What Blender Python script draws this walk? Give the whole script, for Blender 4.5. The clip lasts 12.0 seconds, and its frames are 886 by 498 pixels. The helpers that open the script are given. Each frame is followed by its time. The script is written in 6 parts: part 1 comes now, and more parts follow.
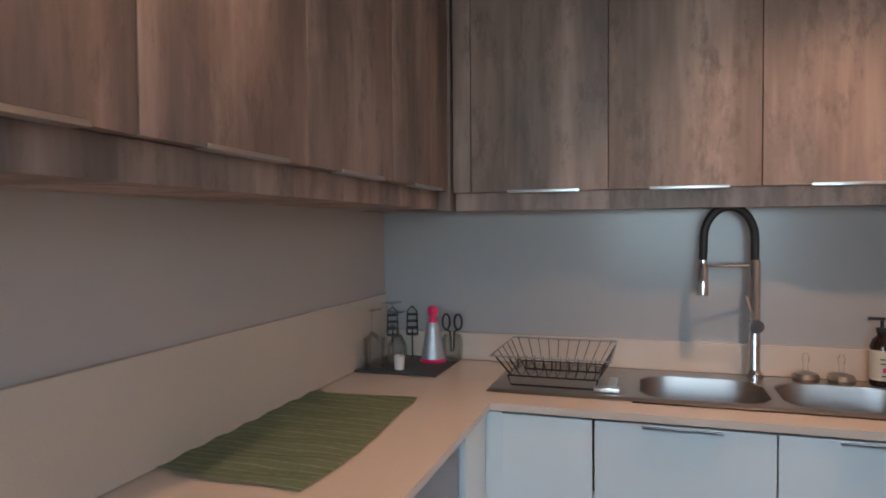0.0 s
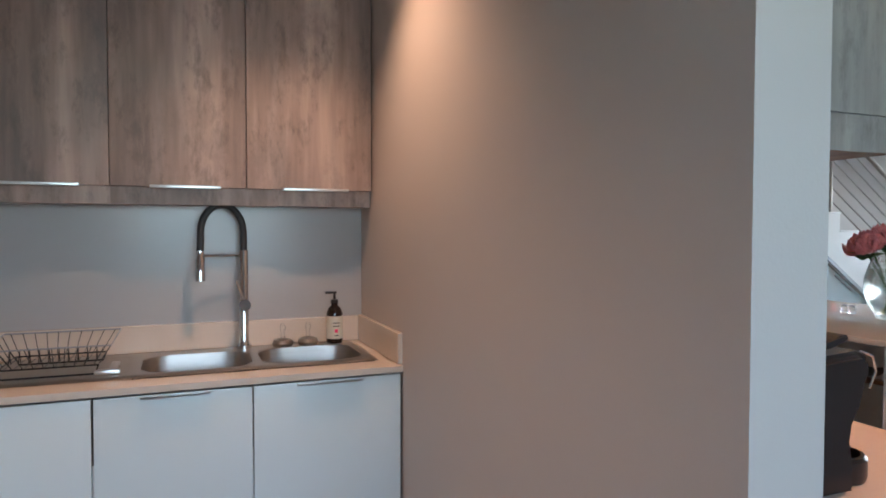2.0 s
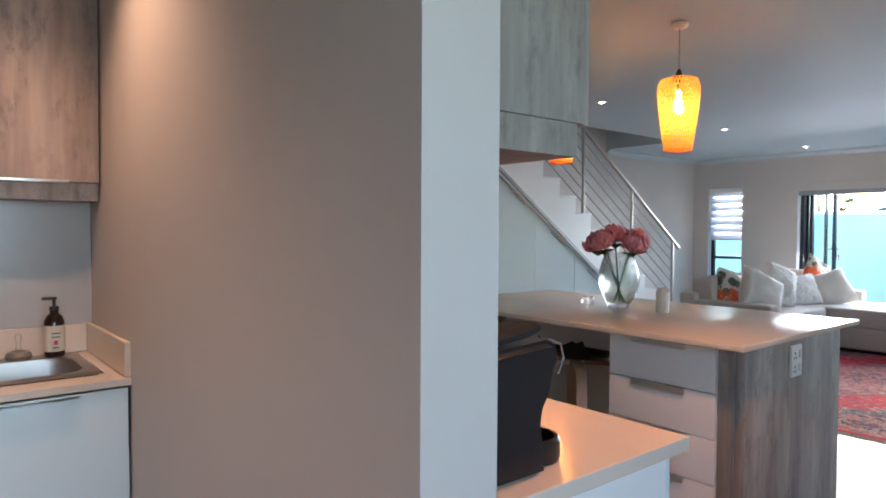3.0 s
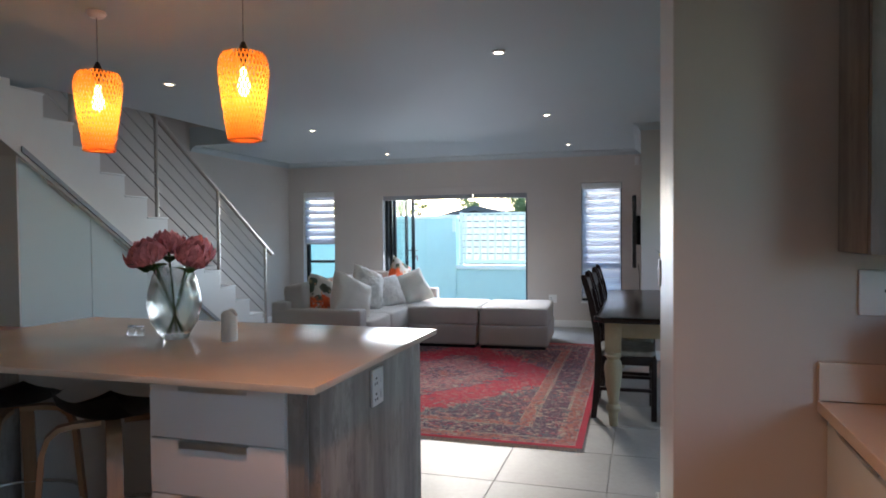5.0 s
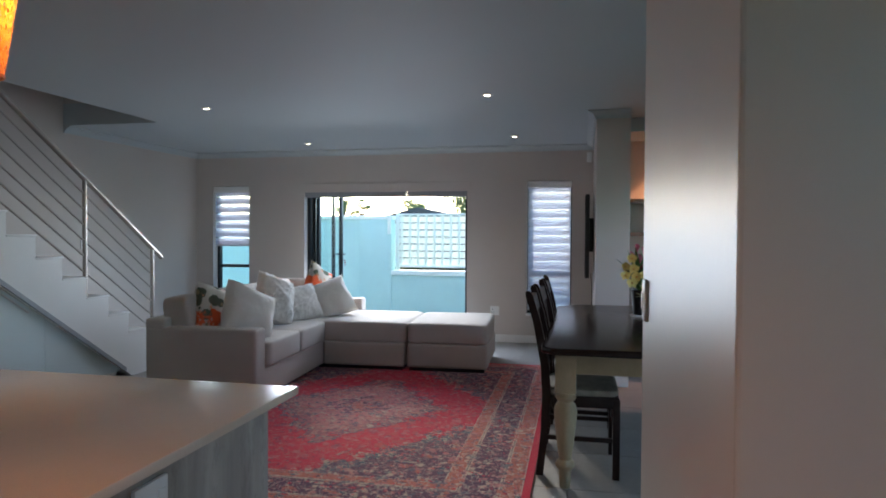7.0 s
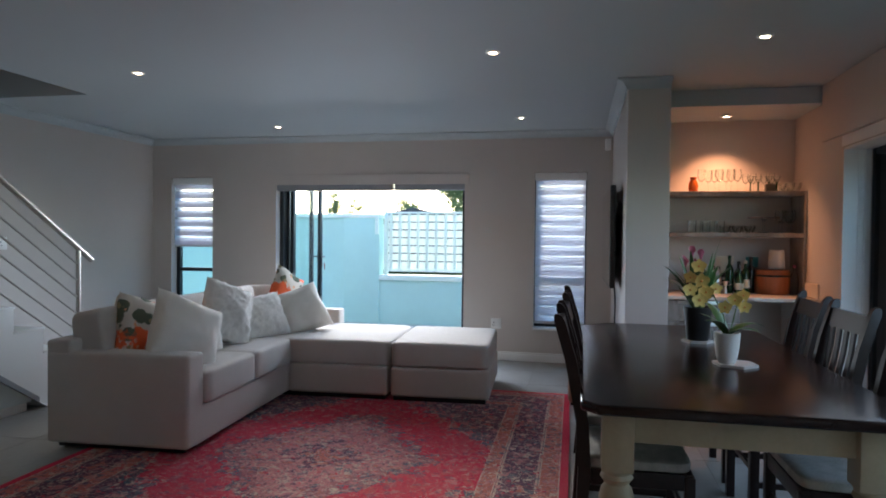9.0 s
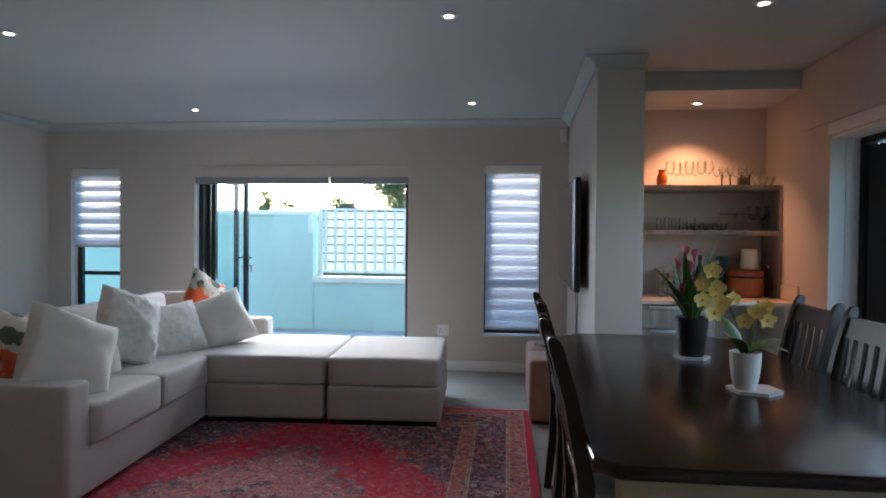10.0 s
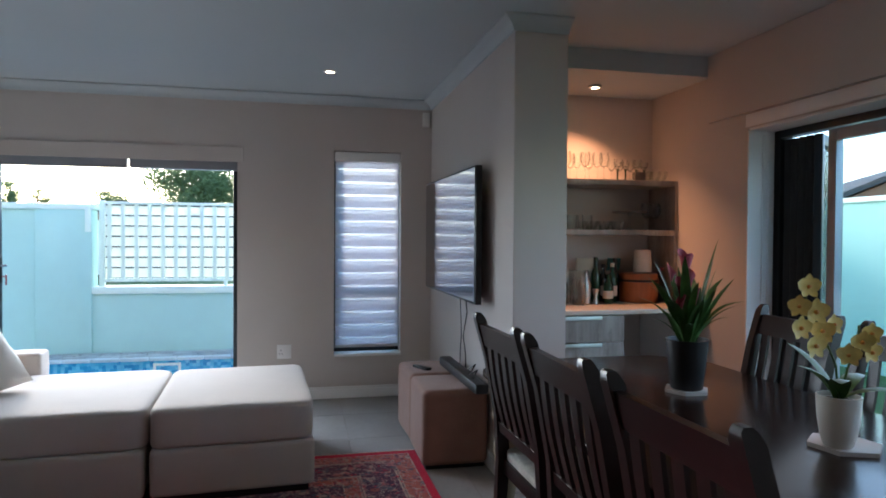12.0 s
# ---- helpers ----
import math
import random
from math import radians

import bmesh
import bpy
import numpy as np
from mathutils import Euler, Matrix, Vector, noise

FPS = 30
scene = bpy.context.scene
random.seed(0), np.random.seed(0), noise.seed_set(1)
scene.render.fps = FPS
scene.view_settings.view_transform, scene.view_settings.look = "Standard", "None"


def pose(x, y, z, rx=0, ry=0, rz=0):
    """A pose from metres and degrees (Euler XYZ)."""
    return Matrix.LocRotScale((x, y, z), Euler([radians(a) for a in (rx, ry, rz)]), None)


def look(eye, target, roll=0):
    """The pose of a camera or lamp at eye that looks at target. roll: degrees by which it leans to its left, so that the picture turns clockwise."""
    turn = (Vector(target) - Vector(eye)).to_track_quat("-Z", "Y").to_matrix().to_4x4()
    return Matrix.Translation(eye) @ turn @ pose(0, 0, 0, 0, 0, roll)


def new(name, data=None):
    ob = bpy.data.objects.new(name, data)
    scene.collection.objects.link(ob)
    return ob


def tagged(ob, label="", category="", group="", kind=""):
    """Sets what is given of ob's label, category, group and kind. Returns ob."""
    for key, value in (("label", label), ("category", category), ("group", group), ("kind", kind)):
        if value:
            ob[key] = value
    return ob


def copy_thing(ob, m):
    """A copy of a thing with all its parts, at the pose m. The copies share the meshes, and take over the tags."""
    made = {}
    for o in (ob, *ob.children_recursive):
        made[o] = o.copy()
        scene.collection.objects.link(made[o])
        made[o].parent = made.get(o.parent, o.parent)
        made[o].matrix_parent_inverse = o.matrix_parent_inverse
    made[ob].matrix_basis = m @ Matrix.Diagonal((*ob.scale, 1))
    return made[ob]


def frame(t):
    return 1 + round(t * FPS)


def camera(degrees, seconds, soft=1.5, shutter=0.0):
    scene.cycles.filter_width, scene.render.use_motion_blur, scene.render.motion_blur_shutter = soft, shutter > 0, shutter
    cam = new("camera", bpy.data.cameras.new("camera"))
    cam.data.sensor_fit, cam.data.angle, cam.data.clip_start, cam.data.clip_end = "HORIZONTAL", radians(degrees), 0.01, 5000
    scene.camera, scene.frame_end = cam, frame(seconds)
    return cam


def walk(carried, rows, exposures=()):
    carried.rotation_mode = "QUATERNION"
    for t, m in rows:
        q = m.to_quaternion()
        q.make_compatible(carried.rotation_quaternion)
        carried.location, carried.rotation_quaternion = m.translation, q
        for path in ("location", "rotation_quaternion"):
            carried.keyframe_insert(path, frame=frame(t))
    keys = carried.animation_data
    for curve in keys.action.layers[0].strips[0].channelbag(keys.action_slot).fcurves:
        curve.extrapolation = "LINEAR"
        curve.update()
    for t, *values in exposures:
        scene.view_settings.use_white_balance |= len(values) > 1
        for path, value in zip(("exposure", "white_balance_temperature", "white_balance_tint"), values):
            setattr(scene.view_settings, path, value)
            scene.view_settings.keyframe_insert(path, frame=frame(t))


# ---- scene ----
cam = camera(68.5, 12.0, soft=1.8)
PATH = [
    (0, (1.05, 0.329, 1.374), (0.45, 2.236, 1.313), -0.4),
    (0.5, (0.981, 0.2, 1.376), (0.749, 2.185, 1.305), -0.2),
    (1, (1.004, 0.1, 1.361), (1.104, 2.096, 1.297), -0.2),
    (1.5, (1.067, 0.044, 1.357), (1.499, 1.996, 1.294), -0.2),
    (2, (1.155, 0.013, 1.35), (1.899, 1.869, 1.29), 0.1),
    (2.5, (1.237, -0.013, 1.354), (2.255, 1.707, 1.284), 0.3),
    (3, (1.323, -0.016, 1.345), (2.594, 1.527, 1.284), 0.3),
    (3.5, (1.446, 0.026, 1.349), (2.94, 1.354, 1.295), 0.5),
    (5.3, (2.203, 0.248, 1.36), (4.15, 0.701, 1.314), 0.0),
    (5.5, (2.315, 0.257, 1.359), (4.277, 0.641, 1.317), 0.4),
    (6, (2.603, 0.289, 1.355), (4.575, 0.62, 1.314), 0.1),
    (6.5, (2.879, 0.301, 1.356), (4.845, 0.666, 1.317), 0.2),
    (7, (3.167, 0.32, 1.358), (5.121, 0.747, 1.316), 0.3),
    (8.8, (4.229, 0.507, 1.342), (6.179, 0.951, 1.306), 0.6),
    (9, (4.335, 0.554, 1.334), (6.292, 0.966, 1.299), 0.6),
    (9.5, (4.675, 0.645, 1.344), (6.647, 0.975, 1.303), 0.5),
    (10, (4.969, 0.751, 1.332), (6.957, 0.967, 1.295), 0.5),
    (10.5, (5.232, 0.891, 1.354), (7.231, 0.965, 1.313), 0.4),
    (11, (5.487, 0.984, 1.329), (7.485, 0.902, 1.293), 0.4),
    (11.5, (5.766, 1.108, 1.338), (7.75, 0.857, 1.302), 0.4),
    (12, (5.982, 1.324, 1.338), (7.934, 0.893, 1.303), 0.4),
]
EXPOSURES = [(0.0, 3.22), (1.5, 3.33), (3.0, 3.52), (3.5, 3.48), (4.4, 3.0), (5.4, 2.76), (6.6, 2.6), (8.8, 2.54), (12.0, 2.56)]
walk(cam, [(t, look(eye, target, roll)) for t, eye, target, roll in PATH], EXPOSURES)

# ---- daylight ----
world = bpy.data.worlds.new("world")
scene.world = world
world.use_nodes = True
wn, wl = world.node_tree.nodes, world.node_tree.links
sky = wn.new("ShaderNodeTexSky")
sky.sky_type, sky.sun_disc = "NISHITA", False
sky.sun_elevation, sky.sun_rotation = radians(16), radians(72)
sky.air_density, sky.dust_density, sky.ozone_density = 1.0, 0.6, 3.0
wl.new(sky.outputs[0], wn["Background"].inputs[0])
wn["Background"].inputs[1].default_value = 0.15


def lamp(name, kind, m, energy, color, **more):
    data = bpy.data.lights.new(name, kind)
    data.energy, data.color = energy, color
    if kind == "AREA":
        data.shape, data.size, data.size_y = "RECTANGLE", more["w"], more["h"]
        data.spread = radians(more["spread"] if "spread" in more else 180)
    if kind == "SPOT":
        data.spot_size, data.spot_blend, data.shadow_soft_size = radians(more["angle"]), more["blend"], 0.03
    if kind == "POINT":
        data.shadow_soft_size = more["r"]
    if kind == "SUN":
        data.angle = radians(more["angle"])
    ob = new(name, data)
    ob.matrix_world = m
    return ob


DAY = (0.75, 0.85, 1.0)
WARM = (1.0, 0.61, 0.41)
sun_way = Vector((-math.cos(radians(16)) * 0.951, -math.cos(radians(16)) * 0.309, -math.sin(radians(16))))
lamp("sun", "SUN", look((20, 9, 8), Vector((20, 9, 8)) + sun_way), 0.5, (1.0, 0.9, 0.78), angle=12)
lamp("daylight_patio_door", "AREA", look((11.5, 2.93, 1.1), (8, 2.93, -1.2)), 13.5, DAY, w=2.1, h=1.8, spread=135)
lamp("daylight_dining_door", "AREA", look((7.4, -1.4, 1.1), (7.4, 2, -1.2)), 2.1, DAY, w=3.0, h=1.8, spread=150)
lamp("daylight_kitchen_window", "AREA", look((1.5, -1.5, 1.5), (1.2, 2, 0.7)), 0.9, (0.72, 0.85, 1.0), w=1.7, h=1.1, spread=105)

# ---- materials ----


def nodes_of(name):
    m = bpy.data.materials.new(name)
    m.use_nodes = True
    return m, m.node_tree.nodes, m.node_tree.links, m.node_tree.nodes["Principled BSDF"]


def shade(c, k):
    return (min(1, c[0] * k), min(1, c[1] * k), min(1, c[2] * k), 1)


def coords(n, l, stretch, own=False):
    mp = n.new("ShaderNodeMapping")
    mp.inputs["Scale"].default_value = stretch
    if own:
        l.new(n.new("ShaderNodeTexCoord").outputs["Object"], mp.inputs["Vector"])
    else:
        l.new(n.new("ShaderNodeNewGeometry").outputs["Position"], mp.inputs["Vector"])
    return mp.outputs["Vector"]


def noise_tex(n, l, vec, scale, detail=4, rough=0.6):
    t = n.new("ShaderNodeTexNoise")
    t.inputs["Scale"].default_value, t.inputs["Detail"].default_value, t.inputs["Roughness"].default_value = scale, detail, rough
    l.new(vec, t.inputs["Vector"])
    return t.outputs["Fac"]


def ramp(n, l, fac, stops, hard=False):
    r = n.new("ShaderNodeValToRGB")
    r.color_ramp.interpolation = "CONSTANT" if hard else "LINEAR"
    e = r.color_ramp.elements
    while len(e) < len(stops):
        e.new(0.5)
    for k, (p, c) in enumerate(stops):
        e[k].position, e[k].color = p, (*c[:3], 1)
    if fac is not None:
        l.new(fac, r.inputs["Fac"])
    return r.outputs["Color"]


def mixc(n, l, fac, a, b, how="MIX"):
    m = n.new("ShaderNodeMix")
    m.data_type, m.blend_type = "RGBA", how
    for sock, v in ((m.inputs[0], fac), (m.inputs[6], a), (m.inputs[7], b)):
        if isinstance(v, bpy.types.NodeSocket):
            l.new(v, sock)
        else:
            sock.default_value = v if isinstance(v, (int, float)) else (*v[:3], 1)
    return m.outputs[2]


def math_node(n, l, op, a, b=None, c=None):
    m = n.new("ShaderNodeMath")
    m.operation = op
    for k, v in enumerate((a, b, c)):
        if v is None:
            continue
        if isinstance(v, bpy.types.NodeSocket):
            l.new(v, m.inputs[k])
        else:
            m.inputs[k].default_value = v
    return m.outputs[0]


def bumped(n, l, bsdf, height, strength, dist=0.004):
    b = n.new("ShaderNodeBump")
    b.inputs["Strength"].default_value, b.inputs["Distance"].default_value = strength, dist
    l.new(height, b.inputs["Height"])
    l.new(b.outputs["Normal"], bsdf.inputs["Normal"])


def mat(name, base, rough=0.5, metal=0.0, var=0.1, scale=3.0, fine=90.0, bump=0.15, stretch=(1, 1, 1), coat=0.0, own=False, rand=0.0, sheen=0.0):
    """Paint, plastic, cloth, metal: two scales of variation and a fine relief."""
    m, n, l, p = nodes_of(name)
    v = coords(n, l, stretch, own)
    big, small = noise_tex(n, l, v, scale), noise_tex(n, l, v, fine, 3)
    col = ramp(n, l, big, ((0.3, shade(base, 1 - var)), (0.7, shade(base, 1 + var))))
    col = mixc(n, l, 0.25 * min(1, var * 4), col, ramp(n, l, small, ((0.35, shade(base, 1 - 2 * var)), (0.65, shade(base, 1 + 2 * var)))))
    if rand:
        rnd = n.new("ShaderNodeObjectInfo").outputs["Random"]
        col = mixc(n, l, 1.0, col, ramp(n, l, rnd, ((0, (1 - rand,) * 3), (1, (1, 1, 1)))), "MULTIPLY")
    l.new(col, p.inputs["Base Color"])
    rr = n.new("ShaderNodeMapRange")
    rr.inputs[3].default_value, rr.inputs[4].default_value = max(0.02, rough * 0.85), min(1, rough * 1.15)
    l.new(big, rr.inputs[0])
    l.new(rr.outputs[0], p.inputs["Roughness"])
    p.inputs["Metallic"].default_value, p.inputs["Coat Weight"].default_value = metal, coat
    p.inputs["Sheen Weight"].default_value = sheen
    if bump:
        bumped(n, l, p, small, bump)
    return m


def laminate(name, dark, mid, pale):
    """Weathered wood-print boards: upright streaks, worn blotches."""
    m, n, l, p = nodes_of(name)
    rnd = n.new("ShaderNodeObjectInfo").outputs["Random"]
    add = n.new("ShaderNodeVectorMath")
    add.operation = "MULTIPLY_ADD"
    sep = n.new("ShaderNodeCombineXYZ")
    for k in range(3):
        l.new(rnd, sep.inputs[k])
    l.new(sep.outputs[0], add.inputs[0])
    add.inputs[1].default_value = (3, 3, 7)
    l.new(n.new("ShaderNodeNewGeometry").outputs["Position"], add.inputs[2])

    def at(sc):
        mp = n.new("ShaderNodeMapping")
        mp.inputs["Scale"].default_value = sc
        l.new(add.outputs[0], mp.inputs["Vector"])
        return mp.outputs["Vector"]
    wide, streak = noise_tex(n, l, at((6, 6, 0.7)), 1.0, 4, 0.58), noise_tex(n, l, at((34, 34, 2.6)), 1.0, 5, 0.7)
    blot, fine = noise_tex(n, l, at((5, 5, 3)), 1.0, 6, 0.7), noise_tex(n, l, at((200, 200, 14)), 1.0, 3)
    col = ramp(n, l, wide, ((0.36, dark), (0.5, mid), (0.63, pale)))
    col = mixc(n, l, 0.22, col, ramp(n, l, streak, ((0.3, dark), (0.55, mid), (0.72, pale))))
    col = mixc(n, l, ramp(n, l, blot, ((0.52, (0, 0, 0)), (0.72, (0.55,) * 3))), col, shade(dark, 0.95))
    col = mixc(n, l, ramp(n, l, blot, ((0.28, (0.35,) * 3), (0.42, (0, 0, 0)))), col, pale)
    scrape, worn = noise_tex(n, l, at((17, 17, 6)), 1.0, 7, 0.75), noise_tex(n, l, at((9, 9, 0.9)), 1.0, 3, 0.6)
    col = mixc(n, l, ramp(n, l, scrape, ((0.52, (0, 0, 0)), (0.66, (0.6,) * 3))), col, shade(dark, 0.8))
    col = mixc(n, l, ramp(n, l, worn, ((0.5, (0, 0, 0)), (0.68, (0.42,) * 3))), col, tuple(c * 0.45 + sum(dark) * 0.2 for c in dark))
    l.new(col, p.inputs["Base Color"])
    p.inputs["Roughness"].default_value = 0.5
    bumped(n, l, p, mixc(n, l, 0.5, streak, fine), 0.35, 0.002)
    return m


def quartz(name, base):
    m, n, l, p = nodes_of(name)
    v = coords(n, l, (1, 1, 1))
    col = ramp(n, l, noise_tex(n, l, v, 2.5), ((0.3, shade(base, 0.95)), (0.7, shade(base, 1.03))))
    vor = n.new("ShaderNodeTexVoronoi")
    vor.inputs["Scale"].default_value = 240
    l.new(v, vor.inputs["Vector"])
    col = mixc(n, l, ramp(n, l, vor.outputs["Distance"], ((0.12, (0.35,) * 3), (0.25, (0, 0, 0)))), col, shade(base, 0.6))
    l.new(col, p.inputs["Base Color"])
    p.inputs["Roughness"].default_value = 0.18
    return m


def glass(name, tint=(1, 1, 1), rough=0.0, ior=1.45, see=0.0):
    m, n, l, p = nodes_of(name)
    p.inputs["Base Color"].default_value = (*tint, 1)
    p.inputs["Transmission Weight"].default_value, p.inputs["Roughness"].default_value, p.inputs["IOR"].default_value = 1.0, rough, ior
    if see:
        mix, clear = n.new("ShaderNodeMixShader"), n.new("ShaderNodeBsdfTransparent")
        clear.inputs[0].default_value = (*tint, 1)
        mix.inputs[0].default_value = see
        l.new(p.outputs[0], mix.inputs[1])
        l.new(clear.outputs[0], mix.inputs[2])
        l.new(mix.outputs[0], n["Material Output"].inputs["Surface"])
    return m


def pane_mat(name, tint):
    """Thin window pane: clear with a mirror gloss by angle."""
    m, n, l, p = nodes_of(name)
    mix, clear, gloss, fr = n.new("ShaderNodeMixShader"), n.new("ShaderNodeBsdfTransparent"), n.new("ShaderNodeBsdfGlossy"), n.new("ShaderNodeLayerWeight")
    fr.inputs["Blend"].default_value = 0.5
    clear.inputs[0].default_value = (*tint, 1)
    gloss.inputs["Roughness"].default_value = 0.02
    l.new(math_node(n, l, "MULTIPLY_ADD", math_node(n, l, "POWER", fr.outputs["Facing"], 5.0), 0.35, 0.03), mix.inputs[0])
    l.new(clear.outputs[0], mix.inputs[1])
    l.new(gloss.outputs[0], mix.inputs[2])
    l.new(mix.outputs[0], n["Material Output"].inputs["Surface"])
    return m


def glow(name, color, strength):
    m, n, l, p = nodes_of(name)
    p.inputs["Emission Color"].default_value, p.inputs["Emission Strength"].default_value = (*color, 1), strength
    p.inputs["Base Color"].default_value = (*color, 1)
    return m


PAINT = mat("wall_paint", (0.57, 0.51, 0.47), 0.55, var=0.03, scale=1.2, fine=160, bump=0.08)
PAINT_SHEEN = mat("wall_paint_satin", (0.58, 0.52, 0.46), 0.37, var=0.03, scale=1.5, fine=60, bump=0.05)
# White ceiling: its dimness and the teal daylight bounce are put into this colour.
CEIL = mat("ceiling_paint_shaded", (0.46, 0.505, 0.52), 0.7, var=0.02, scale=0.8, fine=200, bump=0.05)
WHITE = mat("white_paint", (0.8, 0.79, 0.77), 0.4, var=0.02, fine=120, bump=0.05)
# White gloss of the island drawers, with the warm lamplight tinted into its colour.
GLOSS_WARMLIT = mat("gloss_front_warmlit", (0.8, 0.765, 0.74), 0.18, var=0.01, scale=2, fine=40, bump=0.01)
# The same white gloss, with bluish daylight tinted into its colour.
GLOSS = mat("gloss_white_front", (0.68, 0.765, 0.775), 0.16, var=0.01, scale=2, fine=40, bump=0.01)
SPLASH = mat("splashback_paint", (0.42, 0.42, 0.42), 0.22, var=0.03, scale=2, fine=80, bump=0.03)
OAK = laminate("weathered_wood_laminate", (0.18, 0.135, 0.12), (0.39, 0.27, 0.225), (0.58, 0.43, 0.365))
GREYOAK = laminate("grey_wood_laminate", (0.17, 0.145, 0.13), (0.31, 0.27, 0.24), (0.44, 0.4, 0.365))
QUARTZ = quartz("cream_quartz", (0.68, 0.58, 0.48))
STEEL = mat("brushed_steel", (0.46, 0.42, 0.38), 0.36, 1.0, 0.06, 4, 260, 0.06, (1, 14, 14))
CHROME = mat("chrome", (0.75, 0.76, 0.78), 0.07, 1.0, 0.02, 4, 60, 0.0)
ALU = mat("satin_aluminium", (0.7, 0.7, 0.69), 0.3, 1.0, 0.04, 6, 200, 0.03)
BLACK = mat("black_plastic", (0.012, 0.012, 0.013), 0.3, 0, 0.2, 6, 200, 0.05)
RUBBER = mat("black_rubber", (0.018, 0.017, 0.018), 0.45, 0, 0.2, 10, 300, 0.2)
FRAME = mat("black_aluminium_frame", (0.016, 0.022, 0.026), 0.35, 0.2, 0.15, 5, 200, 0.04)
LEAFGREY = mat("grey_aluminium_frame", (0.3, 0.31, 0.33), 0.4, 0.3, 0.05, 5, 200, 0.04)
NICHE_WARM = (1.0, 0.46, 0.24)
DARKWOOD = mat("dark_stained_wood", (0.016, 0.008, 0.007), 0.3, 0, 0.35, 3, 40, 0.12, (1.2, 9, 9), coat=0.06)
TABLETOP = mat("polished_dark_tabletop", (0.018, 0.009, 0.007), 0.2, 0, 0.35, 3, 30, 0.03, (1.0, 8, 8))
for gloss_wood in (TABLETOP, DARKWOOD):
    gloss_wood.node_tree.nodes["Principled BSDF"].inputs["Specular IOR Level"].default_value = 0.32
CREAM = mat("cream_painted_wood", (0.42, 0.36, 0.24), 0.45, 0, 0.12, 5, 60, 0.15)
LINEN = mat("grey_beige_linen", (0.47, 0.42, 0.375), 0.9, 0, 0.06, 3, 420, 0.5, sheen=0.25)
WHITECLOTH = mat("off_white_cotton", (0.74, 0.68, 0.61), 0.92, 0, 0.05, 4, 300, 0.5, sheen=0.3)
FUR = mat("fluffy_white_fur", (0.74, 0.7, 0.65), 1.0, 0, 0.1, 26, 160, 1.0, sheen=0.6)
SUEDE = mat("brown_suede", (0.29, 0.155, 0.115), 0.85, 0, 0.16, 6, 260, 0.3, sheen=0.3)
TILEMAT = mat("grey_floor_tile", (0.29, 0.282, 0.265), 0.52, 0, 0.14, 2.2, 30, 0.06, rand=0.1)
GROUT = mat("grout", (0.3, 0.28, 0.26), 0.9, 0, 0.1)
EXTPALE = mat("pale_garden_wall", (0.46, 0.72, 0.6), 0.8, 0, 0.05, 1.5, 90, 0.3)
EXTWALL = mat("painted_garden_wall", (0.56, 0.78, 0.69), 0.8, 0, 0.05, 1.5, 90, 0.3)
EXTWHITE = mat("white_garden_paint", (0.88, 0.95, 0.82), 0.6, 0, 0.03, 2, 90, 0.15)
SLATE = mat("slate_paving", (0.55, 0.57, 0.54), 0.5, 0, 0.3, 7, 60, 0.5, rand=0.4)
COPING = mat("pale_pool_coping", (0.74, 0.8, 0.78), 0.5, 0, 0.1, 7, 60, 0.3, rand=0.1)
LAWN = mat("lawn", (0.05, 0.11, 0.025), 0.95, 0, 0.4, 6, 120, 1.0)
BARK = mat("bark", (0.1, 0.075, 0.055), 0.95, 0, 0.3, 8, 60, 0.8)
ROOFMAT = mat("dark_roof_tiles", (0.07, 0.065, 0.065), 0.8, 0, 0.2, 4, 30, 0.4)
BRICK = mat("red_brick", (0.3, 0.15, 0.1), 0.9, 0, 0.2, 6, 50, 0.4)
GREEN = mat("plant_leaf_green", (0.05, 0.13, 0.03), 0.4, 0, 0.3, 12, 90, 0.15)
STEM = mat("plant_stem", (0.07, 0.12, 0.03), 0.5, 0, 0.2, 12, 90, 0.1)
PINK = mat("pink_petals", (0.95, 0.3, 0.33), 0.55, 0, 0.25, 22, 120, 0.3)
LILY = mat("dusky_pink_petals", (0.5, 0.13, 0.2), 0.5, 0, 0.3, 20, 120, 0.2)
DARKRED = mat("dark_red_petals", (0.22, 0.02, 0.04), 0.5, 0, 0.3, 20, 120, 0.2)
YELLOW = mat("yellow_petals", (0.82, 0.63, 0.2), 0.5, 0, 0.15, 20, 120, 0.2)
SOIL = mat("potting_bark", (0.05, 0.03, 0.02), 1.0, 0, 0.4, 30, 80, 1.0)
POTWHITE = mat("white_ceramic", (0.78, 0.74, 0.68), 0.28, 0, 0.03)
POTBLACK = mat("black_pot", (0.016, 0.015, 0.015), 0.45, 0, 0.2)
RED = mat("red_enamel", (0.45, 0.012, 0.02), 0.15, 0.2, 0.06, 3, 60, 0.0, coat=0.5)
HOTPINK = mat("hot_pink_silicone", (0.85, 0.03, 0.16), 0.4, 0, 0.05)
SMOKE = mat("clear_grater_metal", (0.55, 0.58, 0.6), 0.3, 0.6, 0.1, 30, 200, 0.4)
LABEL = mat("cream_paper_label", (0.68, 0.62, 0.5), 0.7, 0, 0.05)
INK = mat("dark_ink", (0.05, 0.045, 0.04), 0.7, 0, 0.05)
DARKGLASS = mat("brown_bottle", (0.02, 0.01, 0.008), 0.08, 0, 0.2)
GREENGLASS = mat("green_bottle_glass", (0.012, 0.05, 0.02), 0.06, 0, 0.2)
TERRACOTTA = mat("orange_wooden_box", (0.32, 0.1, 0.035), 0.4, 0, 0.2, 6, 60, 0.1, (6, 6, 1))
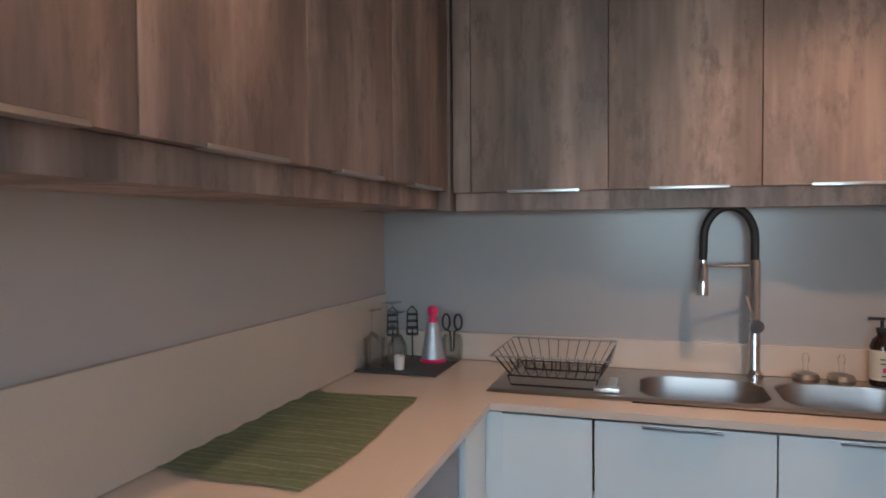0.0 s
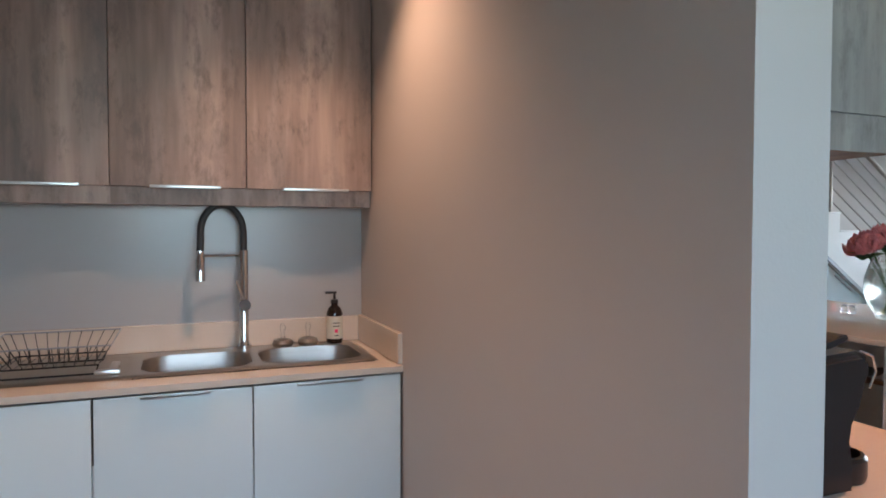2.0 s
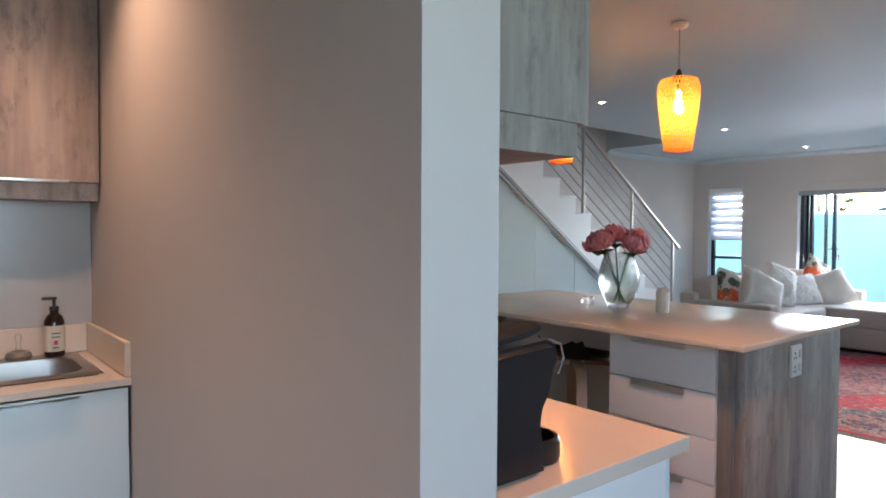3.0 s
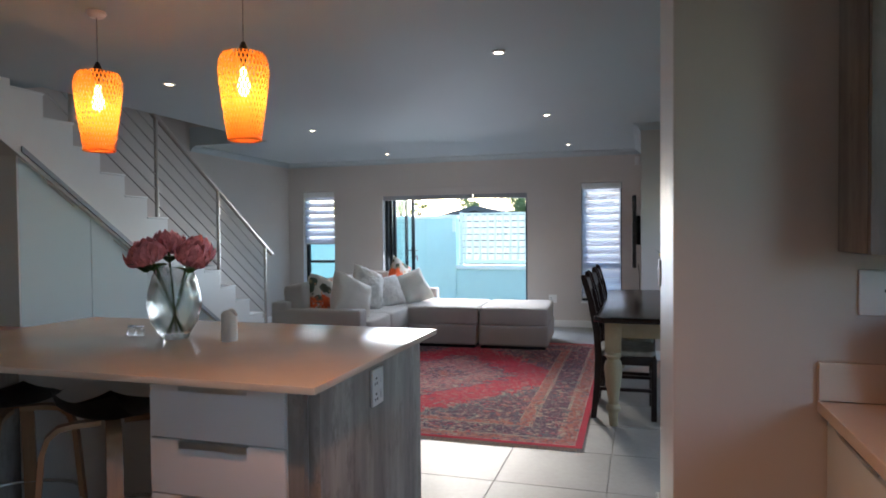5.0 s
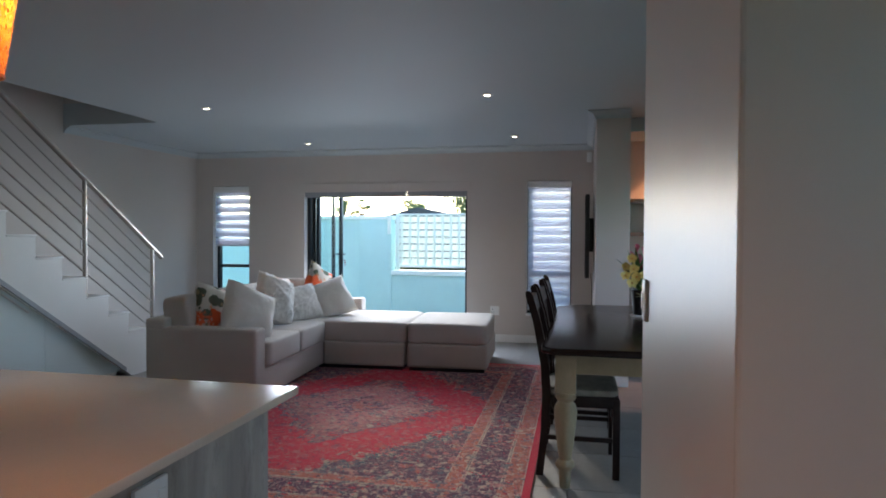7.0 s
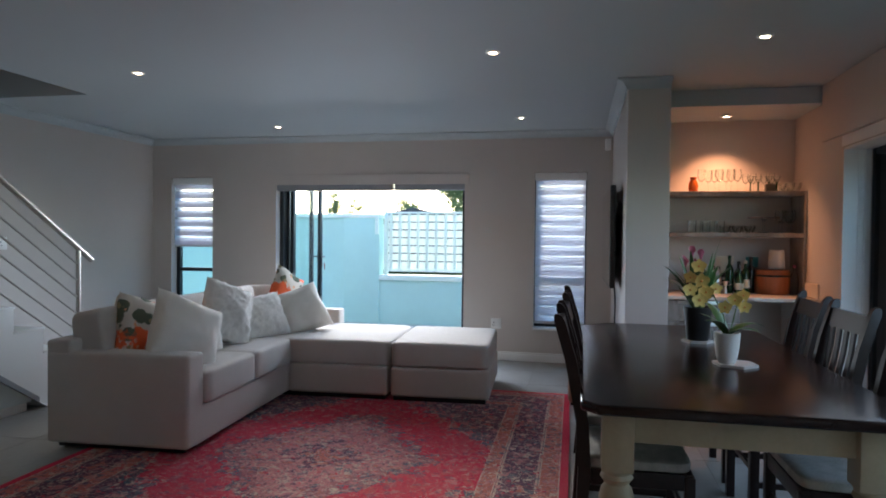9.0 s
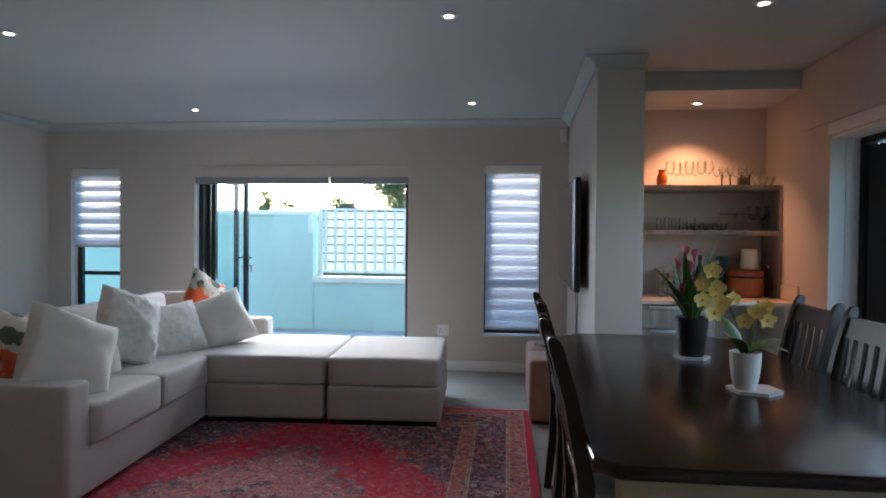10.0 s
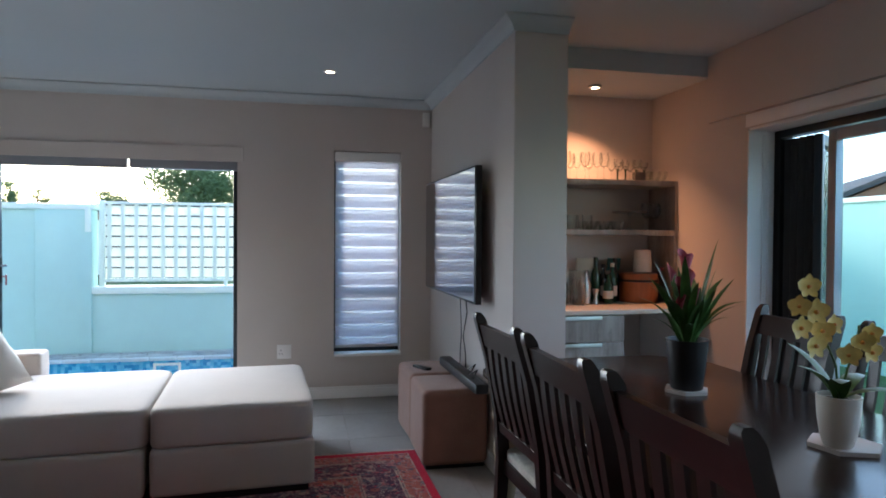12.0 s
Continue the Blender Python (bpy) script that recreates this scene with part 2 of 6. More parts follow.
ORANGEGLASS = mat("orange_glass", (0.7, 0.13, 0.02), 0.1, 0, 0.15)
BAMBOO = mat("light_bent_wood", (0.34, 0.19, 0.1), 0.4, 0, 0.15, 5, 60, 0.1, (8, 8, 1))
GRANITE = mat("dark_slate_tray", (0.045, 0.043, 0.042), 0.5, 0, 0.15, 12, 200, 0.15)
SCREEN = mat("tv_screen", (0.006, 0.007, 0.009), 0.05, 0, 0.1, 2, 20, 0.0, coat=1.0)
SOAPSTONE = mat("pale_trivet", (0.6, 0.55, 0.5), 0.5, 0, 0.08)
CLEAR = glass("clear_glass", (0.97, 0.985, 0.985), see=0.62)
VASEGLASS = glass("vase_glass", (0.97, 0.98, 0.97), see=0.3)
PANE = pane_mat("window_pane", (0.93, 0.985, 0.985))
WATER = glass("pool_water", (0.2, 0.72, 0.85), 0.03, 1.33)
SPOTGLOW = glow("downlight_glow", (1.0, 0.86, 0.7), 4)


def rug_mat():
    """Worn red carpet: banded border, medallion, dark corners, small flowers."""
    m, n, l, p = nodes_of("worn_red_rug")
    v = n.new("ShaderNodeTexCoord").outputs["Object"]
    sp = n.new("ShaderNodeSeparateXYZ")
    l.new(v, sp.inputs[0])
    ax, ay = math_node(n, l, "ABSOLUTE", sp.outputs[0]), math_node(n, l, "ABSOLUTE", sp.outputs[1])
    edge = math_node(n, l, "MINIMUM", math_node(n, l, "SUBTRACT", 1.92, ax), math_node(n, l, "SUBTRACT", 1.46, ay))
    wob = noise_tex(n, l, v, 9, 6, 0.7)
    diam = math_node(n, l, "ADD", math_node(n, l, "DIVIDE", ax, 1.5), math_node(n, l, "DIVIDE", ay, 1.12))
    diam = math_node(n, l, "ADD", diam, math_node(n, l, "MULTIPLY", math_node(n, l, "SUBTRACT", wob, 0.5), 0.8))
    red, rose, navy, cream, rust, teal = (0.9, 0.018, 0.1), (0.82, 0.34, 0.36), (0.17, 0.065, 0.15), (0.92, 0.76, 0.66), (0.78, 0.25, 0.2), (0.1, 0.19, 0.27)
    field = ramp(n, l, math_node(n, l, "DIVIDE", diam, 2.0), ((0, rust), (0.05, navy), (0.09, rose), (0.24, (0.6, 0.2, 0.23)), (0.29, teal), (0.31, red), (0.52, red), (0.56, teal), (0.6, navy)), True)
    band = ramp(n, l, math_node(n, l, "DIVIDE", edge, 1.0), ((0, red), (0.045, cream), (0.052, rust), (0.15, cream), (0.158, navy), (0.163, cream), (0.172, navy), (0.37, cream), (0.38, navy), (0.386, cream), (0.394, rust), (0.47, cream)), True)
    inside = math_node(n, l, "GREATER_THAN", edge, 0.48)
    base = mixc(n, l, inside, band, field)
    for scale, lo, hi, cols, amount in ((9, 0.3, 0.33, (rose, rust, (0.2, 0.24, 0.32), rose), 0.8), (16, 0.32, 0.35, (rose, cream, rust, teal), 0.9), (27, 0.3, 0.34, (cream, navy, rose, red), 0.85), (50, 0.28, 0.33, (cream, navy, rose, cream), 0.6)):
        vo = n.new("ShaderNodeTexVoronoi")
        vo.inputs["Scale"].default_value = scale
        warp = n.new("ShaderNodeVectorMath")
        warp.operation = "MULTIPLY_ADD"
        nz = n.new("ShaderNodeTexNoise")
        nz.inputs["Scale"].default_value = scale * 1.2
        l.new(v, nz.inputs["Vector"])
        l.new(nz.outputs["Color"], warp.inputs[0])
        warp.inputs[1].default_value = (1.1 / scale,) * 3
        l.new(v, warp.inputs[2])
        l.new(warp.outputs[0], vo.inputs["Vector"])
        sc = n.new("ShaderNodeSeparateColor")
        l.new(vo.outputs["Color"], sc.inputs[0])
        tint = ramp(n, l, sc.outputs[0], tuple((k / 4, c) for k, c in enumerate(cols)), True)
        d = math_node(n, l, "MULTIPLY", vo.outputs["Distance"], 1.0)
        mask = ramp(n, l, d, ((lo, (amount,) * 3), (hi, (0, 0, 0))))
        plain = math_node(n, l, "MULTIPLY", math_node(n, l, "GREATER_THAN", diam, 0.62), math_node(n, l, "LESS_THAN", diam, 1.04))
        keep = math_node(n, l, "SUBTRACT", 1.0, math_node(n, l, "MULTIPLY", math_node(n, l, "MULTIPLY", plain, inside), 0.66))
        keep = math_node(n, l, "MULTIPLY", keep, math_node(n, l, "GREATER_THAN", edge, 0.046))
        base = mixc(n, l, math_node(n, l, "MULTIPLY", mask, keep), base, tint)
    for scale, half, amount, c in ((11, 0.016, 0.75, cream), (19, 0.02, 0.55, rose), (15, 0.018, 0.6, navy)):
        line = math_node(n, l, "ABSOLUTE", math_node(n, l, "SUBTRACT", noise_tex(n, l, v, scale, 2, 0.5), 0.5))
        vine = ramp(n, l, line, ((half * 0.6, (amount,) * 3), (half, (0, 0, 0))))
        base = mixc(n, l, math_node(n, l, "MULTIPLY", vine, keep), base, c)
    wear = noise_tex(n, l, v, 3.2, 6, 0.7)
    base = mixc(n, l, ramp(n, l, wear, ((0.45, (0, 0, 0)), (0.75, (0.25,) * 3))), base, (0.6, 0.2, 0.2))
    l.new(base, p.inputs["Base Color"])
    p.inputs["Roughness"].default_value = 0.95
    p.inputs["Sheen Weight"].default_value = 0.15
    bumped(n, l, p, noise_tex(n, l, v, 300, 2), 0.6, 0.004)
    return m


def stripes_mat(name, a, b, per_metre, axis, duty=0.12, rough=0.9, own=True):
    m, n, l, p = nodes_of(name)
    v = coords(n, l, (1, 1, 1), own)
    sp = n.new("ShaderNodeSeparateXYZ")
    l.new(v, sp.inputs[0])
    w = math_node(n, l, "ADD", math_node(n, l, "MULTIPLY", sp.outputs[axis], per_metre), math_node(n, l, "MULTIPLY", noise_tex(n, l, v, 9), 0.5))
    fr = math_node(n, l, "FRACT", w)
    col = ramp(n, l, fr, ((0, b), (duty, b), (duty + 0.08, a), (1, a)))
    col = mixc(n, l, ramp(n, l, noise_tex(n, l, v, 60), ((0.35, (0.5,) * 3), (0.6, (0, 0, 0)))), col, shade(a, 0.72))
    l.new(col, p.inputs["Base Color"])
    p.inputs["Roughness"].default_value = rough
    bumped(n, l, p, noise_tex(n, l, v, 240, 2), 0.8, 0.003)
    return m


def floral_mat():
    """White cotton printed with orange flowers and dark green leaves."""
    m, n, l, p = nodes_of("floral_cotton")
    v = coords(n, l, (1, 1, 1), True)
    col = (0.62, 0.57, 0.5)
    for scale, hi, c in ((7.5, 0.62, (0.1, 0.12, 0.08)), (11.0, 0.48, (0.32, 0.26, 0.14)), (3.6, 0.72, (0.8, 0.13, 0.04)), (13.0, 0.42, (0.78, 0.36, 0.2))):
        vo = n.new("ShaderNodeTexVoronoi")
        vo.inputs["Scale"].default_value = scale
        l.new(v, vo.inputs["Vector"])
        d = math_node(n, l, "ADD", vo.outputs["Distance"], math_node(n, l, "MULTIPLY", noise_tex(n, l, v, 13), 0.5))
        col = mixc(n, l, ramp(n, l, d, ((hi, (1, 1, 1)), (hi + 0.04, (0, 0, 0)))), col, c)
    l.new(col, p.inputs["Base Color"])
    p.inputs["Roughness"].default_value = 0.9
    bumped(n, l, p, noise_tex(n, l, v, 350, 2), 0.4)
    return m


def mosaic_mat():
    m, n, l, p = nodes_of("blue_pool_mosaic")
    v = coords(n, l, (1, 1, 1))
    vo = n.new("ShaderNodeTexVoronoi")
    vo.inputs["Scale"].default_value, vo.inputs["Randomness"].default_value = 26, 0.25
    l.new(v, vo.inputs["Vector"])
    sc = n.new("ShaderNodeSeparateColor")
    l.new(vo.outputs["Color"], sc.inputs[0])
    col = ramp(n, l, sc.outputs[0], ((0, (0.02, 0.3, 0.58)), (0.5, (0.06, 0.5, 0.72)), (1, (0.2, 0.68, 0.82))))
    l.new(col, p.inputs["Base Color"])
    p.inputs["Roughness"].default_value = 0.2
    return m


def blind_mat(name, color, through_light, open_weave=0.0):
    """Sheer woven blind that lets light through."""
    m, n, l, p = nodes_of(name)
    v = coords(n, l, (1, 1, 1))
    col = ramp(n, l, noise_tex(n, l, v, 160, 2), ((0.3, shade(color, 0.9)), (0.7, shade(color, 1.05))))
    dif, tr, mix = n.new("ShaderNodeBsdfDiffuse"), n.new("ShaderNodeBsdfTranslucent"), n.new("ShaderNodeMixShader")
    mix.inputs[0].default_value = through_light
    l.new(col, dif.inputs[0])
    l.new(col, tr.inputs[0])
    l.new(dif.outputs[0], mix.inputs[1])
    l.new(tr.outputs[0], mix.inputs[2])
    last = mix
    if open_weave:
        last = n.new("ShaderNodeMixShader")
        last.inputs[0].default_value = open_weave
        l.new(mix.outputs[0], last.inputs[1])
        l.new(n.new("ShaderNodeBsdfTransparent").outputs[0], last.inputs[2])
    l.new(last.outputs[0], n["Material Output"].inputs["Surface"])
    return m


def wicker_mat(name, strong):
    """Woven bamboo strips lit from inside."""
    m, n, l, p = nodes_of(name)
    p.inputs["Base Color"].default_value = (0.6, 0.2, 0.04, 1)
    p.inputs["Roughness"].default_value = 0.5
    tr, mix = n.new("ShaderNodeBsdfTranslucent"), n.new("ShaderNodeMixShader")
    tr.inputs[0].default_value = (1.0, 0.5, 0.11, 1)
    mix.inputs[0].default_value = strong
    l.new(p.outputs[0], mix.inputs[1])
    l.new(tr.outputs[0], mix.inputs[2])
    l.new(mix.outputs[0], n["Material Output"].inputs["Surface"])
    return m


RUG = rug_mat()
GREENCLOTH = stripes_mat("green_woven_cloth", (0.33, 0.4, 0.23), (0.52, 0.56, 0.42), 38, 1)
FLORAL = floral_mat()
SEATCLOTH = mat("pale_printed_seat_cloth", (0.42, 0.42, 0.38), 0.9, 0, 0.3, 16, 260, 0.4)
PLEAT = mat("striped_pillow_linen", (0.56, 0.5, 0.45), 0.9, 0, 0.14, 1, 300, 0.6, (6, 60, 6))
MOSAIC = mosaic_mat()
BLIND = blind_mat("sheer_blind_cloth", (0.86, 0.87, 0.93), 0.6)
BLINDDENSE = blind_mat("dense_blind_cloth", (0.74, 0.75, 0.83), 0.38)
BLINDMID = blind_mat("half_dense_blind_cloth", (0.8, 0.81, 0.89), 0.5)
BLINDPALE = blind_mat("pale_blind_cloth", (0.97, 0.97, 0.98), 0.8, 0.22)
BLINDTHIN = blind_mat("thin_blind_cloth", (0.97, 0.97, 0.98), 0.85, 0.55)
LEAVES = blind_mat("tree_foliage", (0.17, 0.23, 0.11), 0.5)
WICKER = wicker_mat("woven_bamboo", 0.5)

# ---- mesh helpers ----


def mesh_of(bm, name, material, smooth=False):
    me = bpy.data.meshes.new(name)
    bmesh.ops.recalc_face_normals(bm, faces=bm.faces)
    bm.to_mesh(me)
    bm.free()
    me.materials.append(material)
    if smooth:
        me.polygons.foreach_set("use_smooth", [True] * len(me.polygons))
        me.set_sharp_from_angle(angle=radians(38))
    return me


def part(name, bm, material, parent, label="", smooth=True):
    ob = new(name, mesh_of(bm, name, material, smooth))
    ob.parent = parent
    return tagged(ob, label)


def thing(name, m, label, category, group="", kind=""):
    ob = new(name)
    ob.empty_display_size = 0.1
    ob.matrix_world = m
    return tagged(ob, label, category, group, kind)


def one(name, bm, material, m, label, category, group="", kind="", smooth=True):
    ob = new(name, mesh_of(bm, name, material, smooth))
    ob.matrix_world = m
    return tagged(ob, label, category, group, kind)


def structure(name, bm, material, label="", smooth=False):
    ob = new(name, mesh_of(bm, name, material, smooth))
    return tagged(ob, label or name.replace("_", " "), "structure", "", "structure")


def B(*boxes, r=0.0, seg=2):
    """A bmesh of boxes (x0, x1, y0, y1, z0, z1), with rounded edges where r is given."""
    bm = bmesh.new()
    for x0, x1, y0, y1, z0, z1 in boxes:
        t = bmesh.new()
        bmesh.ops.create_cube(t, size=1, matrix=Matrix.Translation(((x0 + x1) / 2, (y0 + y1) / 2, (z0 + z1) / 2)) @ Matrix.Diagonal((abs(x1 - x0), abs(y1 - y0), abs(z1 - z0), 1)))
        if r:
            bmesh.ops.bevel(t, geom=t.edges[:], offset=min(r, 0.45 * min(abs(x1 - x0), abs(y1 - y0), abs(z1 - z0))), segments=seg, profile=0.6, affect="EDGES")
        join(bm, t)
    return bm


def join(bm, other, m=None):
    if m is not None:
        bmesh.ops.transform(other, matrix=m, verts=other.verts)
    vs = [bm.verts.new(v.co) for v in other.verts]
    other.verts.index_update()
    for f in other.faces:
        try:
            bm.faces.new([vs[v.index] for v in f.verts])
        except ValueError:
            pass
    other.free()
    return bm


def prism(points, lo, hi, axis="y"):
    """A flat outline drawn out along one axis."""
    bm = bmesh.new()

    def at(a, b, c):
        return {"y": (a, c, b), "x": (c, a, b), "z": (a, b, c)}[axis]
    a, b = [bm.verts.new(at(*p, lo)) for p in points], [bm.verts.new(at(*p, hi)) for p in points]
    bm.faces.new(a)
    bm.faces.new(list(reversed(b)))
    for i in range(len(points)):
        k = (i + 1) % len(points)
        bm.faces.new((a[i], a[k], b[k], b[i]))
    return bm


def lathe(profile, n=24, at=(0, 0, 0), bm=None):
    bm = bm or bmesh.new()
    rings = []
    for r, z in profile:
        rings.append([bm.verts.new((at[0] + r * math.cos(2 * math.pi * k / n), at[1] + r * math.sin(2 * math.pi * k / n), at[2] + z)) for k in range(n)])
    for a, b in zip(rings, rings[1:]):
        for k in range(n):
            bm.faces.new((a[k], a[(k + 1) % n], b[(k + 1) % n], b[k]))
    for ring in (rings[0], rings[-1]):
        if (ring[0].co - ring[n // 2].co).length > 0.0004:
            bm.faces.new(ring)
    return bm


def tube(points, r, n=8, bm=None, taper=None):
    bm = bm or bmesh.new()
    pts = [Vector(p) for p in points]
    up, rings = None, []
    for i, p in enumerate(pts):
        d = (pts[min(i + 1, len(pts) - 1)] - pts[max(i - 1, 0)]).normalized()
        if up is None:
            up = d.orthogonal().normalized()
        up = (up - d * up.dot(d)).normalized()
        side = d.cross(up)
        rr = r if taper is None else r + (taper - r) * i / (len(pts) - 1)
        rings.append([bm.verts.new(p + up * rr * math.cos(2 * math.pi * k / n) + side * rr * math.sin(2 * math.pi * k / n)) for k in range(n)])
    for a, b in zip(rings, rings[1:]):
        for k in range(n):
            bm.faces.new((a[k], a[(k + 1) % n], b[(k + 1) % n], b[k]))
    bm.faces.new(rings[0])
    bm.faces.new(rings[-1])
    return bm


def soft(w, d, h, e=0.22, nu=40, nv=20, rough=0.0, seed=0):
    """A rounded, slightly full cushion block, its base at z = 0, middle at the origin."""
    bm = bmesh.new()

    def s(c, k):
        return math.copysign(abs(c) ** k, c)
    rows = []
    for j in range(nv + 1):
        ph = -math.pi / 2 + math.pi * j / nv
        row = []
        for i in range(nu):
            th = 2 * math.pi * i / nu
            q = Vector((s(math.cos(ph), e) * s(math.cos(th), e) * w / 2, s(math.cos(ph), e) * s(math.sin(th), e) * d / 2, s(math.sin(ph), e * 1.6) * h / 2 + h / 2))
            if rough:
                q += noise.noise_vector(q * 6 + Vector((seed, 0, 0))) * rough
            row.append(bm.verts.new(q))
        rows.append(row)
    for a, b in zip(rows, rows[1:]):
        for i in range(nu):
            try:
                bm.faces.new((a[i], a[(i + 1) % nu], b[(i + 1) % nu], b[i]))
            except ValueError:
                pass
    bmesh.ops.remove_doubles(bm, verts=bm.verts, dist=0.0005)
    return bm


def pillow(w, h, t, n=22, rough=0.012, seed=0, fur=0.0):
    """A stuffed square pillow lying in xz, facing y, with drawn-in sides and corners that stand out."""
    bm = bmesh.new()
    grid = {}
    for side in (1, -1):
        for i in range(n + 1):
            for j in range(n + 1):
                u, v = 2 * i / n - 1, 2 * j / n - 1
                rim = i in (0, n) or j in (0, n)
                if rim and side == -1:
                    grid[side, i, j] = grid[1, i, j]
                    continue
                f = max(0, (1 - u ** 2) * (1 - v ** 2)) ** 0.36
                q = Vector((u * w / 2 * (1 - 0.085 * (1 - v ** 2)), side * t / 2 * f, v * h / 2 * (1 - 0.085 * (1 - u ** 2))))
                q += noise.noise_vector(q * 7 + Vector((seed * 3.1, side, 0))) * rough * (0.3 + f)
                if fur:
                    q += noise.noise_vector(q * 32 + Vector((seed, 0, side))) * fur
                grid[side, i, j] = bm.verts.new(q)
        for i in range(n):
            for j in range(n):
                bm.faces.new([grid[side, a, b] for a, b in ((i, j), (i + 1, j), (i + 1, j + 1), (i, j + 1))])
    return bm


def blade(length, width, bend, bm=None, m=None, n=8, fold=0.25):
    """A long leaf or petal along z, bending towards +x."""
    t = bmesh.new()
    rows = []
    for i in range(n + 1):
        k = i / n
        a = bend * k
        x = length * (1 - math.cos(a)) / a * k if abs(a) > 0.001 else 0
        z = length * math.sin(a) / a * k if abs(a) > 0.001 else length * k
        half = width / 2 * (math.sin(math.pi * min(1, 0.08 + 0.92 * k)) ** 0.7) + 0.0008
        rows.append([t.verts.new((x + fold * half * abs(sgn), sgn * half, z)) for sgn in (-1, -0.5, 0, 0.5, 1)])
    for a, b in zip(rows, rows[1:]):
        for i in range(4):
            t.faces.new((a[i], a[i + 1], b[i + 1], b[i]))
    return join(bm or bmesh.new(), t, m)


# ---- the house: floor, walls, ceiling ----
X0, X1, Y0, Y1, H = 0.1, 11.43, -1.41, 5.7, 2.49
floor = structure("floor", B((X0 - 0.2, X1 + 0.2, Y0 - 0.2, Y1 + 0.2, -0.15, -0.004)), GROUT, "grey ceramic tile floor with thin pale joints")


def wall_with_openings(name, axis, lo, hi, a0, a1, z0, z1, openings, material, label):
    """A wall along one axis, lo to hi thick, with openings (a, b, bottom, top) through it."""
    bm = bmesh.new()
    cuts = sorted({a0, a1, *(v for o in openings for v in o[:2])})
    for p, q in zip(cuts, cuts[1:]):
        spans = [(z0, z1)]
        for a, b, bot, top in openings:
            if a <= p + 1e-6 and q <= b + 1e-6:
                spans = [(z0, bot), (top, z1)]
        for s, e in spans:
            if e - s > 0.001:
                join(bm, B((lo, hi, p, q, s, e) if axis == "y" else (p, q, lo, hi, s, e)))
    return structure(name, bm, material, label)


PATIO, WL, WR = (1.81, 4.06, 0.0, 2.04), (4.885, 5.44, 0.36, 2.03), (0.487, 1.043, 0.36, 2.05)
DY = -1.215
DINING, KWIN = (5.95, 9.3, 0.0, 1.985), (0.7, 2.5, 0.95, 2.1)
wall_with_openings("wall_east", "y", X1, X1 + 0.22, Y0 - 0.22, Y1 + 0.22, 0, 2.7, [PATIO, WL, WR], PAINT, "greige painted wall with a wide patio door and two narrow windows")
wall_with_openings("wall_south", "x", Y0 - 0.22, Y0, X0 - 0.22, 5.31, 0, 2.7, [KWIN], PAINT, "greige painted wall with the kitchen window")
wall_with_openings("wall_dining", "x", DY - 0.22, DY, 5.31, X1, 0, 2.7, [DINING], PAINT, "greige painted wall with a wide folding door")
structure("wall_north", B((1.945, X1, Y1, Y1 + 0.22, 0, 5.2)), PAINT, "pale painted wall behind the stairs")
structure("wall_west", B((X0 - 0.22, X0, Y0, 2.61, 0, 2.7)), PAINT, "grey painted wall beside the scullery counter")
structure("wall_sink", B((X0 - 0.22, 1.836, 2.61, 2.83, 0, 2.7)), SPLASH, "blue-grey painted wall behind the sink")
structure("wall_divider", prism([(1.812, 0.62), (1.945, 0.62), (1.945, Y1 + 0.22), (1.838, Y1 + 0.22), (1.838, 2.6)], 0, 2.7, "z"), PAINT, "thin painted wall between scullery and kitchen")
structure("wall_pantry", B((4.01, 5.31, Y0, 0.14, 0, 2.7), r=0.006), PAINT_SHEEN, "satin painted wall block between kitchen and dining area")
structure("wall_tv", B((9.235, X1, -0.07, 0.228, 0, 2.7), r=0.005), PAINT, "painted wall pier that carries the television")
structure("wall_niche", B((10.35, X1, DY, -0.07, 0, 2.7)), PAINT, "painted back wall of the bar niche")
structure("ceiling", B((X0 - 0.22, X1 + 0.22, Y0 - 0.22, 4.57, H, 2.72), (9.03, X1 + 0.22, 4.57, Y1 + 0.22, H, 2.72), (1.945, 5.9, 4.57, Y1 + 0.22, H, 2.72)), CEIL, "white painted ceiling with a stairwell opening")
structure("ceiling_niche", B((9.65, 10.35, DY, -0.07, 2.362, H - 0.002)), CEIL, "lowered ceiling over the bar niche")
structure("wall_upper_landing", B((5.7, 5.9, 4.57, Y1, 2.72, 5.2), (9.03, 9.2, 4.57, Y1, 2.72, 5.2), (5.7, 9.2, 4.4, 4.57, 2.72, 5.2)), PAINT, "painted walls round the stairwell above")
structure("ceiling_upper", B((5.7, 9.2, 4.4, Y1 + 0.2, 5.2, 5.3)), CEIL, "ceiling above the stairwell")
structure("bulkhead_dining", B((5.31, 9.65, DY, DY + 0.028, 2.07, H - 0.003), r=0.004), PAINT, "shallow painted bulkhead above the folding door")
structure("lintel_patio", B((X1 - 0.012, X1, 1.76, 4.11, 1.93, 2.05), r=0.004), PAINT, "plaster band above the patio door")


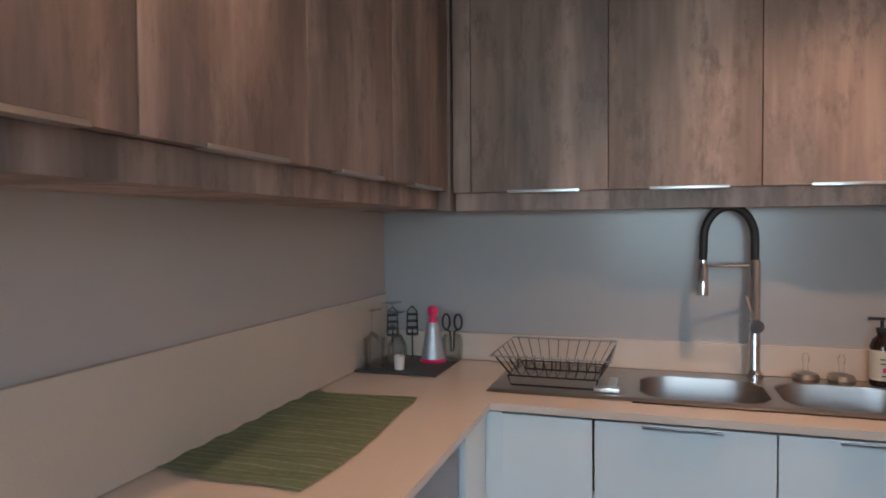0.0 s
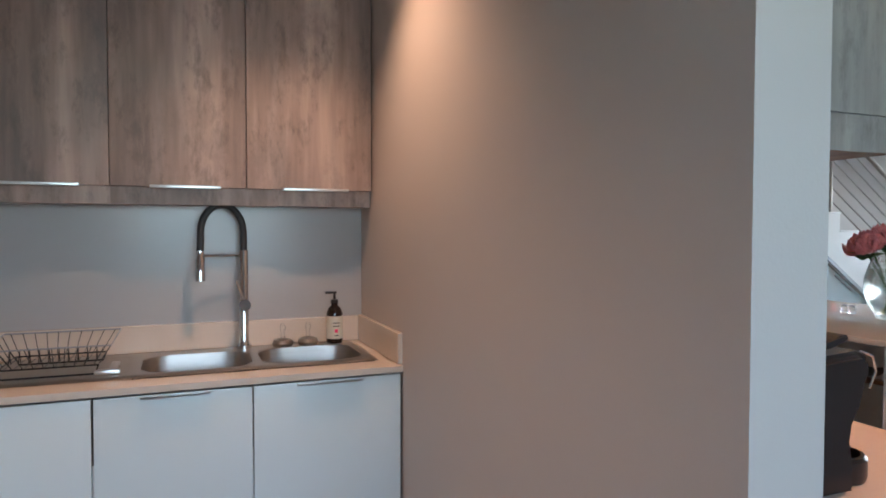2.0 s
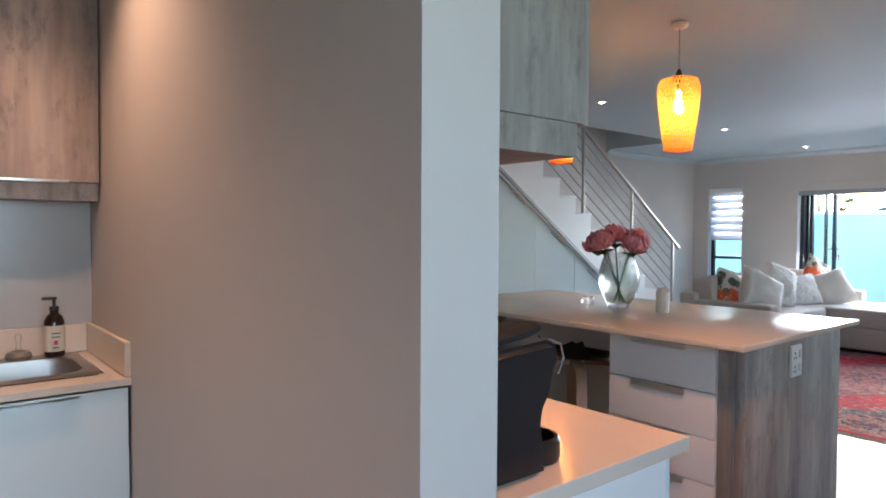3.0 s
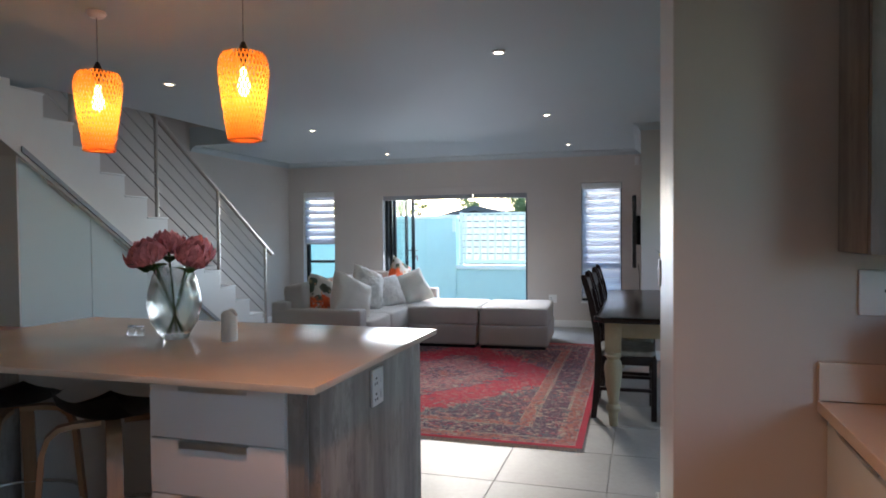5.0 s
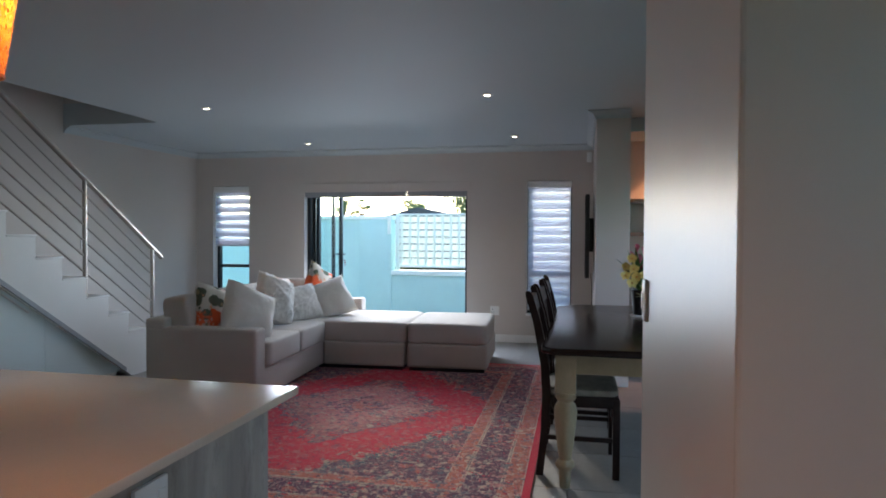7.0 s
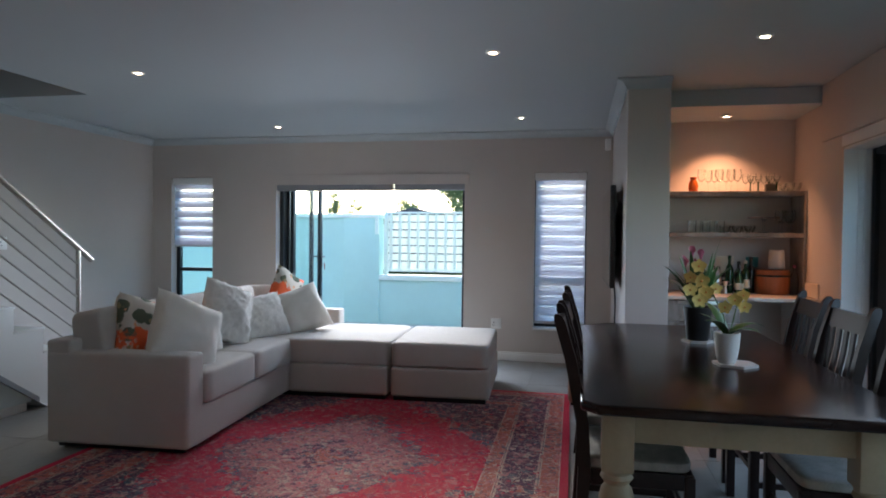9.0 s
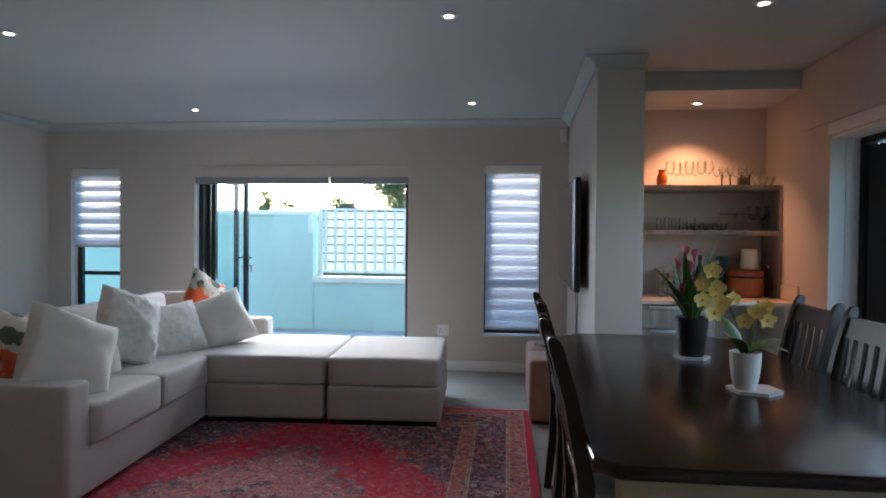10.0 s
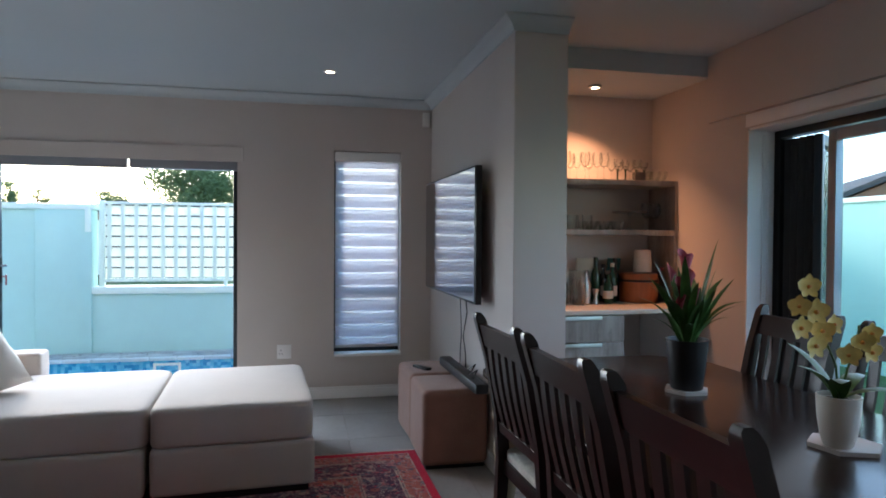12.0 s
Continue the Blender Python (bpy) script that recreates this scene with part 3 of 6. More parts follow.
def cove(x0, y0, x1, y1, out, m0=0, m1=0):
    """A cornice strip between two plan points; out is the way into the room, m0 and m1 mitre its ends."""
    prof = [(0, 0), (0, -0.07), (0.012, -0.07), (0.018, -0.052), (0.04, -0.026), (0.064, -0.018), (0.078, -0.011), (0.078, 0)]
    bm = bmesh.new()
    run = (Vector((x1, y1)) - Vector((x0, y0))).normalized()
    rows = [[bm.verts.new((px + out[0] * a + run.x * a * mi, py + out[1] * a + run.y * a * mi, H + b - 0.001)) for a, b in prof] for px, py, mi in ((x0, y0, m0), (x1, y1, m1))]
    bm.faces.new(rows[0])
    bm.faces.new(rows[1])
    for i in range(len(prof)):
        k = (i + 1) % len(prof)
        bm.faces.new((rows[0][i], rows[0][k], rows[1][k], rows[1][i]))
    return bm


cornice = cove(X1, 0.228, X1, Y1, (-1, 0))
join(cornice, cove(9.03, Y1, X1, Y1, (0, -1)))
join(cornice, cove(9.235, 0.228, X1, 0.228, (0, 1), -1, 0))
join(cornice, cove(9.235, -0.07, 9.235, 0.228, (-1, 0), 0, 1))
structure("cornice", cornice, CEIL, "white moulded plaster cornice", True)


def skirting(*runs):
    bm = bmesh.new()
    for x0, x1, y0, y1 in runs:
        join(bm, B((x0, x1, y0, y1, 0, 0.075), r=0.003))
        dx, dy = (0.006, 0) if abs(x1 - x0) < abs(y1 - y0) else (0, 0.006)
        join(bm, B((x0 + dx, x1 - dx, y0 + dy, y1 - dy, 0.075, 0.098), r=0.003))
    return bm


structure("baseboard", skirting((X1 - 0.02, X1, 0.25, 1.81), (X1 - 0.02, X1, 4.06, Y1), (9.24, X1 - 0.02, 0.228, 0.248), (9.215, 9.235, -0.07, 0.248), (9.05, X1 - 0.02, Y1 - 0.02, Y1), (4.03, 5.31, 0.14, 0.16), (5.31, 5.33, -1.19, 0.16), (9.34, 9.7, DY, DY + 0.02)), WHITE, "white painted skirting board", True)

# ---- windows and doors ----


def frame_rect(y0, y1, z0, z1, x, w=0.045, d=0.06):
    return B((x, x + d, y0, y1, z0, z0 + w), (x, x + d, y0, y1, z1 - w, z1), (x, x + d, y0, y0 + w, z0 + w, z1 - w), (x, x + d, y1 - w, y1, z0 + w, z1 - w), r=0.004)


def window(name, o, blind_to, label, gap):
    y0, y1, z0, z1 = o
    w = thing(name, pose(X1 + 0.16, (y0 + y1) / 2, z0), label, "window", kind="structure")
    cy = (y0 + y1) / 2
    part("window_frame", frame_rect(y0 - cy, y1 - cy, 0, z1 - z0, -0.05), FRAME, w)
    part("transom", B((-0.045, 0.005, y0 - cy + 0.045, y1 - cy - 0.045, 0.53, 0.575), r=0.004), FRAME, w)
    for a, b in ((0.05, 0.528), (0.578, z1 - z0 - 0.05)):
        pn = part("pane", B((-0.022, -0.016, y0 - cy + 0.046, y1 - cy - 0.046, a, b)), PANE, w)
        pn.visible_shadow = False
    part("window_sill", B((-0.2, -0.055, y0 - cy - 0.0, y1 - cy + 0.0, -0.012, 0.01), r=0.004), WHITE, w, "white painted sill")
    # a zebra roller blind in the reveal
    bl = thing("roller_blind", pose(X1 + 0.055, cy, z1), "white striped day-night roller blind in a window reveal", "blind", "zebra roller blinds")
    part("cassette", B((-0.045, 0.03, y0 - cy + 0.004, y1 - cy - 0.004, -0.085, -0.004), r=0.012), WHITE, bl)
    k, z = 0, -0.085
    while z > blind_to - z1 + 0.02:
        h, cloth_mat, d = ((0.054, BLINDDENSE if gap > 0.02 else BLINDMID, 0.002), (gap, BLINDTHIN if gap > 0.02 else BLINDPALE, 0.0014), (0.05 - gap * 0.6, BLIND, 0.003))[k % 3]
        b = max(z - h, blind_to - z1 + 0.02)
        part("band", B((-d, 0.0, y0 - cy + 0.012, y1 - cy - 0.012, b, z)), cloth_mat, bl)
        z, k = b, k + 1
    part("bottom_bar", B((-0.012, 0.01, y0 - cy + 0.01, y1 - cy - 0.01, blind_to - z1, blind_to - z1 + 0.022), r=0.006), ALU, bl)


window("window_1", WL, 1.19, "narrow black-framed window with its blind half down", 0.024)
window("window_2", WR, 0.41, "narrow black-framed window with its blind fully down", 0.012)

door = thing("door_1", pose(X1 + 0.14, 2.935, 0), "black aluminium folding patio door, standing open", "door", kind="structure")
part("door_frame", B((-0.04, 0.06, 1.075, 1.125, 0, 2.04), (-0.04, 0.06, -1.125, -1.085, 0, 2.04), (-0.04, 0.06, -1.085, 1.075, 1.985, 2.04), r=0.004), FRAME, door)


def leaf(w, h, name_at, parent, dark=FRAME, handle=False):
    """A glazed door leaf along local x, with its hinge at the origin."""
    lf = part("door_leaf", B((0, 0.055, -0.022, 0.022, 0.01, h), (w - 0.055, w, -0.022, 0.022, 0.01, h), (0.055, w - 0.055, -0.022, 0.022, 0.01, 0.1), (0.055, w - 0.055, -0.022, 0.022, h - 0.06, h), r=0.004), dark, parent)
    lf.matrix_local = name_at
    pn = part("pane", B((0.05, w - 0.05, -0.004, 0.004, 0.09, h - 0.05)), PANE, lf)
    pn.visible_shadow = False
    if handle:
        for s in (-1, 1):
            part("door_handle", join(B((w - 0.042, w - 0.014, s * 0.022, s * 0.032, 0.92, 1.14), r=0.006), tube([(w - 0.028, s * 0.03, 1.07), (w - 0.028, s * 0.07, 1.07), (w - 0.05, s * 0.075, 1.07), (w - 0.15, s * 0.075, 1.07)], 0.009)), BLACK, lf)
        part("key", B((w - 0.032, w - 0.024, -0.065, -0.022, 0.97, 0.98), (w - 0.036, w - 0.02, -0.07, -0.064, 0.9, 0.99), r=0.002), RED, lf, "key with a red tag")
    return lf


leaf(0.72, 1.97, pose(0.05, 1.07, 0, 0, 0, -1), door)
leaf(0.72, 1.97, pose(0.05, 1.01, 0, 0, 0, -6), door, handle=True)
box = thing("blind_cassette", pose(X1 + 0.06, 2.935, 1.985), "grey roller blind cassette rolled up over the patio door", "blind")
part("casing", B((-0.05, 0.03, -1.12, -0.32, -0.12, 0.05), (-0.05, 0.03, -0.3, 1.12, -0.12, 0.05), r=0.006), LEAFGREY, box)

door2 = thing("door_2", pose(9.3, DY - 0.2, 0), "black folding doors stacked open at the dining area", "door", kind="structure")
part("door_frame", B((-0.05, 0, -0.06, 0.02, 0, 1.98), (-3.35, -0.05, -0.06, 0.02, 1.93, 1.98), (-3.35, -3.3, -0.06, 0.02, 0, 1.93), r=0.004), FRAME, door2)
part("door_jamb", B((-0.014, -0.002, 0.03, 0.202, 0, 1.97), (-0.022, -0.004, 0.06, 0.075, 0, 1.97), (-0.022, -0.004, 0.1, 0.112, 0, 1.97), r=0.003), WHITE, door2, "ribbed white jamb")
part("door_head", B((-3.34, -0.016, 0.03, 0.202, 1.968, 1.983), r=0.003), WHITE, door2, "white head of the reveal")
part("architrave", B((-3.35, 0.004, 0.203, 0.212, 1.99, 2.062), r=0.002), WHITE, door2, "white band over the opening")
for k in range(5):
    leaf(0.62, 1.92, pose(-0.065 - 0.056 * k, -0.02, 0, 0, 0, -52 + (1 if k % 2 else -1)), door2)
leaf(0.86, 1.92, pose(-0.4, 0.0, 0, 0, 0, 180), door2, LEAFGREY)
part("transom", B((-3.3, -1.27, -0.03, 0.01, 1.88, 1.925), r=0.003), LEAFGREY, door2)

# ---- stairs ----
RISE, RUN, SX, SZ, SY = 0.1825, 0.266, 9.085, 0.055, 4.55
N = 14
top_line = [(SX + RUN, 0.0), (SX + RUN, SZ)]
for k in range(1, N + 1):
    top_line += [(SX - RUN * (k - 1), SZ + RISE * (k - 1)), (SX - RUN * (k - 1), SZ + RISE * k)]
end_x = SX - RUN * N
outline = top_line + [(end_x, SZ + RISE * N), (end_x, SZ + RISE * N - 0.44), (8.6, 0.0)]
stairs = structure("stairs", prism(outline, SY, Y1 - 0.003), WHITE, "white painted staircase with plain closed side")
for k in range(N + 1):
    x1 = SX + RUN - RUN * k
    part("step", B((x1 - RUN - 0.002, x1 + 0.012, SY - 0.004, Y1 - 0.004, SZ + RISE * k - 0.002, SZ + RISE * k + 0.016), r=0.004), WHITE, stairs)

cup = thing("understair_cupboard", pose(0, SY + 0.05, 0), "white cupboards built in under the staircase", "cupboard")


def under(x):
    return (8.6 - x) * RISE / RUN


for a, b in ((5.7, 6.34), (6.346, 6.98), (6.986, 7.6), (7.606, 8.47)):
    dr = part("door", prism([(a, 0.09), (b, min(0.09, max(0.0, under(b) - 0.02))) if under(b) < 0.1 else (b, 0.09), (b, max(0.092, under(b) - 0.006)), (a, under(a) - 0.006)], -0.02, 0.0), GLOSS, cup)
    if under(b) > 0.3:
        part("handle", tube([(b - 0.16, -0.026, under(b - 0.16) - 0.06), (b - 0.4, -0.026, under(b - 0.4) - 0.06)], 0.007), ALU, dr)
part("plinth", B((5.7, 8.46, 0.01, 0.03, 0, 0.088)), WHITE, cup)
# Grey strip added for the shaded gap under the stair's sloping side.
part("edge_strip", prism([(8.5, under(8.5) - 0.012), (8.5, under(8.5) + 0.03), (5.7, under(5.7) + 0.03), (5.7, under(5.7) - 0.012)], -0.066, -0.051), LEAFGREY, cup, "grey strip standing in for the shadow gap along the sloping stair edge")
part("end_panel", B((5.685, 5.698, -0.02, 1.1, 0, 1.98)), WHITE, cup)

rail = thing("stair_railing", pose(0, SY + 0.03, 0), "brushed steel stair railing with slim parallel bars", "railing")


def rail_z(x):
    return 1.175 + (9.0 - x) * RISE / RUN


part("handrail", tube([(9.085, 0, rail_z(9.085)), (5.95, 0, rail_z(5.95))], 0.024, 12), STEEL, rail)
for k in range(6):
    part("bar", tube([(8.94, 0, rail_z(8.94) - 0.136 * (k + 1)), (5.95, 0, rail_z(5.95) - 0.136 * (k + 1))], 0.008, 6), STEEL, rail)
for x in (8.94, 8.04, 7.12, 6.17):
    k = math.floor((SX + RUN - x) / RUN)
    part("post", tube([(x, 0, SZ + RISE * k + 0.016), (x, 0, rail_z(x) - 0.01)], 0.019, 10), STEEL, rail)


def wall_plate(name, m, w, h, label, holes):
    """A flat plate on a wall, facing local -y."""
    pl = thing(name, m, label, "wall socket")
    part("plate", B((-w / 2, w / 2, -0.012, 0, -h / 2, h / 2), r=0.004), WHITE, pl)
    for x, z, a, b, kind in holes:
        if kind == "switch":
            part("rocker", B((x - a / 2, x + a / 2, -0.017, -0.011, z - b / 2, z + b / 2), r=0.002), WHITE, pl)
        else:
            part("socket_hole", B((x - a / 2, x + a / 2, -0.0125, -0.0115, z - b / 2, z + b / 2)), INK, pl)
    return pl


three = [(-0.025, 0.012, 0.008, 0.012, "hole"), (-0.036, -0.018, 0.007, 0.01, "hole"), (-0.014, -0.018, 0.007, 0.01, "hole"), (0.026, 0.0, 0.022, 0.04, "switch")]
wall_plate("wall_socket", pose(X1, 1.443, 0.4, 0, 0, -90), 0.115, 0.115, "white double wall socket above the skirting", three)
wall_plate("wall_socket", pose(9.3, Y1, 1.24, 0, 0, 0), 0.09, 0.115, "white socket plate beside the stairs", three[:3])
wall_plate("wall_socket", pose(9.3, Y1, 0.42, 0, 0, 0), 0.09, 0.115, "white socket plate low beside the stairs", three[:3])
wall_plate("light_switch", pose(5.16, 0.14, 1.17, 0, 0, 180), 0.075, 0.12, "white light switch on the satin wall", [(0, 0, 0.03, 0.05, "switch")])
wall_plate("isolator_switch", pose(4.01, -0.384, 1.193, 0, 0, -90), 0.125, 0.12, "white square isolator plate over the counter", [(0, 0.005, 0.008, 0.008, "hole")])
wall_plate("wall_socket", pose(4.35, 1.206, 0.772, 0, 0, 0), 0.105, 0.14, "white double socket on the end of the kitchen island",
           [(-0.02, 0.035, 0.012, 0.008, "hole"), (-0.03, 0.015, 0.008, 0.01, "hole"), (-0.01, 0.015, 0.008, 0.01, "hole"), (-0.02, -0.025, 0.012, 0.008, "hole"), (-0.03, -0.045, 0.008, 0.01, "hole"), (-0.01, -0.045, 0.008, 0.01, "hole"), (0.028, 0.03, 0.02, 0.035, "switch"), (0.028, -0.03, 0.02, 0.035, "switch")])

sensor = thing("alarm_sensor", pose(X1 - 0.02, 0.25, 2.33), "small white motion sensor under the cornice", "alarm sensor")
part("housing", B((-0.035, 0.02, 0.0, 0.06, -0.06, 0.06), r=0.014), WHITE, sensor)

# ---- ceiling downlights ----
SPOTS = [(6.13, 3.6, H), (6.07, 1.08, H), (8.45, 3.66, H), (8.37, 1.1, H), (10.72, 3.69, H), (10.59, 1.12, H), (8.31, -0.45, H), (10.02, -0.6, 2.35), (1.5, 1.85, H), (0.75, 0.9, H), (3.1, 0.75, H)]
ring = None
for k, (x, y, z) in enumerate(SPOTS):
    if ring is None:
        ring = thing("downlight", pose(x, y, z), "small round white recessed ceiling downlight, switched on", "downlight", "ceiling downlights")
        part("trim_ring", lathe([(0.025, -0.004), (0.027, -0.009), (0.043, -0.008), (0.046, -0.001)], 24), WHITE, ring)
        part("lens", lathe([(0.0002, -0.0045), (0.025, -0.0045)], 24), SPOTGLOW, ring, "glowing lens")
    else:
        copy_thing(ring, pose(x, y, z))
SPOT_W = {6: 2.6, 7: 11, 8: 5.2, 9: 3.2, 10: 9.5}
for k, (x, y, z) in enumerate(SPOTS):
    if k in SPOT_W:
        lamp("downlight_beam", "SPOT", look((x, y, z - 0.02), (x + (0.15 if k == 7 else 0), y + 0.0001, 0)), SPOT_W[k], NICHE_WARM if k in (6, 7, 10) else WARM, angle=105, blend=0.7 if k == 7 else 0.85)
    else:
        lamp("downlight_beam", "SPOT", look((x, y, z - 0.02), (x, y + 0.0001, 0)), 0.7, (1.0, 0.75, 0.5), angle=100, blend=0.8)

# ---- scullery: counters and cabinets ----


def handle_bar(a, b, axis):
    """A slim pull along the bottom or top edge of a front."""
    (x0, y0, z0), (x1, y1, z1) = a, b
    return B((x0, x1, y0, y1, z0, z1), r=0.002)


counter = structure("worktop_scullery", B((X0, 0.64, -0.6, 2.61, 0.88, 0.9), (0.64, 1.829, 2.045, 2.15, 0.88, 0.9), (0.64, 1.834, 2.555, 2.61, 0.88, 0.9), (0.64, 1.01, 2.15, 2.555, 0.88, 0.9), (1.765, 1.83, 2.15, 2.555, 0.88, 0.9)), QUARTZ, "cream quartz worktop in an L along two walls")
tagged(counter, "", "worktop")
splash1 = structure("upstand_scullery", B((X0, X0 + 0.02, -0.6, 2.588, 0.902, 1.135), (X0 + 0.02, 1.815, 2.588, 2.61, 0.902, 1.0), (1.815, 1.832, 2.06, 2.588, 0.902, 1.005), r=0.003), QUARTZ, "cream quartz upstands along the worktop")


def base_unit(name, m, w, h, doors, label, depth=0.55, material=GLOSS, pull=True, box=None):
    """A floor cabinet, front facing local -y, with doors of the given widths."""
    u = thing(name, m, label, "kitchen cabinet", "white base cabinets")
    part("carcass", B((0, w, 0.02, depth, 0.1, box or h)), WHITE, u)
    part("plinth", B((0, w, 0.06, 0.08, 0, 0.1)), LEAFGREY, u)
    x = 0
    for d in doors:
        dr = part("door", B((x + 0.002, x + d - 0.002, 0, 0.018, 0.11, h - 0.004), r=0.002), material, u)
        if pull and d > 0.3:
            part("handle", B((x + d * 0.28, x + d * 0.72, -0.012, 0.0, h - 0.012, h - 0.007), (x + d * 0.28, x + d * 0.72, -0.012, -0.0095, h - 0.014, h - 0.007), r=0.001), ALU, dr, "slim aluminium edge pull")
        x += d
    return u


base_unit("base_cabinet", pose(0.672, 2.05, 0), 0.245, 0.876, (0.243,), "gloss white narrow corner base cabinet under the sink run", 0.54, pull=False, box=0.68)
base_unit("base_cabinet", pose(0.917, 2.05, 0), 0.434, 0.876, (0.434,), "gloss white base cabinet below the drainer-side bowl", 0.54, box=0.68)
base_unit("base_cabinet", pose(1.351, 2.05, 0), 0.476, 0.876, (0.472,), "gloss white base cabinet below the sink bowl by the wall", 0.54, box=0.68)
base_unit("base_cabinet", pose(0.628, 1.84, 0, 0, 0, 90), 0.21, 0.876, (0.205,), "gloss white narrow base cabinet beside the corner", 0.54)
base_unit("base_cabinet", pose(0.61, 1.235, 0, 0, 0, 90), 0.6, 0.876, (0.6,), "grey-fronted built-in unit along the side wall", 0.52, LEAFGREY)
for y in (0.63, 0.03):
    base_unit("base_cabinet", pose(0.628, y, 0, 0, 0, 90), 0.6, 0.876, (0.6,), "gloss white base cabinet along the side wall", 0.54)
structure("corner_filler", B((0.625, 0.674, 2.052, 2.1, 0.1, 0.876)), GLOSS, "white filler strip in the cabinet corner")


def upper_unit(m, w, z0, z1, depth, doors, label, material=OAK, lip=0.06):
    """A wall cabinet, front facing local -y at y = 0, with a recessed pelmet under it."""
    u = thing("wall_cabinet", m, label, "wall cabinet", "weathered wood wall cabinets")
    part("carcass", B((0, w, 0.02, depth, z0 + 0.002, z1)), material, u)
    part("pelmet", B((0, w, 0.035, depth, z0 - lip, z0)), material, u)
    x = 0
    for d in doors:
        dr = part("door", B((x + 0.0015, x + d - 0.0015, 0, 0.018, z0, z1 - 0.002), r=0.0015), material, u)
        if d > 0.2:
            part("handle", B((x + d * 0.28, x + d * 0.8, -0.014, 0.016, z0 - 0.004, z0 - 0.0005), (x + d * 0.28, x + d * 0.8, -0.012, -0.0095, z0 - 0.0035, z0 + 0.005), r=0.0008), ALU, dr, "slim aluminium edge pull")
        x += d
    return u


ZU = 1.495
upper_unit(pose(0.424, 2.433, 0), 0.508, ZU, 2.44, 0.172, (0.063, 0.445), "weathered wood wall cabinet in the corner above the dish rack")
upper_unit(pose(0.932, 2.433, 0), 0.438, ZU, 2.44, 0.172, (0.438,), "weathered wood wall cabinet above the sink")
upper_unit(pose(1.37, 2.433, 0), 0.462, ZU, 2.44, 0.172, (0.46,), "weathered wood wall cabinet beside the divider wall")
for y0, w in ((1.483, 0.939), (1.032, 0.451), (0.58, 0.452), (0.13, 0.45), (-0.334, 0.464)):
    upper_unit(pose(0.41, y0, 0, 0, 0, 90), w, ZU + 0.006, 2.44, 0.3, (w,) if w < 0.6 else (0.45, w - 0.45), "weathered wood wall cabinet along the side wall")
structure("cabinet_filler", B((0.1, 0.417, 2.428, 2.6, ZU - 0.058, 2.44), (X0, 1.832, 2.45, 2.608, 2.442, H - 0.002), (X0, 0.405, -0.33, 2.45, 2.442, H - 0.002)), OAK, "wood filler strip over the wall cabinets")


def bowl_mesh(x0, x1, y0, y1, z, depth):
    """A pressed sink bowl: rounded plan, flat bottom, open above."""
    bm = bmesh.new()
    cx, cy, n = (x0 + x1) / 2, (y0 + y1) / 2, 40

    def loop(k, zz, e):
        out = []
        for i in range(n):
            a = 2 * math.pi * i / n
            c, s = math.cos(a), math.sin(a)
            out.append(bm.verts.new((cx + math.copysign(abs(c) ** e, c) * (x1 - x0) / 2 * k, cy + math.copysign(abs(s) ** e, s) * (y1 - y0) / 2 * k, zz)))
        return out
    rows = [loop(1.0, z, 0.5), loop(0.985, z - 0.008, 0.5), loop(0.95, z - depth * 0.8, 0.5), loop(0.9, z - depth * 0.95, 0.5), loop(0.8, z - depth, 0.5), loop(0.12, z - depth - 0.004, 0.9)]
    for a, b in zip(rows, rows[1:]):
        for i in range(n):
            bm.faces.new((a[i], a[(i + 1) % n], b[(i + 1) % n], b[i]))
    bm.faces.new(rows[-1])
    return bm, rows[0]


sink = thing("sink", pose(0, 0, 0.902), "stainless steel sink with two bowls and a drainer", "sink")
SINK = (0.6, 1.78, 2.16, 2.56)
BOWLS = ((1.03, 1.37, 2.19, 2.47), (1.4, 1.745, 2.19, 2.47))


def deck_mesh():
    """The flat deck round the bowls, as a fine grid with the bowl outlines left open."""
    bm = bmesh.new()
    nx, ny = 118, 40
    inside = {}

    def held(x, y):
        for x0, x1, y0, y1 in BOWLS:
            if abs((x - (x0 + x1) / 2) / ((x1 - x0) / 2)) ** 4 + abs((y - (y0 + y1) / 2) / ((y1 - y0) / 2)) ** 4 < 0.985:
                return True
        return False
    vs = {}
    for i in range(nx):
        for j in range(ny):
            x, y = SINK[0] + (SINK[1] - SINK[0]) * (i + 0.5) / nx, SINK[2] + (SINK[3] - SINK[2]) * (j + 0.5) / ny
            if held(x, y):
                continue
            c = []
            for a, b in ((i, j), (i + 1, j), (i + 1, j + 1), (i, j + 1)):
                if (a, b) not in vs:
                    px, py = SINK[0] + (SINK[1] - SINK[0]) * a / nx, SINK[2] + (SINK[3] - SINK[2]) * b / ny
                    rim = a in (0, nx) or b in (0, ny)
                    groove = 0.003 * (0.5 + 0.5 * math.cos((px - 0.64) * 2 * math.pi / 0.042)) if 0.64 < px < 0.99 and 2.2 < py < 2.5 else 0
                    vs[a, b] = bm.verts.new((px, py, (0.0 if rim else 0.006) - groove))
                c.append(vs[a, b])
            bm.faces.new(c)
    return bm


part("deck", deck_mesh(), STEEL, sink)
for b in BOWLS:
    bm, _ = bowl_mesh(b[0] - 0.004, b[1] + 0.004, b[2] - 0.004, b[3] + 0.004, 0.007, 0.16)
    part("bowl", bm, STEEL, sink)
    cx, cy = (b[0] + b[1]) / 2, (b[2] + b[3]) / 2
    part("drain", lathe([(0.0002, -0.153), (0.034, -0.153), (0.04, -0.156)], 20, (cx, cy, 0)), CHROME, sink)

tap = thing("kitchen_tap", pose(1.366, 2.53, 0.908), "tall chrome pull-out kitchen tap with a black hose", "tap")
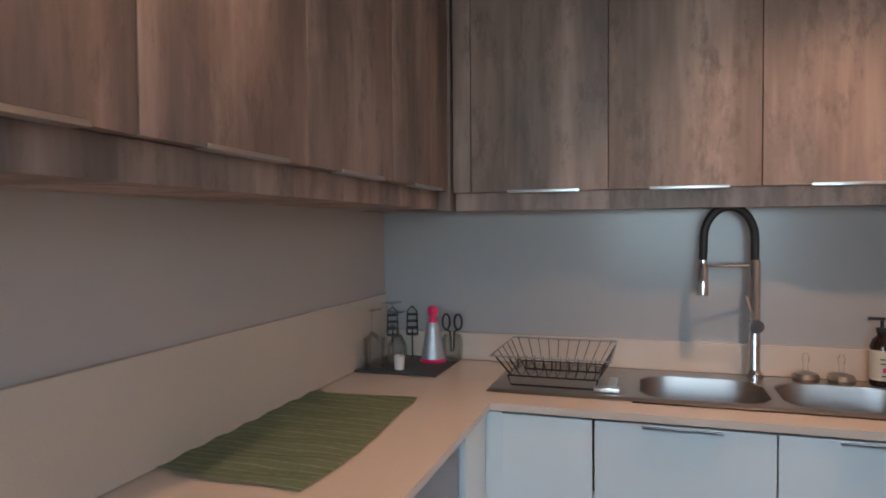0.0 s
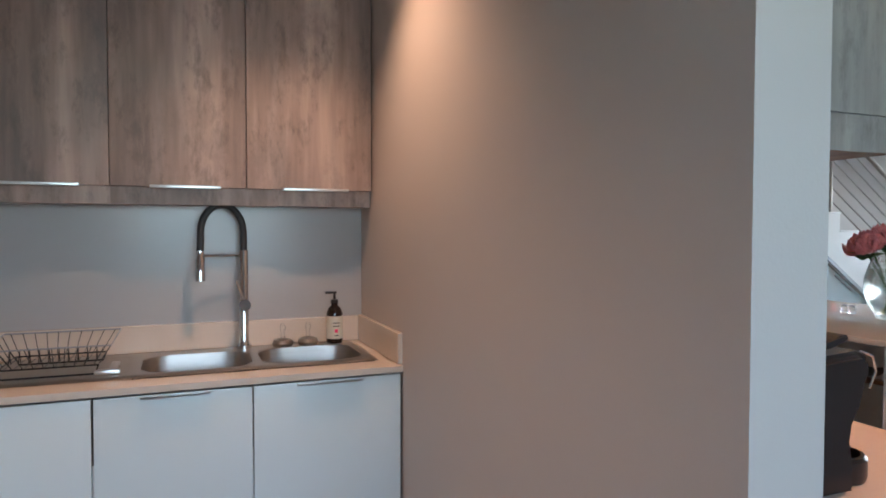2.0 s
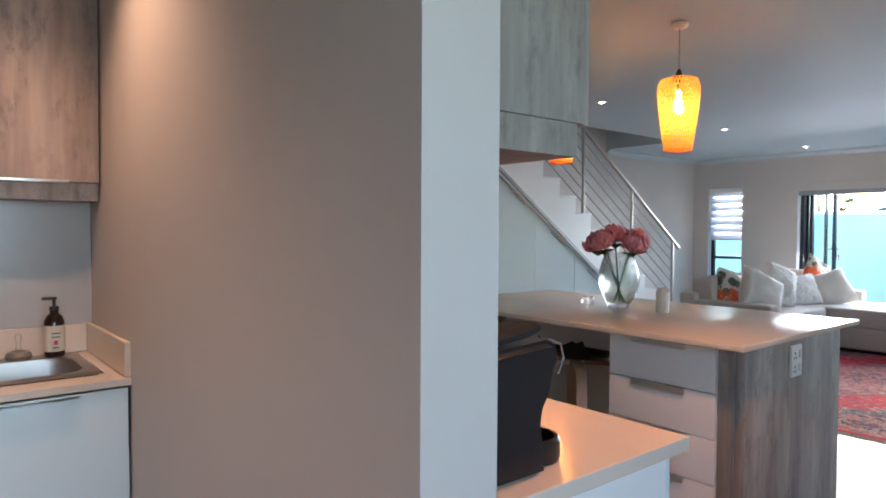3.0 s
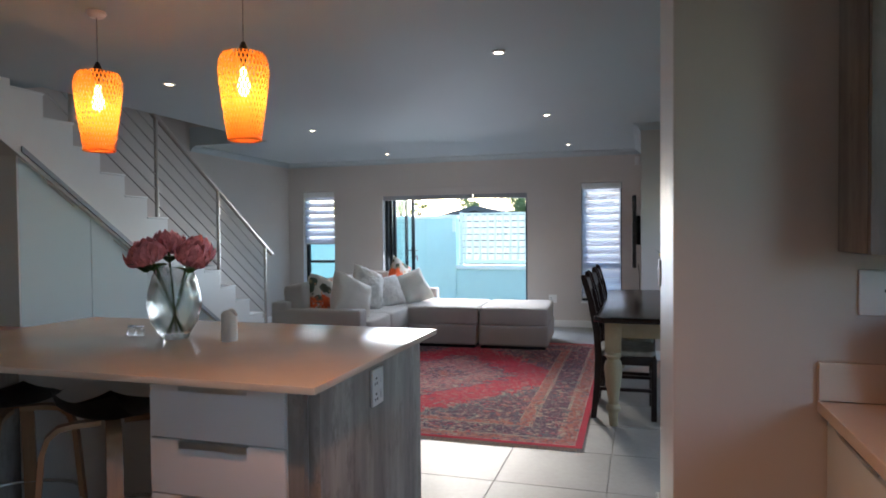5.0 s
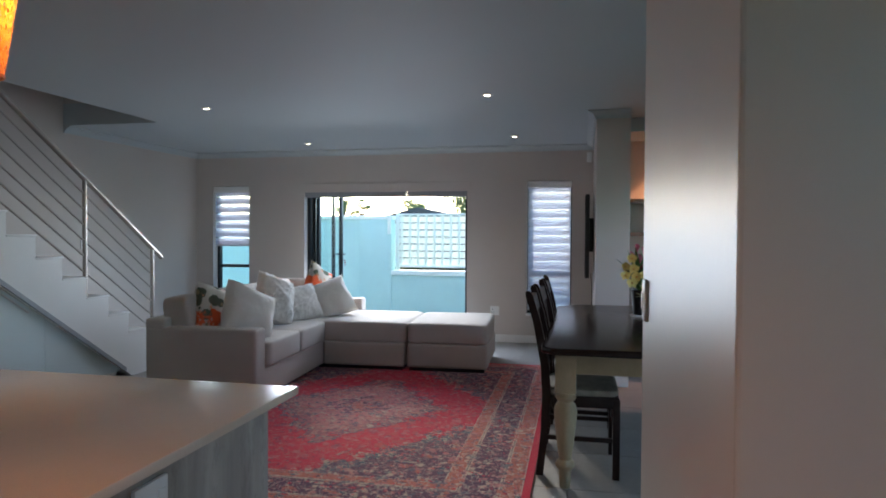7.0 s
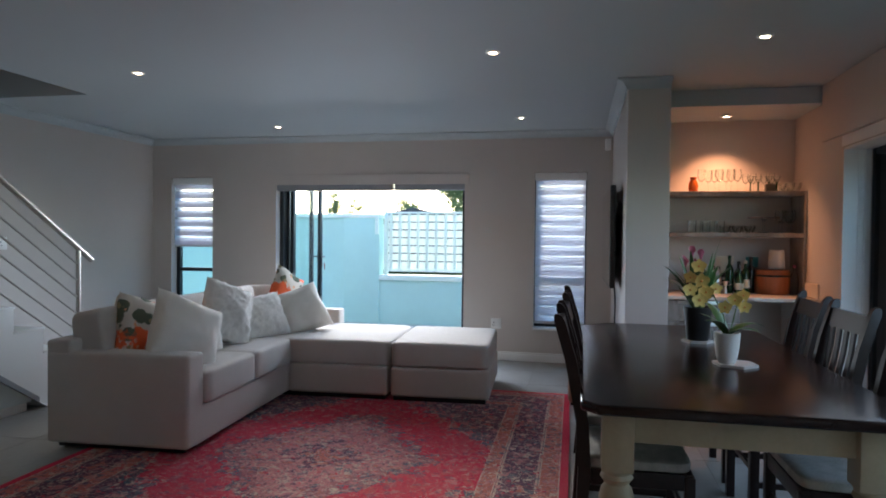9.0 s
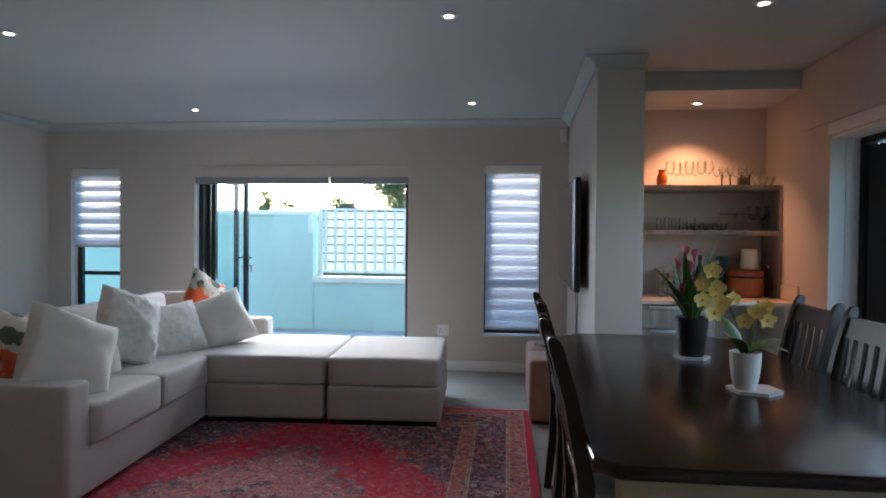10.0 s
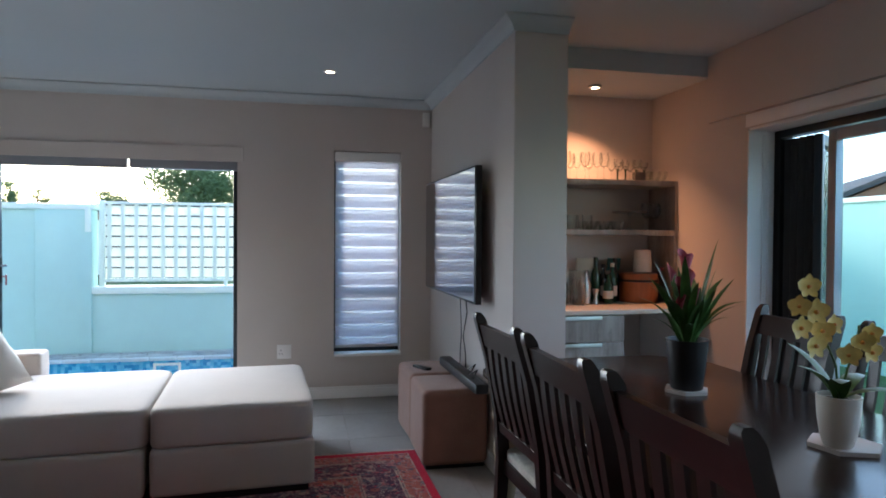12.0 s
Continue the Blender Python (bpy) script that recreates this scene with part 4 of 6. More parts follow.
part("base", lathe([(0.027, 0), (0.027, 0.012), (0.02, 0.02), (0.0175, 0.03), (0.0175, 0.36), (0.014, 0.365)], 24), CHROME, tap)
arc = [(0, 0, 0.36), (0, 0, 0.4)]
for k in range(13):
    a = math.pi * k / 12
    arc.append((-0.075 + 0.075 * math.cos(a), -0.03 * (1 - math.cos(a)) / 2, 0.43 + 0.1 * math.sin(a)))
arc += [(-0.15, -0.03, 0.4), (-0.152, -0.03, 0.36)]
part("hose", tube(arc, 0.0125, 12), RUBBER, tap, "black rubber hose")
part("spray_head", lathe([(0.0125, 0.365), (0.0135, 0.34), (0.0165, 0.335), (0.0175, 0.255), (0.0002, 0.255)], 20, (-0.152, -0.03, 0)), CHROME, tap)
part("arm", tube([(0, 0, 0.345), (-0.07, -0.013, 0.345), (-0.152, -0.03, 0.345)], 0.0045), CHROME, tap)
lever = part("lever", join(tube([(0.0, -0.015, 0.165), (0.0, -0.055, 0.165)], 0.02, 16), tube([(-0.005, -0.04, 0.18), (-0.03, -0.045, 0.255)], 0.0045)), CHROME, tap)

rack = thing("dish_rack", pose(0.785, 2.335, 0.91) @ Matrix.Diagonal((0.9, 0.95, 0.95, 1)), "black wire dish rack on the sink drainer", "dish rack")
TX, TY, BX, BY, TZ = 0.19, 0.18, 0.145, 0.12, 0.1


def loop_at(x, y, z, r):
    return tube([(-x, -y, z), (x, -y, z), (x, y, z), (-x, y, z), (-x, -y, z)], r, 6)


part("top_rim", loop_at(TX, TY, TZ, 0.003), LEAFGREY, rack)
part("base_rim", loop_at(BX, BY, 0.03, 0.0028), BLACK, rack)
for s in (-1, 1):
    part("foot_rail", tube([(-BX, s * BY, 0.03), (-BX + 0.01, s * BY, 0.002), (BX - 0.01, s * BY, 0.002), (BX, s * BY, 0.03)], 0.003, 6), BLACK, rack)
for k in range(10):
    x = -1 + 2 * (k + 0.5) / 10
    part("wire", tube([(x * TX, -TY, TZ), (x * BX, -BY, 0.03), (x * BX, -0.04, 0.03), (x * BX, -0.025, 0.075), (x * BX, -0.01, 0.03), (x * BX, 0.04, 0.03), (x * BX, BY, 0.03), (x * TX, TY, TZ)], 0.0016, 5), BLACK, rack)
for k in range(5):
    y = -1 + 2 * (k + 0.5) / 5
    for s in (-1, 1):
        part("wire", tube([(s * TX, y * TY, TZ), (s * BX, y * BY, 0.03)], 0.0016, 5), BLACK, rack)
slot = one("strainer", B((0.905, 0.975, 2.2, 2.23, 0.0, 0.012), (0.94, 0.965, 2.24, 2.36, 0.0, 0.01), r=0.003), ALU, pose(0, 0, 0.911), "small metal cutlery rest on the drainer", "strainer")

for x in (1.505, 1.6):
    d = thing("scrub_brush", pose(x, 2.515, 0.909), "round dish brush with a clear handle behind the sink", "dish brush", "dish brushes")
    part("holder", lathe([(0.036, 0), (0.039, 0.012), (0.033, 0.024), (0.012, 0.03)], 20), STEEL, d)
    part("handle", lathe([(0.009, 0.03), (0.007, 0.05), (0.012, 0.07), (0.006, 0.085), (0.0002, 0.086)], 14), CLEAR, d)
soap = thing("soap_dispenser", pose(1.703, 2.515, 0.909), "dark brown soap bottle with a black pump", "soap bottle")
part("bottle", lathe([(0.029, 0), (0.031, 0.006), (0.031, 0.115), (0.024, 0.135), (0.013, 0.145), (0.013, 0.155)], 24), DARKGLASS, soap)
lb = part("label", lathe([(0.0316, 0.018), (0.0316, 0.105)], 24), LABEL, soap, "cream paper label")
for w, z in ((0.014, 0.08), (0.012, 0.0675), (0.009, 0.0315)):
    part("print", B((-w, w, -0.0325, -0.0318, z - 0.0017, z + 0.0017)), INK, lb)
part("flower_print", B((-0.006, 0.006, -0.0327, -0.032, 0.042, 0.056), r=0.001), HOTPINK, lb)
part("pump", join(lathe([(0.015, 0.155), (0.015, 0.168), (0.005, 0.17), (0.005, 0.195), (0.0002, 0.196)], 16), B((-0.036, 0.008, -0.006, 0.006, 0.19, 0.2), r=0.003)), BLACK, soap)

# the drying corner
one("slate_tray", B((0.095, 0.405, 2.29, 2.585, 0.0, 0.008), r=0.003), GRANITE, pose(0, 0, 0.9), "dark grey drying mat on the worktop corner", "tray")
grater = thing("funnel_grater", pose(0.328, 2.5, 0.908) @ Matrix.Diagonal((0.9, 0.9, 0.92, 1)), "grey cone grater with a hot pink knob and base", "grater")
part("body", lathe([(0.046, 0.012), (0.022, 0.15), (0.0002, 0.152)], 20), SMOKE, grater)
part("base", lathe([(0.05, 0), (0.052, 0.006), (0.047, 0.013)], 24), HOTPINK, grater)
part("knob", join(lathe([(0.018, 0.15), (0.012, 0.17), (0.0002, 0.172)], 16), lathe([(0.0002, 0.17), (0.016, 0.175), (0.022, 0.192), (0.016, 0.21), (0.0002, 0.214)], 16)), HOTPINK, grater)
scis = thing("mason_jar", pose(0.385, 2.545, 0.908), "clear jar with dark scissors handles standing in it", "jar")
part("jar", lathe([(0.034, 0), (0.038, 0.01), (0.038, 0.075), (0.03, 0.09), (0.027, 0.09), (0.034, 0.074), (0.034, 0.012), (0.0002, 0.006)], 20), CLEAR, scis)
for s in (-1, 1):
    part("scissor_handle", tube([(s * 0.004, 0, 0.03), (s * 0.008, 0, 0.1)] + [(s * 0.022 + 0.014 * math.cos(a), 0, 0.135 + 0.028 * math.sin(a)) for a in [math.pi * 2 * k / 10 - 1.8 for k in range(11)]], 0.004, 6), RUBBER, scis)
for x, y in ((0.175, 2.5), (0.235, 2.54)):
    wh = thing("wire_holder", pose(x, y, 0.908) @ Matrix.Scale(0.86, 4), "black wire whisk holder drying on the mat", "utensil")
    part("stem", tube([(0, 0, 0), (0, 0, 0.12)], 0.003, 6), BLACK, wh)
    for k in range(4):
        part("coil", tube([(0.024 * math.cos(a), 0.024 * math.sin(a), 0.1 + 0.028 * k) for a in [2 * math.pi * j / 12 for j in range(13)]], 0.0028, 6), BLACK, wh)
    part("loop", tube([(-0.024, 0, 0.1), (-0.02, 0, 0.2), (0, 0, 0.218), (0.02, 0, 0.2), (0.024, 0, 0.1)], 0.003, 6), BLACK, wh)


def drinking_glass(kind):
    if kind == "wine":
        prof = [(0.034, 0), (0.034, 0.003), (0.005, 0.008), (0.004, 0.08), (0.02, 0.092), (0.037, 0.125), (0.036, 0.16), (0.029, 0.19), (0.028, 0.19), (0.0345, 0.16), (0.0355, 0.127), (0.019, 0.096), (0.0002, 0.09)]
    elif kind == "upturned":
        prof = [(0.03, 0.0), (0.037, 0.03), (0.036, 0.065), (0.02, 0.098), (0.004, 0.11), (0.004, 0.18), (0.034, 0.187), (0.034, 0.19), (0.0002, 0.19)]
    elif kind == "tumbler":
        prof = [(0.03, 0), (0.034, 0.004), (0.037, 0.1), (0.0355, 0.1), (0.032, 0.01), (0.0002, 0.008)]
    elif kind == "bowl":
        prof = [(0.03, 0), (0.04, 0.004), (0.06, 0.04), (0.066, 0.075), (0.0645, 0.075), (0.058, 0.042), (0.038, 0.008), (0.0002, 0.006)]
    else:
        prof = [(0.02, 0), (0.022, 0.004), (0.026, 0.06), (0.0245, 0.06), (0.02, 0.01), (0.0002, 0.008)]
    return lathe(prof, 20)


GLASSES = {}


def put_glass(kind, m, label, group, material=CLEAR):
    key = (kind, material.name)
    if key not in GLASSES:
        GLASSES[key] = one("drinking_glass", drinking_glass(kind), material, m, label, "glass", group)
        return GLASSES[key]
    return copy_thing(GLASSES[key], m)


for x, y, s in ((0.135, 2.41, 1.0), (0.15, 2.56, 1.05), (0.215, 2.44, 0.95)):
    put_glass("upturned", pose(x, y, 0.908) @ Matrix.Diagonal((s, s, s, 1)), "clear stemmed glass upturned on the drying mat", "drying glasses")
put_glass("tumbler", pose(0.12, 2.34, 0.908), "clear straight glass drying on the mat", "drying tumblers")
put_glass("tumbler", pose(0.17, 2.345, 0.908), "clear straight glass drying on the mat", "drying tumblers")
one("egg_cup", lathe([(0.016, 0), (0.019, 0.045), (0.012, 0.05), (0.0002, 0.05)], 16), POTWHITE, pose(0.26, 2.345, 0.908), "small frosted cup upturned on the mat", "cup")

cloth = bmesh.new()
grid = {}
for i in range(41):
    for j in range(25):
        u, v = i / 40, j / 24
        x = 0.035 + 0.42 * v + 0.012 * math.sin(u * 5)
        y = 1.372 + 0.66 * u - 0.02 * v + 0.006 * math.sin(v * 9)
        q = Vector((x, y, 0.003))
        q.z += 0.005 * max(0, noise.noise(Vector((x * 9, y * 9, 0)))) + 0.0025 * math.sin(y * 60 + 2 * math.sin(x * 8)) + 0.002
        q.xy += Vector((noise.noise(q * 20), noise.noise(q * 20 + Vector((5, 5, 5))))) * 0.004
        grid[i, j] = cloth.verts.new(q)
for i in range(40):
    for j in range(24):
        cloth.faces.new((grid[i, j], grid[i + 1, j], grid[i + 1, j + 1], grid[i, j + 1]))
bmesh.ops.solidify(cloth, geom=cloth.faces[:], thickness=0.003)
one("green_cloth", cloth, GREENCLOTH, pose(0, 0, 0.9), "green striped woven cloth spread on the worktop", "cloth")

# ---- kitchen: coffee counter, island, pendants ----
cc = structure("worktop_coffee", B((1.945, 2.625, 0.72, 3.6, 0.868, 0.9), r=0.003), QUARTZ, "cream quartz worktop under the coffee machine")
tagged(cc, "", "worktop")
structure("upstand_coffee", B((1.945, 1.965, 0.72, 3.6, 0.902, 1.0), r=0.003), QUARTZ, "cream quartz upstand")
for y in (0.75, 1.35, 1.95, 2.55):
    base_unit("base_cabinet", pose(2.6, y, 0, 0, 0, 90), 0.6, 0.864, (0.6,), "gloss white base cabinet under the coffee counter", 0.64)
for y in (0.75, 1.2, 1.65, 2.1):
    upper_unit(pose(2.305, y, 0, 0, 0, 90), 0.45, 1.538, 2.44, 0.355, (0.45,), "grey weathered wood wall cabinet above the coffee machine", GREYOAK)

cof = thing("coffee_machine", pose(2.1, 0.845, 0.9), "black curved capsule coffee machine with a silver edge", "coffee machine")
side = [(-0.14, 0.0), (0.125, 0.0), (0.12, 0.02), (0.098, 0.045), (0.088, 0.09), (0.094, 0.125), (0.115, 0.158), (0.145, 0.182), (0.158, 0.205), (0.152, 0.232), (0.13, 0.243), (-0.1, 0.23), (-0.14, 0.215)]
body = prism(side, -0.075, 0.075)
bmesh.ops.bevel(body, geom=[e for e in body.edges if abs(e.verts[0].co.y - e.verts[1].co.y) < 1e-5], offset=0.012, segments=3, affect="EDGES")
part("body", body, BLACK, cof)
part("silver_edge", tube([(0.12, 0.077, 0.245), (0.152, 0.077, 0.234), (0.16, 0.077, 0.207), (0.145, 0.077, 0.18)], 0.002, 6), CHROME, cof, "chrome edge line")
part("silver_edge", tube([(0.12, -0.077, 0.245), (0.152, -0.077, 0.234), (0.16, -0.077, 0.207), (0.145, -0.077, 0.18)], 0.002, 6), CHROME, cof, "chrome edge line")
lid = prism([(-0.09, 0.232), (0.03, 0.25), (0.09, 0.254), (0.125, 0.268), (0.138, 0.266), (0.135, 0.256), (0.1, 0.246), (0.03, 0.24)], -0.045, 0.045)
bmesh.ops.bevel(lid, geom=lid.edges[:], offset=0.003, segments=2, affect="EDGES")
part("lever", lid, RUBBER, cof)
tray = part("drip_tray", lathe([(0.0002, 0), (0.052, 0), (0.055, 0.01), (0.055, 0.04), (0.05, 0.046), (0.0002, 0.046)], 24, (0.16, 0, 0)), BLACK, cof)
part("grille", lathe([(0.0002, 0.0475), (0.044, 0.0475)], 20, (0.16, 0, 0)), STEEL, tray)
part("side_panel", prism([(-0.13, 0.02), (-0.03, 0.02), (-0.03, 0.215), (-0.13, 0.205)], -0.078, -0.072), LEAFGREY, cof)

# right-hand counter with the kettle
rc = structure("worktop_kettle", B((3.4, 4.01, -1.405, -0.227, 0.868, 0.9), r=0.003), QUARTZ, "cream quartz worktop by the pantry wall")
tagged(rc, "", "worktop")
structure("upstand_kettle", B((3.99, 4.01, -1.405, -0.227, 0.902, 1.005), r=0.003), QUARTZ, "cream quartz upstand")
base_unit("base_cabinet", pose(4.005, -0.25, 0, 0, 0, 180), 0.6, 0.862, (0.6,), "gloss white base cabinet under the kettle counter", 1.1)
upper_unit(pose(3.75, -0.273, 0, 0, 0, -90), 1.1, 1.3, 2.44, 0.255, (0.45, 0.65), "grey weathered wood wall cabinet above the kettle", GREYOAK, lip=0.0)
ket = thing("kettle", pose(3.86, -0.47, 0.9), "red rounded electric kettle with a black base and handle", "kettle")
part("base", lathe([(0.08, 0), (0.082, 0.02), (0.076, 0.028)], 28), BLACK, ket)
part("body", lathe([(0.076, 0.028), (0.08, 0.06), (0.078, 0.12), (0.066, 0.19), (0.052, 0.22), (0.03, 0.235), (0.0002, 0.238)], 28), RED, ket)
part("handle", tube([(-0.02, 0.02, 0.24), (-0.01, 0.062, 0.228), (0, 0.086, 0.19), (0, 0.092, 0.14), (0, 0.086, 0.09)], 0.009, 8), BLACK, ket)
part("spout", prism([(-0.075, 0.2), (-0.05, 0.215), (-0.055, 0.16)], -0.02, 0.02), RED, ket)

island = thing("kitchen_island", pose(0, 0, 0), "kitchen island with white drawers and grey wood end panel", "kitchen island")
part("worktop", B((3.76, 4.962, 1.15, 3.17, 0.882, 0.906), r=0.004), QUARTZ, island, "cream quartz top")
part("end_panel", B((3.9, 4.88, 1.207, 1.25, 0.0, 0.872), r=0.002), GREYOAK, island, "grey wood-print panel")
part("carcass", B((3.875, 4.42, 1.3, 1.83, 0.1, 0.872)), WHITE, island)
part("edge_panel", B((3.87, 3.9, 1.25, 1.306, 0.0, 0.872)), GREYOAK, island)
part("back_panel", B((4.4, 4.42, 1.83, 3.06, 0.0, 0.872)), WHITE, island)
part("end_panel", B((3.9, 4.88, 3.06, 3.1, 0.0, 0.872), r=0.002), GREYOAK, island, "grey wood-print panel")
part("plinth", B((3.92, 3.94, 1.3, 1.83, 0, 0.1)), LEAFGREY, island)
for k in range(4):
    z1 = 0.866 - 0.19 * k
    dw = part("drawer", B((3.854, 3.873, 1.31, 1.825, z1 - 0.187, z1 - 0.002), r=0.002), GLOSS_WARMLIT, island)
    part("handle", B((3.842, 3.856, 1.44, 1.7, z1 - 0.004, z1 - 0.001), (3.842, 3.845, 1.44, 1.7, z1 - 0.024, z1 - 0.001), r=0.001), ALU, dw, "slim aluminium edge pull")


def strip(line, width, thick, turn):
    """A flat bent strip in an upright plane turned about z, from (reach, height) points."""
    bm = bmesh.new()
    rows = []
    for k, (a, z) in enumerate(line):
        p, q = line[max(k - 1, 0)], line[min(k + 1, len(line) - 1)]
        d = Vector((q[0] - p[0], q[1] - p[1])).normalized()
        rows.append([bm.verts.new((a - d.y * e * thick / 2, w * width / 2, z + d.x * e * thick / 2)) for w, e in ((-1, -1), (1, -1), (1, 1), (-1, 1))])
    for a, b in zip(rows, rows[1:]):
        for k in range(4):
            bm.faces.new((a[k], a[(k + 1) % 4], b[(k + 1) % 4], b[k]))
    bm.faces.new(rows[0])
    bm.faces.new(rows[-1])
    bmesh.ops.transform(bm, matrix=Matrix.Rotation(turn, 4, "Z"), verts=bm.verts)
    return bm


def stool(m):
    s = thing("bar_stool", m, "bar stool with bent wooden legs and dark seat", "bar stool", "bar stools at the island")
    bm = bmesh.new()
    rows = []
    for i in range(13):
        v = i / 12 * 2 - 1
        row = []
        for j in range(13):
            u = j / 12 * 2 - 1
            k = 0.19 * (1 - 0.25 * max(0, abs(u * v)))
            z = 0.66 + 0.03 * u ** 2 + 0.025 * v ** 2 + (0.1 * max(0, v - 0.55) ** 1.3 if v > 0.55 else 0) * 2
            row.append(bm.verts.new((u * k * 1.05, v * k, z)))
        rows.append(row)
    for a, b in zip(rows, rows[1:]):
        for j in range(12):
            bm.faces.new((a[j], a[j + 1], b[j + 1], b[j]))
    bmesh.ops.solidify(bm, geom=bm.faces[:], thickness=0.03)
    part("seat", bm, BLACK, s, "dark moulded seat")
    for sx in (-1, 1):
        for sy in (-1, 1):
            part("leg", strip([(0.04, 0.64), (0.13, 0.64), (0.185, 0.632), (0.22, 0.6), (0.24, 0.54), (0.285, 0.0)], 0.052, 0.02, math.atan2(sy, sx)), BAMBOO, s, "bent plywood leg")
    part("foot_ring", tube([(0.187 * math.sqrt(2) * math.cos(a), 0.187 * math.sqrt(2) * math.sin(a), 0.24) for a in [2 * math.pi * k / 20 for k in range(21)]], 0.007, 6), STEEL, s)
    return s


st = stool(pose(4.08, 2.2, 0, 0, 0, 90))
copy_thing(st, pose(4.1, 2.75, 0, 0, 0, 80))


def pendant(m):
    """A woven bamboo lampshade round a bulb, its lower rim at z = 0."""
    pd = thing("pendant_lamp", m, "glowing orange woven bamboo pendant lamp", "pendant lamp", "pendant lamps over the island")
    prof = [(0.073, 0.0), (0.082, 0.06), (0.093, 0.14), (0.105, 0.23), (0.113, 0.31), (0.113, 0.345), (0.104, 0.375), (0.095, 0.395), (0.05, 0.405), (0.03, 0.407)]

    def radius(z):
        for (r0, z0), (r1, z1) in zip(prof, prof[1:]):
            if z <= z1:
                return r0 + (r1 - r0) * (z - z0) / (z1 - z0)
        return prof[-1][0]
    bm = bmesh.new()
    n, turns = 38, 1.3
    for way in (1, -1):
        for k in range(n):
            prev = None
            for i in range(31):
                z = 0.405 * i / 30
                a = 2 * math.pi * k / n + way * turns * z / 0.405
                r = radius(z) + 0.0022 * (1 if (i + k) % 2 == (0 if way > 0 else 1) else -1)
                w = 0.0036 / max(r, 0.03)
                pair = (bm.verts.new((r * math.cos(a - w), r * math.sin(a - w), z)), bm.verts.new((r * math.cos(a + w), r * math.sin(a + w), z)))
                if prev:
                    bm.faces.new((prev[0], prev[1], pair[1], pair[0]))
                prev = pair
    tagged(part("shade", bm, WICKER, pd, "woven bamboo shade"), kind="stuff")
    part("rim", tube([(0.073 * math.cos(a), 0.073 * math.sin(a), 0.004) for a in [2 * math.pi * k / 28 for k in range(29)]], 0.005, 6), WICKER, pd)
    part("bulb", lathe([(0.0002, 0.2), (0.022, 0.21), (0.03, 0.235), (0.024, 0.265), (0.014, 0.29), (0.014, 0.33), (0.0002, 0.331)], 16), glow("bulb_glow", (1.0, 0.66, 0.26), 4), pd, "glowing bulb")
    part("cap", lathe([(0.0002, 0.45), (0.008, 0.448), (0.02, 0.42), (0.03, 0.405), (0.0002, 0.33)], 16), BLACK, pd)
    part("cord", tube([(0, 0, 0.44), (0, 0, H - 1.79)], 0.0028, 6), LEAFGREY, pd)
    part("ceiling_rose", lathe([(0.045, H - 1.79), (0.045, H - 1.805), (0.03, H - 1.82), (0.0002, H - 1.82)], 20), WHITE, pd)
    return pd


p1 = pendant(pose(4.633, 1.957, 1.787))
copy_thing(p1, pose(4.7, 2.85, 1.787))
for x, y in ((4.633, 1.957), (4.7, 2.85)):
    lamp("pendant_bulb", "POINT", pose(x, y, 1.787 + 0.2), 0.8, (1.0, 0.47, 0.15), r=0.03)

vase = thing("flower_vase", pose(4.43, 2.19, 0.906) @ Matrix.Diagonal((1.1, 1.1, 1.24, 1)), "round clear glass vase of pink proteas in water", "vase")
part("vase", lathe([(0.05, 0), (0.055, 0.006), (0.06, 0.02), (0.088, 0.06), (0.104, 0.115), (0.1, 0.165), (0.082, 0.22), (0.066, 0.255), (0.063, 0.255), (0.079, 0.22), (0.096, 0.165), (0.1, 0.115), (0.084, 0.062), (0.056, 0.026), (0.0002, 0.022)], 32), VASEGLASS, vase)
part("water", lathe([(0.0002, 0.026), (0.054, 0.028), (0.082, 0.063), (0.097, 0.115), (0.0935, 0.165), (0.083, 0.2), (0.0002, 0.2)], 28), glass("vase_water", (0.93, 0.96, 0.94), 0, 1.33, see=0.5), vase)
random.seed(4)
HEADS = [(-0.09, 0.03, 0.31, -0.5, 0.06), (-0.03, -0.1, 0.3, -0.1, -0.5), (0.02, 0.04, 0.335, 0.1, 0.2), (0.09, -0.03, 0.315, 0.55, -0.15), (-0.03, 0.11, 0.3, -0.1, 0.5)]
